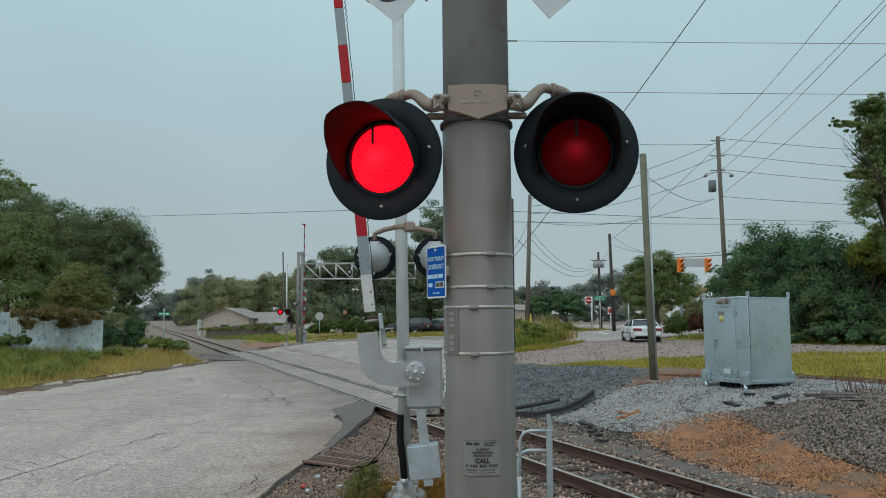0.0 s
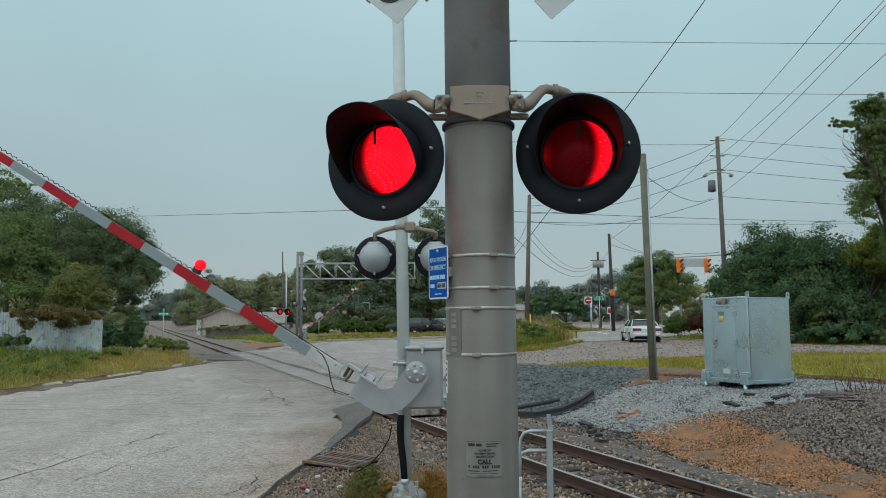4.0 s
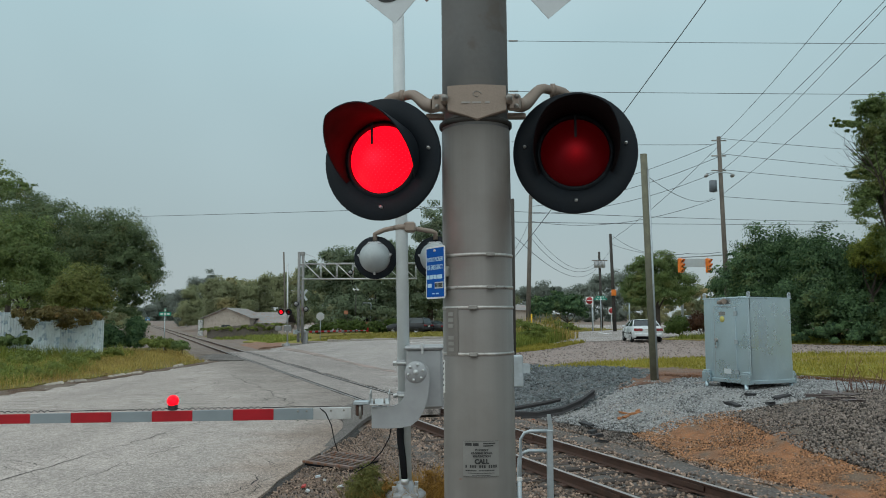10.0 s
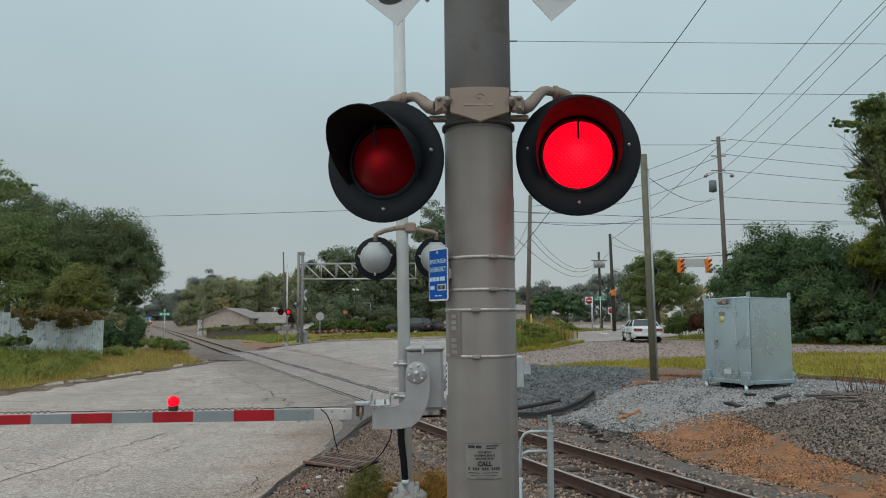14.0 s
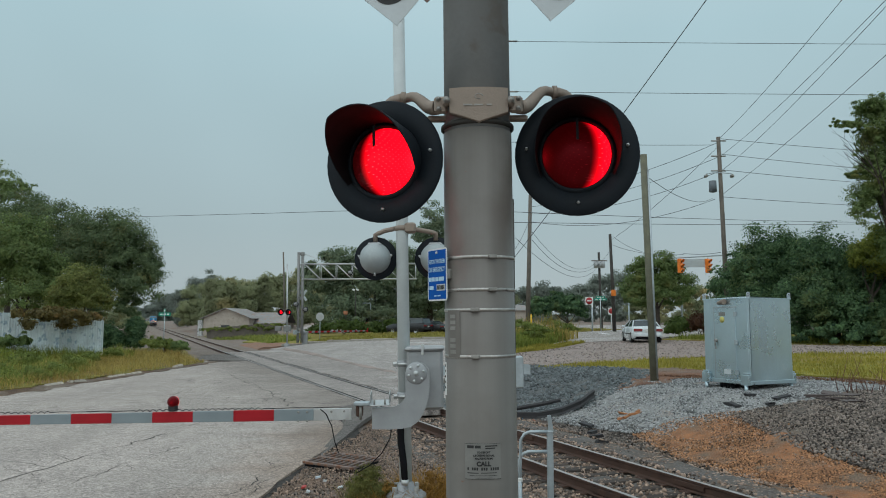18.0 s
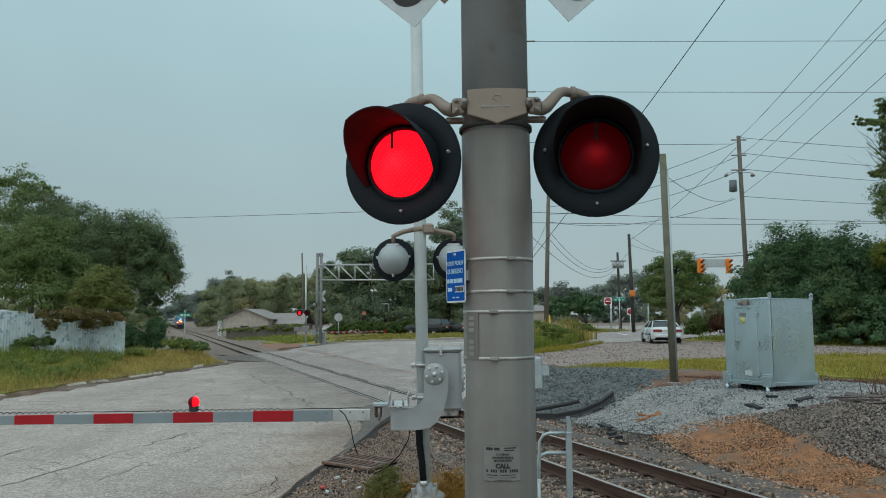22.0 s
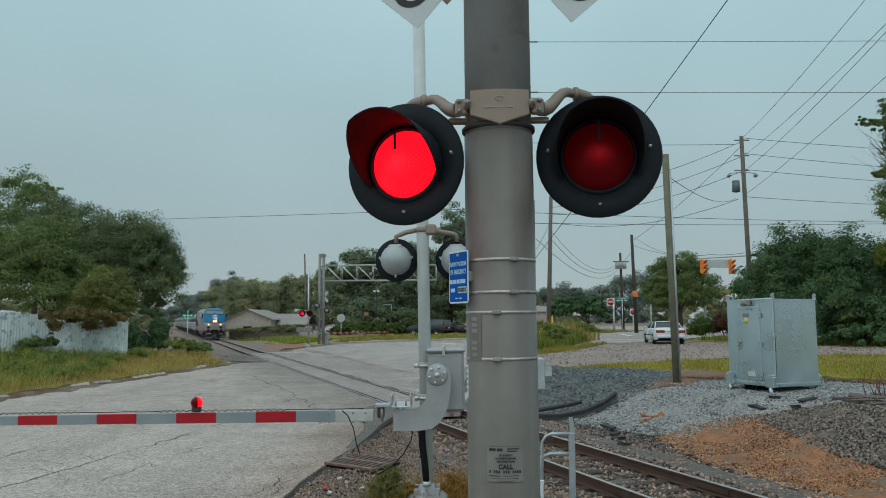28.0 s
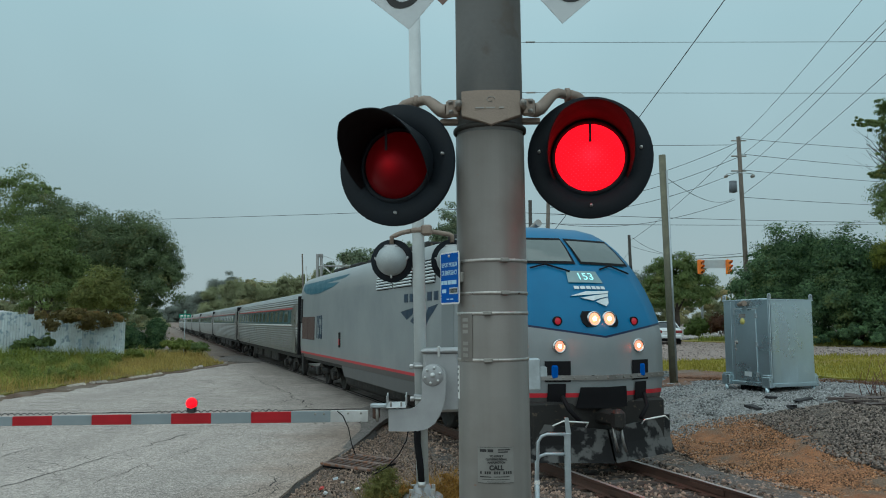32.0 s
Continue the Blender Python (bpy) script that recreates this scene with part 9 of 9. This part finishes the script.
for z, yc, ys, hw, bw in NOSE:
    r = [Vector((-bw, LOCO_LEN, z)), Vector((-bw, 12.0, z)), Vector((-bw, 3.4, z))]
    r.append(Vector((-(hw * 0.6 + bw * 0.4), ys + 0.9, z)))
    for k in range(-5, 6):
        x = hw * k / 5
        r.append(Vector((x, nose_y(z, x), z)))
    r.append(Vector(((hw * 0.6 + bw * 0.4), ys + 0.9, z)))
    r += [Vector((bw, 3.4, z)), Vector((bw, 12.0, z)), Vector((bw, LOCO_LEN, z))]
    rows.append(r)
body = Shape().grid(rows)
body.add([r[0] for r in rows] + [r[-1] for r in rows][::-1], [tuple(range(2 * len(rows)))])
body.add(rows[-1], [tuple(range(len(rows[-1])))])
lb = part("body", body, M_LOCO, loco)
part("floor", Shape().box((0, 10.6, 1.0), (2.8, 19.8, 0.2)), M_UNDER, loco)


def on_nose(outline, lift=0.012, thick=0.01, bulge=1):
    """A thin plate laid on the nose: outline points (x, z)."""
    sh = Shape()
    if len(outline) == 4:
        o = [Vector(p) for p in outline]
        grid = [[o[0].lerp(o[1], i / 8).lerp(o[3].lerp(o[2], i / 8), j / 8) for i in range(9)] for j in range(9)]
        return sh.grid([[Vector((p.x, nose_y(p.y, p.x) - lift - 0.012, p.y)) for p in r] for r in grid])
    a = [Vector((x, nose_y(z, x) - lift - 0.02, z)) for x, z in outline]
    b = [Vector((x, nose_y(z, x) + thick, z)) for x, z in outline]
    n = len(a)
    sh.add(a + b, [tuple(range(n))] + [(i, n + i, n + (i + 1) % n, (i + 1) % n) for i in range(n)])
    return sh


for sx in (-1, 1):
    g = [(sx * 0.10, 3.56), (sx * 1.20, 3.56), (sx * 1.07, 4.0), (sx * 0.06, 4.0)]
    fr = [(sx * 0.05, 3.51), (sx * 1.26, 3.51), (sx * 1.10, 4.05), (sx * 0.03, 4.05)]
    w = part("windshield_frame", on_nose(fr, 0.012), M_RUBBER, loco)
    part("windshield", on_nose(g, 0.024), M_WINDSHIELD, w, "greenish windshield pane")
    wp = [Vector((x, nose_y(z, x) - 0.05, z)) for x, z in ((sx * 0.7 - 0.25, 3.42), (sx * 0.7 + 0.05, 3.5), (sx * 0.7 + 0.45, 3.36))]
    part("wiper", Shape().tube(wp, 0.016, 6), M_RUBBER, w)
    # ditch lights, markers, pockets
    for nm, x, z, r, mt in (("ditch_light", 0.80, 2.03, 0.12, M_DITCH), ("marker_light", 0.78, 2.46, 0.08, M_MARKER)):
        y = nose_y(z, sx * x)
        m = Matrix.Translation((sx * x, y - 0.03, z)) @ Matrix.Rotation(radians(90), 4, "X")
        h = part(nm, Shape().lathe([(r * 0.75, 0.0), (r * 0.85, 0.02), (r, 0.015), (r, -0.05)], m, 24), M_CHROME if nm == "ditch_light" else M_RUBBER, loco)
        part("lens", Shape().lathe([(0, 0.012), (r * 0.45, 0.010), (r * 0.78, 0.0)], m, 24), mt, h)
        if nm == "ditch_light":
            part("bulb", Shape().lathe([(0, 0.024), (r * 0.2, 0.020), (r * 0.29, 0.012)], m, 16), M_DITCH_BULB, h)
    y = nose_y(1.62, sx * 0.85)
    pk = part("pocket", on_nose([(sx * 0.62, 1.43), (sx * 1.05, 1.43), (sx * 1.05, 1.78), (sx * 0.62, 1.78)], 0.012), M_RUBBER, loco)
    part("cable_plug", Shape().box((sx * 0.88, nose_y(1.6, sx * 0.88) - 0.02, 1.6), (0.12, 0.06, 0.22), None, 0.02), M_BLUE_SIGN, pk)
    part("grab_bar", Shape().tube([(sx * 0.55, -0.2, 0.72), (sx * 0.55, -0.28, 0.80), (sx * 1.0, -0.24, 0.84), (sx * 1.15, -0.15, 0.76)], 0.013, 8), M_WHITE, loco)
    part("nose_step", on_nose([(sx * 0.70, 1.03), (sx * 1.0, 1.03), (sx * 1.0, 1.40), (sx * 0.70, 1.40)], 0.016), M_RUBBER, loco)
    part("hose", Shape().tube([(sx * 0.82, 0.1, 1.2), (sx * 0.78, -0.05, 1.0), (sx * 0.6, -0.1, 0.8)], 0.04, 8), M_RUBBER, loco)
    # cab side: door, windows, mirror
    part("cab_window", Shape().box((sx * 1.525, 2.6, 3.15), (0.02, 0.9, 0.6), None, 0.008), M_DARKGLASS, loco)
    part("cab_door", Shape().box((sx * 1.528, 3.55, 2.35), (0.02, 0.7, 2.2), None, 0.008), M_CABDOOR, loco)
    part("mirror", Shape().box((sx * 1.62, 1.55, 3.35), (0.12, 0.05, 0.45), None, 0.02), M_UNDER, loco)
    for y0, y1, z0, z1, mt, nm in ((17.6, 20.2, 1.75, 2.65, M_BROWN, "intake_screen"),):
        for k in range(2):
            a, b = y0 + (y1 - y0) * k / 2 + 0.04, y0 + (y1 - y0) * (k + 1) / 2 - 0.04
            part(nm, Shape().box((sx * 1.53, (a + b) / 2, (z0 + z1) / 2), (0.03, b - a, z1 - z0), None, 0.01), mt, loco, "brown intake screen")
    part("end_door", Shape().box((sx * 1.53, 20.3, 2.9), (0.02, 0.35, 1.0), None, 0.006), M_RUBBER, loco)
    # louvres high on the flank
    for y0 in (4.3, 5.9, 7.5):
        rows_ = [[Vector((sx * (flank_x(z) + o), y, z)) for y in (y0, y0 + 1.45)] for o, z in ((-0.02, 3.30), (0.012, 3.30), (0.012, 3.5), (0.012, 3.7), (0.012, 3.86), (-0.02, 3.86))]
        lv = part("louvre_frame", Shape().grid(rows_, False), M_RUBBER, loco, "dark louvred air intake")
        for k in range(7):
            z = 3.345 + 0.075 * k
            part("slat", Shape().box((sx * (flank_x(z) + 0.02), y0 + 0.725, z), (0.05, 1.40, 0.036), Matrix.Rotation(radians(-sx * 25), 3, "Y"), 0.006), M_LOGO_W, lv)
    # swoosh logo on the flank
    for pts in (((9.6, 2.55), (8.7, 2.72), (8.9, 2.4), (9.2, 2.2)), ((9.0, 2.15), (8.55, 2.62), (8.15, 2.7), (8.5, 2.2), (8.6, 1.9)), ((8.45, 1.75), (8.0, 2.68), (7.5, 2.8), (8.0, 2.2), (8.25, 1.7))):
        pts = [(5.45 + (y - 8.55) * 1.28, 2.2 + (z - 1.7) * 0.58) for y, z in pts]
        sh = Shape().add([(sx * 1.531, y, z) for y, z in pts], [tuple(range(len(pts)))])
        sh.add([(sx * 1.527, y, z) for y, z in pts], [tuple(range(len(pts)))[::-1]])
        part("flank_logo", sh, M_NAVY, loco)
    for k in range(6):
        part("logo_bar", Shape().box((sx * 1.53, 6.35 - 0.42 * k, 3.02), (0.012, 0.26, 0.20)), M_NAVY, loco)
    words("153", 1.25, Matrix.Translation((sx * 1.532, 16.75, 2.2)) @ Matrix.Rotation(radians(-90 if sx < 0 else 90), 4, "Z") @ UPR @ Matrix.Diagonal((0.62, 1, 1, 1)), loco, M_NAVY)
    sh = Shape().add([(sx * (flank_x(z) + 0.012), y, z) for y, z in ((20.3, 4.0), (20.3, 3.80), (19.7, 3.62), (18.4, 3.52), (16.8, 3.52), (14.6, 3.66), (12.4, 4.0))], [tuple(range(7))])
    part("teal_flash", sh, plain("teal_flash", (0.02, 0.11, 0.16), 0.4), loco)
    part("skirt", Shape().prism([(13.6, 1.17), (3.2, 1.17), (3.9, 0.68), (13.0, 0.68)], Matrix.Translation((sx * 1.45, 0, 0)) @ Matrix(((0, 0, 1, 0), (1, 0, 0, 0), (0, 1, 0, 0), (0, 0, 0, 1))), 0.05), M_SKIRT, loco)
    part("tank_end", Shape().tube([(sx * 0.9, 6.2, 0.62), (sx * 0.9, 9.0, 0.62)], 0.36, 16), M_UNDER, loco)
    part("emergency_pull", Shape().box((sx * 1.535, 13.4, 1.85), (0.03, 0.22, 0.5), None, 0.02), M_RUBBER, loco)
    part("pull_handle", Shape().box((sx * 1.55, 13.4, 1.78), (0.03, 0.12, 0.2), None, 0.02), M_RED_STRIPE, loco)
    part("step_ladder", Shape().box((sx * 1.42, 20.3, 0.85), (0.12, 0.4, 0.9), None, 0.02), M_UNDER, loco)
# headlights in their black recess
part("headlight_case", on_nose([(-0.30, 2.36), (0.30, 2.36), (0.36, 2.44), (0.36, 2.55), (0.30, 2.63), (-0.30, 2.63), (-0.36, 2.55), (-0.36, 2.44)], 0.02), M_RUBBER, loco)
for x in (-0.15, 0.15):
    m = Matrix.Translation((x, nose_y(2.5, x) - 0.05, 2.5)) @ Matrix.Rotation(radians(90), 4, "X")
    h = part("headlight", Shape().lathe([(0.105, 0), (0.115, 0.015), (0.13, 0.01), (0.13, -0.05)], m, 24), M_CHROME, loco)
    part("lens", Shape().lathe([(0, 0.010), (0.06, 0.008), (0.107, 0)], m, 24), M_HEAD, h, "lit headlight")
    part("bulb", Shape().lathe([(0, 0.024), (0.024, 0.020), (0.036, 0.010)], m, 16), M_BULB, h)
nb = part("number_board", on_nose([(-0.36, 3.15), (0.36, 3.15), (0.31, 3.37), (-0.31, 3.37)], 0.016), M_BOARD, loco)
slope = math.atan2(nose_y(3.4, 0) - nose_y(3.1, 0), 0.3)
words("153", 0.24, Matrix.Translation((0, nose_y(3.26, 0) - 0.03, 3.26)) @ Matrix.Rotation(radians(90) - slope, 4, "X"), loco, M_BOARD_INK)
for k in range(6):
    part("logo_bar", on_nose([(-0.30 + 0.11 * k, 3.03), (-0.21 + 0.11 * k, 3.03), (-0.21 + 0.11 * k, 3.085), (-0.30 + 0.11 * k, 3.085)], 0.016), M_LOGO_W, loco)
for pts in (((-0.42, 2.90), (-0.1, 2.99), (0.4, 3.0), (0.36, 2.96), (-0.05, 2.93)), ((-0.25, 2.87), (0.05, 2.92), (0.36, 2.95), (0.33, 2.90), (0.1, 2.86), (-0.05, 2.82)), ((0.0, 2.80), (0.15, 2.85), (0.32, 2.88), (0.28, 2.78), (0.2, 2.72))):
    part("nose_logo", on_nose(pts, 0.016), M_LOGO_W, loco)
part("anticlimber", Shape().grid([[Vector((1.5 * k / 6, nose_y(1.5, 1.5 * k / 6) - 0.04 + dy, z)) for k in range(-6, 7)] for dy, z in ((0.05, 1.46), (0, 1.46), (0, 1.54), (0.05, 1.54))], False), M_STEEL, loco)
for k in range(-7, 8):
    x = 0.19 * k
    part("rivet", Shape().lathe([(0, 0.015), (0.018, 0.01), (0.02, 0)], Matrix.Translation((x, nose_y(1.5, x) - 0.045, 1.5)) @ UPR, 6), M_BOLT, loco)
part("coupler_pocket", on_nose([(-0.52, 0.98), (0.52, 0.98), (0.46, 1.34), (-0.46, 1.34)], 0.02), M_RUBBER, loco)
part("coupler", Shape().box((0, -0.05, 0.84), (0.26, 0.7, 0.26), None, 0.06).box((-0.06, -0.40, 0.84), (0.2, 0.24, 0.34), None, 0.06), M_UNDER, loco)
for x in (-0.1, 0.05):
    part("chain", Shape().tube([(x, -0.3, 0.75), (x + 0.02, -0.35, 0.45), (x + 0.1, -0.3, 0.3)], 0.025, 6), M_STEEL, loco)
# plow: two swept blades
for sx in (-1, 1):
    pr = []
    for k in range(5):
        t = k / 4
        x = sx * (0.02 + 1.45 * t)
        pr.append([Vector((x, -0.22 + 0.34 * t, 0.10 + 0.05 * t)), Vector((x, -0.10 + 0.34 * t, 0.40)), Vector((x * 1.02, -0.02 + 0.30 * t, 0.62 + 0.16 * t)), Vector((x * 1.02, 0.06 + 0.30 * t, 0.62 + 0.16 * t)), Vector((x, -0.0 + 0.36 * t, 0.40)), Vector((x, -0.14 + 0.36 * t, 0.10 + 0.05 * t))])
    part("plow_blade", Shape().grid(pr, False, closed=True), M_PLOW, loco, "dusty black snow plow blade")
part("pilot", Shape().box((0, 0.35, 0.72), (2.7, 0.3, 0.75), None, 0.04), M_UNDER, loco)


def bogie(parent, y, axle=1.37, wr=0.52):
    b = part("bogie", Shape().box((0, y, 0.62), (2.3, 1.0, 0.25), None, 0.04), M_UNDER, parent)
    for sx in (-1, 1):
        part("side_frame", Shape().prism([(-1.9, 0.55), (-1.3, 0.85), (-0.6, 0.72), (0.6, 0.72), (1.3, 0.85), (1.9, 0.55), (1.5, 0.4), (0.7, 0.5), (-0.7, 0.5), (-1.5, 0.4)], Matrix.Translation((sx * 1.12, y, 0)) @ Matrix(((0, 0, 1, 0), (1, 0, 0, 0), (0, 1, 0, 0), (0, 0, 0, 1))), 0.1), M_UNDER, b)
        for yy in (-axle, axle):
            part("axle_box", Shape().box((sx * 1.16, y + yy, wr), (0.2, 0.34, 0.3), None, 0.04), M_UNDER, b)
            part("wheel", Shape().lathe([(0, -0.05), (wr - 0.1, -0.05), (wr - 0.08, -0.07), (wr, -0.07), (wr, 0.05), (wr + 0.025, 0.06), (wr + 0.025, 0.075), (0, 0.075)], Matrix.Translation((sx * 0.75, y + yy, wr)) @ Matrix.Rotation(radians(-90 * sx), 4, "Y"), 24), M_UNDER, b)
        for yy in (-0.35, 0.0, 0.35):
            part("spring", Shape().tube([(sx * 1.18, y + yy, 0.5), (sx * 1.18, y + yy, 0.74)], 0.1, 10), M_UNDER, b)


bogie(loco, 4.0)
bogie(loco, 17.0)
part("fuel_tank", Shape().box((0, 10.8, 0.66), (2.4, 6.2, 0.72), None, 0.12), M_UNDER, loco)
for y, w, h in ((5.2, 1.2, 0.16), (8.5, 1.0, 0.22), (12.5, 1.3, 0.14), (15.0, 1.3, 0.14), (17.6, 1.3, 0.14)):
    part("roof_hatch", Shape().box((0, y, 4.40 + h / 2), (w, 1.5, h), None, 0.04), M_UNDER, loco)
part("horn", Shape().tube([(0.35, 3.6, 4.42), (0.35, 3.0, 4.56)], [0.03, 0.08], 10), M_STEEL, loco)

# coaches: fluted steel, arched roof, window band
COACH = 25.9


def coach():
    ob = thing("passenger_coach", "fluted stainless steel passenger coach with a dark window band", "coach", None, "coaches")
    sec = []
    for z, hw in ((1.05, 1.42), (1.30, 1.50), (1.75, 1.56), (2.2, 1.585), (2.45, 1.585), (3.05, 1.54), (3.25, 1.50), (3.5, 1.36), (3.7, 1.10), (3.82, 0.75), (3.87, 0.3)):
        sec.append((z, hw))
    fine = []
    zs = np.arange(1.05, 3.84, 0.055)
    for i, z in enumerate(zs):
        hw = float(np.interp(z, [s_[0] for s_ in sec], [s_[1] for s_ in sec]))
        flute = 0.028 if (i % 2 and (z < 2.22 or z > 3.1)) else 0.0
        fine.append((hw - flute, float(z)))
    outline = [(-x, z) for x, z in fine] + [(0, 3.88)] + [(x, z) for x, z in fine[::-1]]
    ends = [[Vector((x * k, y, 1.05 + (z - 1.05) * (0.5 + 0.5 * k))) for x, z in outline] for y, k in ((0.25, 0.96), (0.4, 1.0), (COACH - 0.4, 1.0), (COACH - 0.25, 0.96))]
    sh = Shape().grid(ends, False)
    n = len(outline)
    sh.add(ends[0], [tuple(range(n))[::-1]])
    sh.add(ends[-1], [tuple(range(n))])
    part("body", sh, M_STEEL, ob)
    part("floor", Shape().box((0, COACH / 2, 1.0), (2.7, COACH - 0.8, 0.25)), M_UNDER, ob)
    for sx in (-1, 1):
        part("blue_band", Shape().box((sx * 1.578, COACH / 2, 2.66), (0.02, COACH - 3.6, 0.62), Matrix.Rotation(radians(-sx * 4.0), 3, "Y")), M_COACHBLUE, ob)
        for z, mt in ((2.30, M_WHITE), (3.04, M_COACHRED)):
            part("trim_line", Shape().box((sx * 1.575, COACH / 2, z), (0.04, COACH - 3.0, 0.06), Matrix.Rotation(radians(-sx * 4.0), 3, "Y")), mt, ob)
        for k in range(14):
            y = 3.0 + 1.53 * k
            part("window", Shape().box((sx * 1.592, y, 2.68), (0.02, 1.0, 0.5), Matrix.Rotation(radians(-sx * 4.0), 3, "Y"), 0.006), M_DARKGLASS, ob)
        for y in (1.0, COACH - 1.0):
            part("door", Shape().box((sx * 1.56, y, 2.2), (0.02, 0.85, 2.1), None, 0.006), M_STEEL, ob)
            part("end_post", Shape().box((sx * 1.36, 0.16 if y < 5 else COACH - 0.16, 2.3), (0.36, 0.24, 2.5), None, 0.02), M_RUBBER, ob)
    for y in (0.12, COACH - 0.12):
        part("gangway", Shape().box((0, y, 2.3), (1.3, 0.3, 2.5), None, 0.05), M_RUBBER, ob)
    bogie(ob, 3.9, 1.3, 0.46)
    bogie(ob, COACH - 3.9, 1.3, 0.46)
    for y, l in ((8.6, 2.2), (11.5, 2.6), (14.6, 1.8), (17.0, 2.0)):
        part("equipment_box", Shape().box((0, y, 0.72), (2.5, l, 0.6), None, 0.06), M_UNDER, ob)
    return ob


first_coach = coach()
coaches = [first_coach] + [copy_thing(first_coach, Matrix.Identity(4)) for _ in range(6)]


# ---------- everything that moves ----------
def motions():
    pivot = swing.matrix_basis.copy()
    arm_rows = [(0, 83.6), (0.5, 75.5), (1, 66.3), (1.5, 59.5), (2, 53.4), (2.5, 47.8), (3, 42.5), (3.5, 37.0), (4, 31.8), (4.5, 26.9), (5, 22.2), (5.5, 17.7), (6, 12.3), (6.5, 8.3), (7, 4.8), (7.5, 1.6), (8, -0.7), (8.4, -1.4), (9, -1.0), (10, -1.0), (32, -1.0)]
    walk(swing, [(t, pivot @ Matrix.Rotation(radians(a + 1.20), 4, "Y")) for t, a in arm_rows])
    end = Vector((-1.02, -0.08, -0.36))
    walk(drop_wire, [(t, Matrix.Translation((pivot @ Matrix.Rotation(radians(a + 1.20), 4, "Y")) @ end)) for t, a in arm_rows])
    far_pivot = fa.matrix_basis.copy()
    far_rows = [(0, 91), (0.4, 87), (1, 78), (2, 64), (3, 47), (3.5, 37), (4, 27), (4.5, 18), (5, 11), (5.5, 6), (6, 3), (6.6, 0.5), (7, 0), (32, 0)]
    walk(fa, [(t, far_pivot @ Matrix.Rotation(radians(-a), 4, "Y")) for t, a in far_rows])
    walk(mover_a, [(0, cross_road(760)), (5.5, cross_road(760)), (7.5, cross_road(830)), (8.8, cross_road(995)), (9.8, cross_road(1150)), (10.4, cross_road(1261)), (11.2, cross_road(1400)), (12.5, cross_road(1520)), (32, cross_road(1520))])
    walk(mover_b, [(0, cross_road(690)), (9.0, cross_road(690)), (11, cross_road(770)), (12.2, cross_road(930)), (13.0, cross_road(1092)), (13.4, cross_road(1175)), (14.2, cross_road(1330)), (15.2, cross_road(1440)), (32, cross_road(1440))])
    walk(mover_c, [(0, cross_road(620)), (21.5, cross_road(620)), (24, cross_road(780)), (25.5, cross_road(930)), (26.5, cross_road(1060)), (27.5, cross_road(1148)), (28, cross_road(1178)), (28.4, cross_road(1188)), (28.8, cross_road(1202)), (30, cross_road(1250)), (32, cross_road(1340))])
    # the train comes on at a steady 24.3 metres a second
    turn = Matrix((N, U, Vector((0, 0, 1)))).transposed().to_4x4()
    back = 0.0
    for k, unit in enumerate([loco] + coaches):
        walk(unit, [(t, Matrix.Translation(on_track(10.95 + 24.3 * (32 - t) + back, 0)) @ turn) for t in (0, 8, 16, 24, 28, 30, 32)])
        back += LOCO_LEN + 0.45 if k == 0 else COACH + 0.25
    for drum, lit, left, lag in FLASHERS:
        rows = []
        dark = False
        turns = []
        for k in range(-1, 28):
            turns.append((TO_RIGHT + PERIOD * k + lag, not left))
            turns.append((TO_LEFT + PERIOD * k + lag, left))
        turns.sort()
        before = [on for t, on in turns if t - 0.11 <= 0]
        state = before[-1] if before else left
        rows.append((0, 0 if state else 180))
        last = 0.0
        for t, on in turns:
            if t - 0.11 <= last + 0.02 or t + 0.11 >= 31.97:
                continue
            a0, a1 = (180, 0) if on else (0, 180)
            for f, g in ((-0.10, 0.0), (-0.033, 0.35), (0.033, 0.65), (0.10, 1.0)):
                rows.append((t + f, a0 + (a1 - a0) * g))
            last = t + 0.11
            state = on
        rows.append((32, 0 if state else 180))
        walk(drum, [(t, lit @ Matrix.Rotation(radians(a), 4, "Z")) for t, a in rows])


motions()
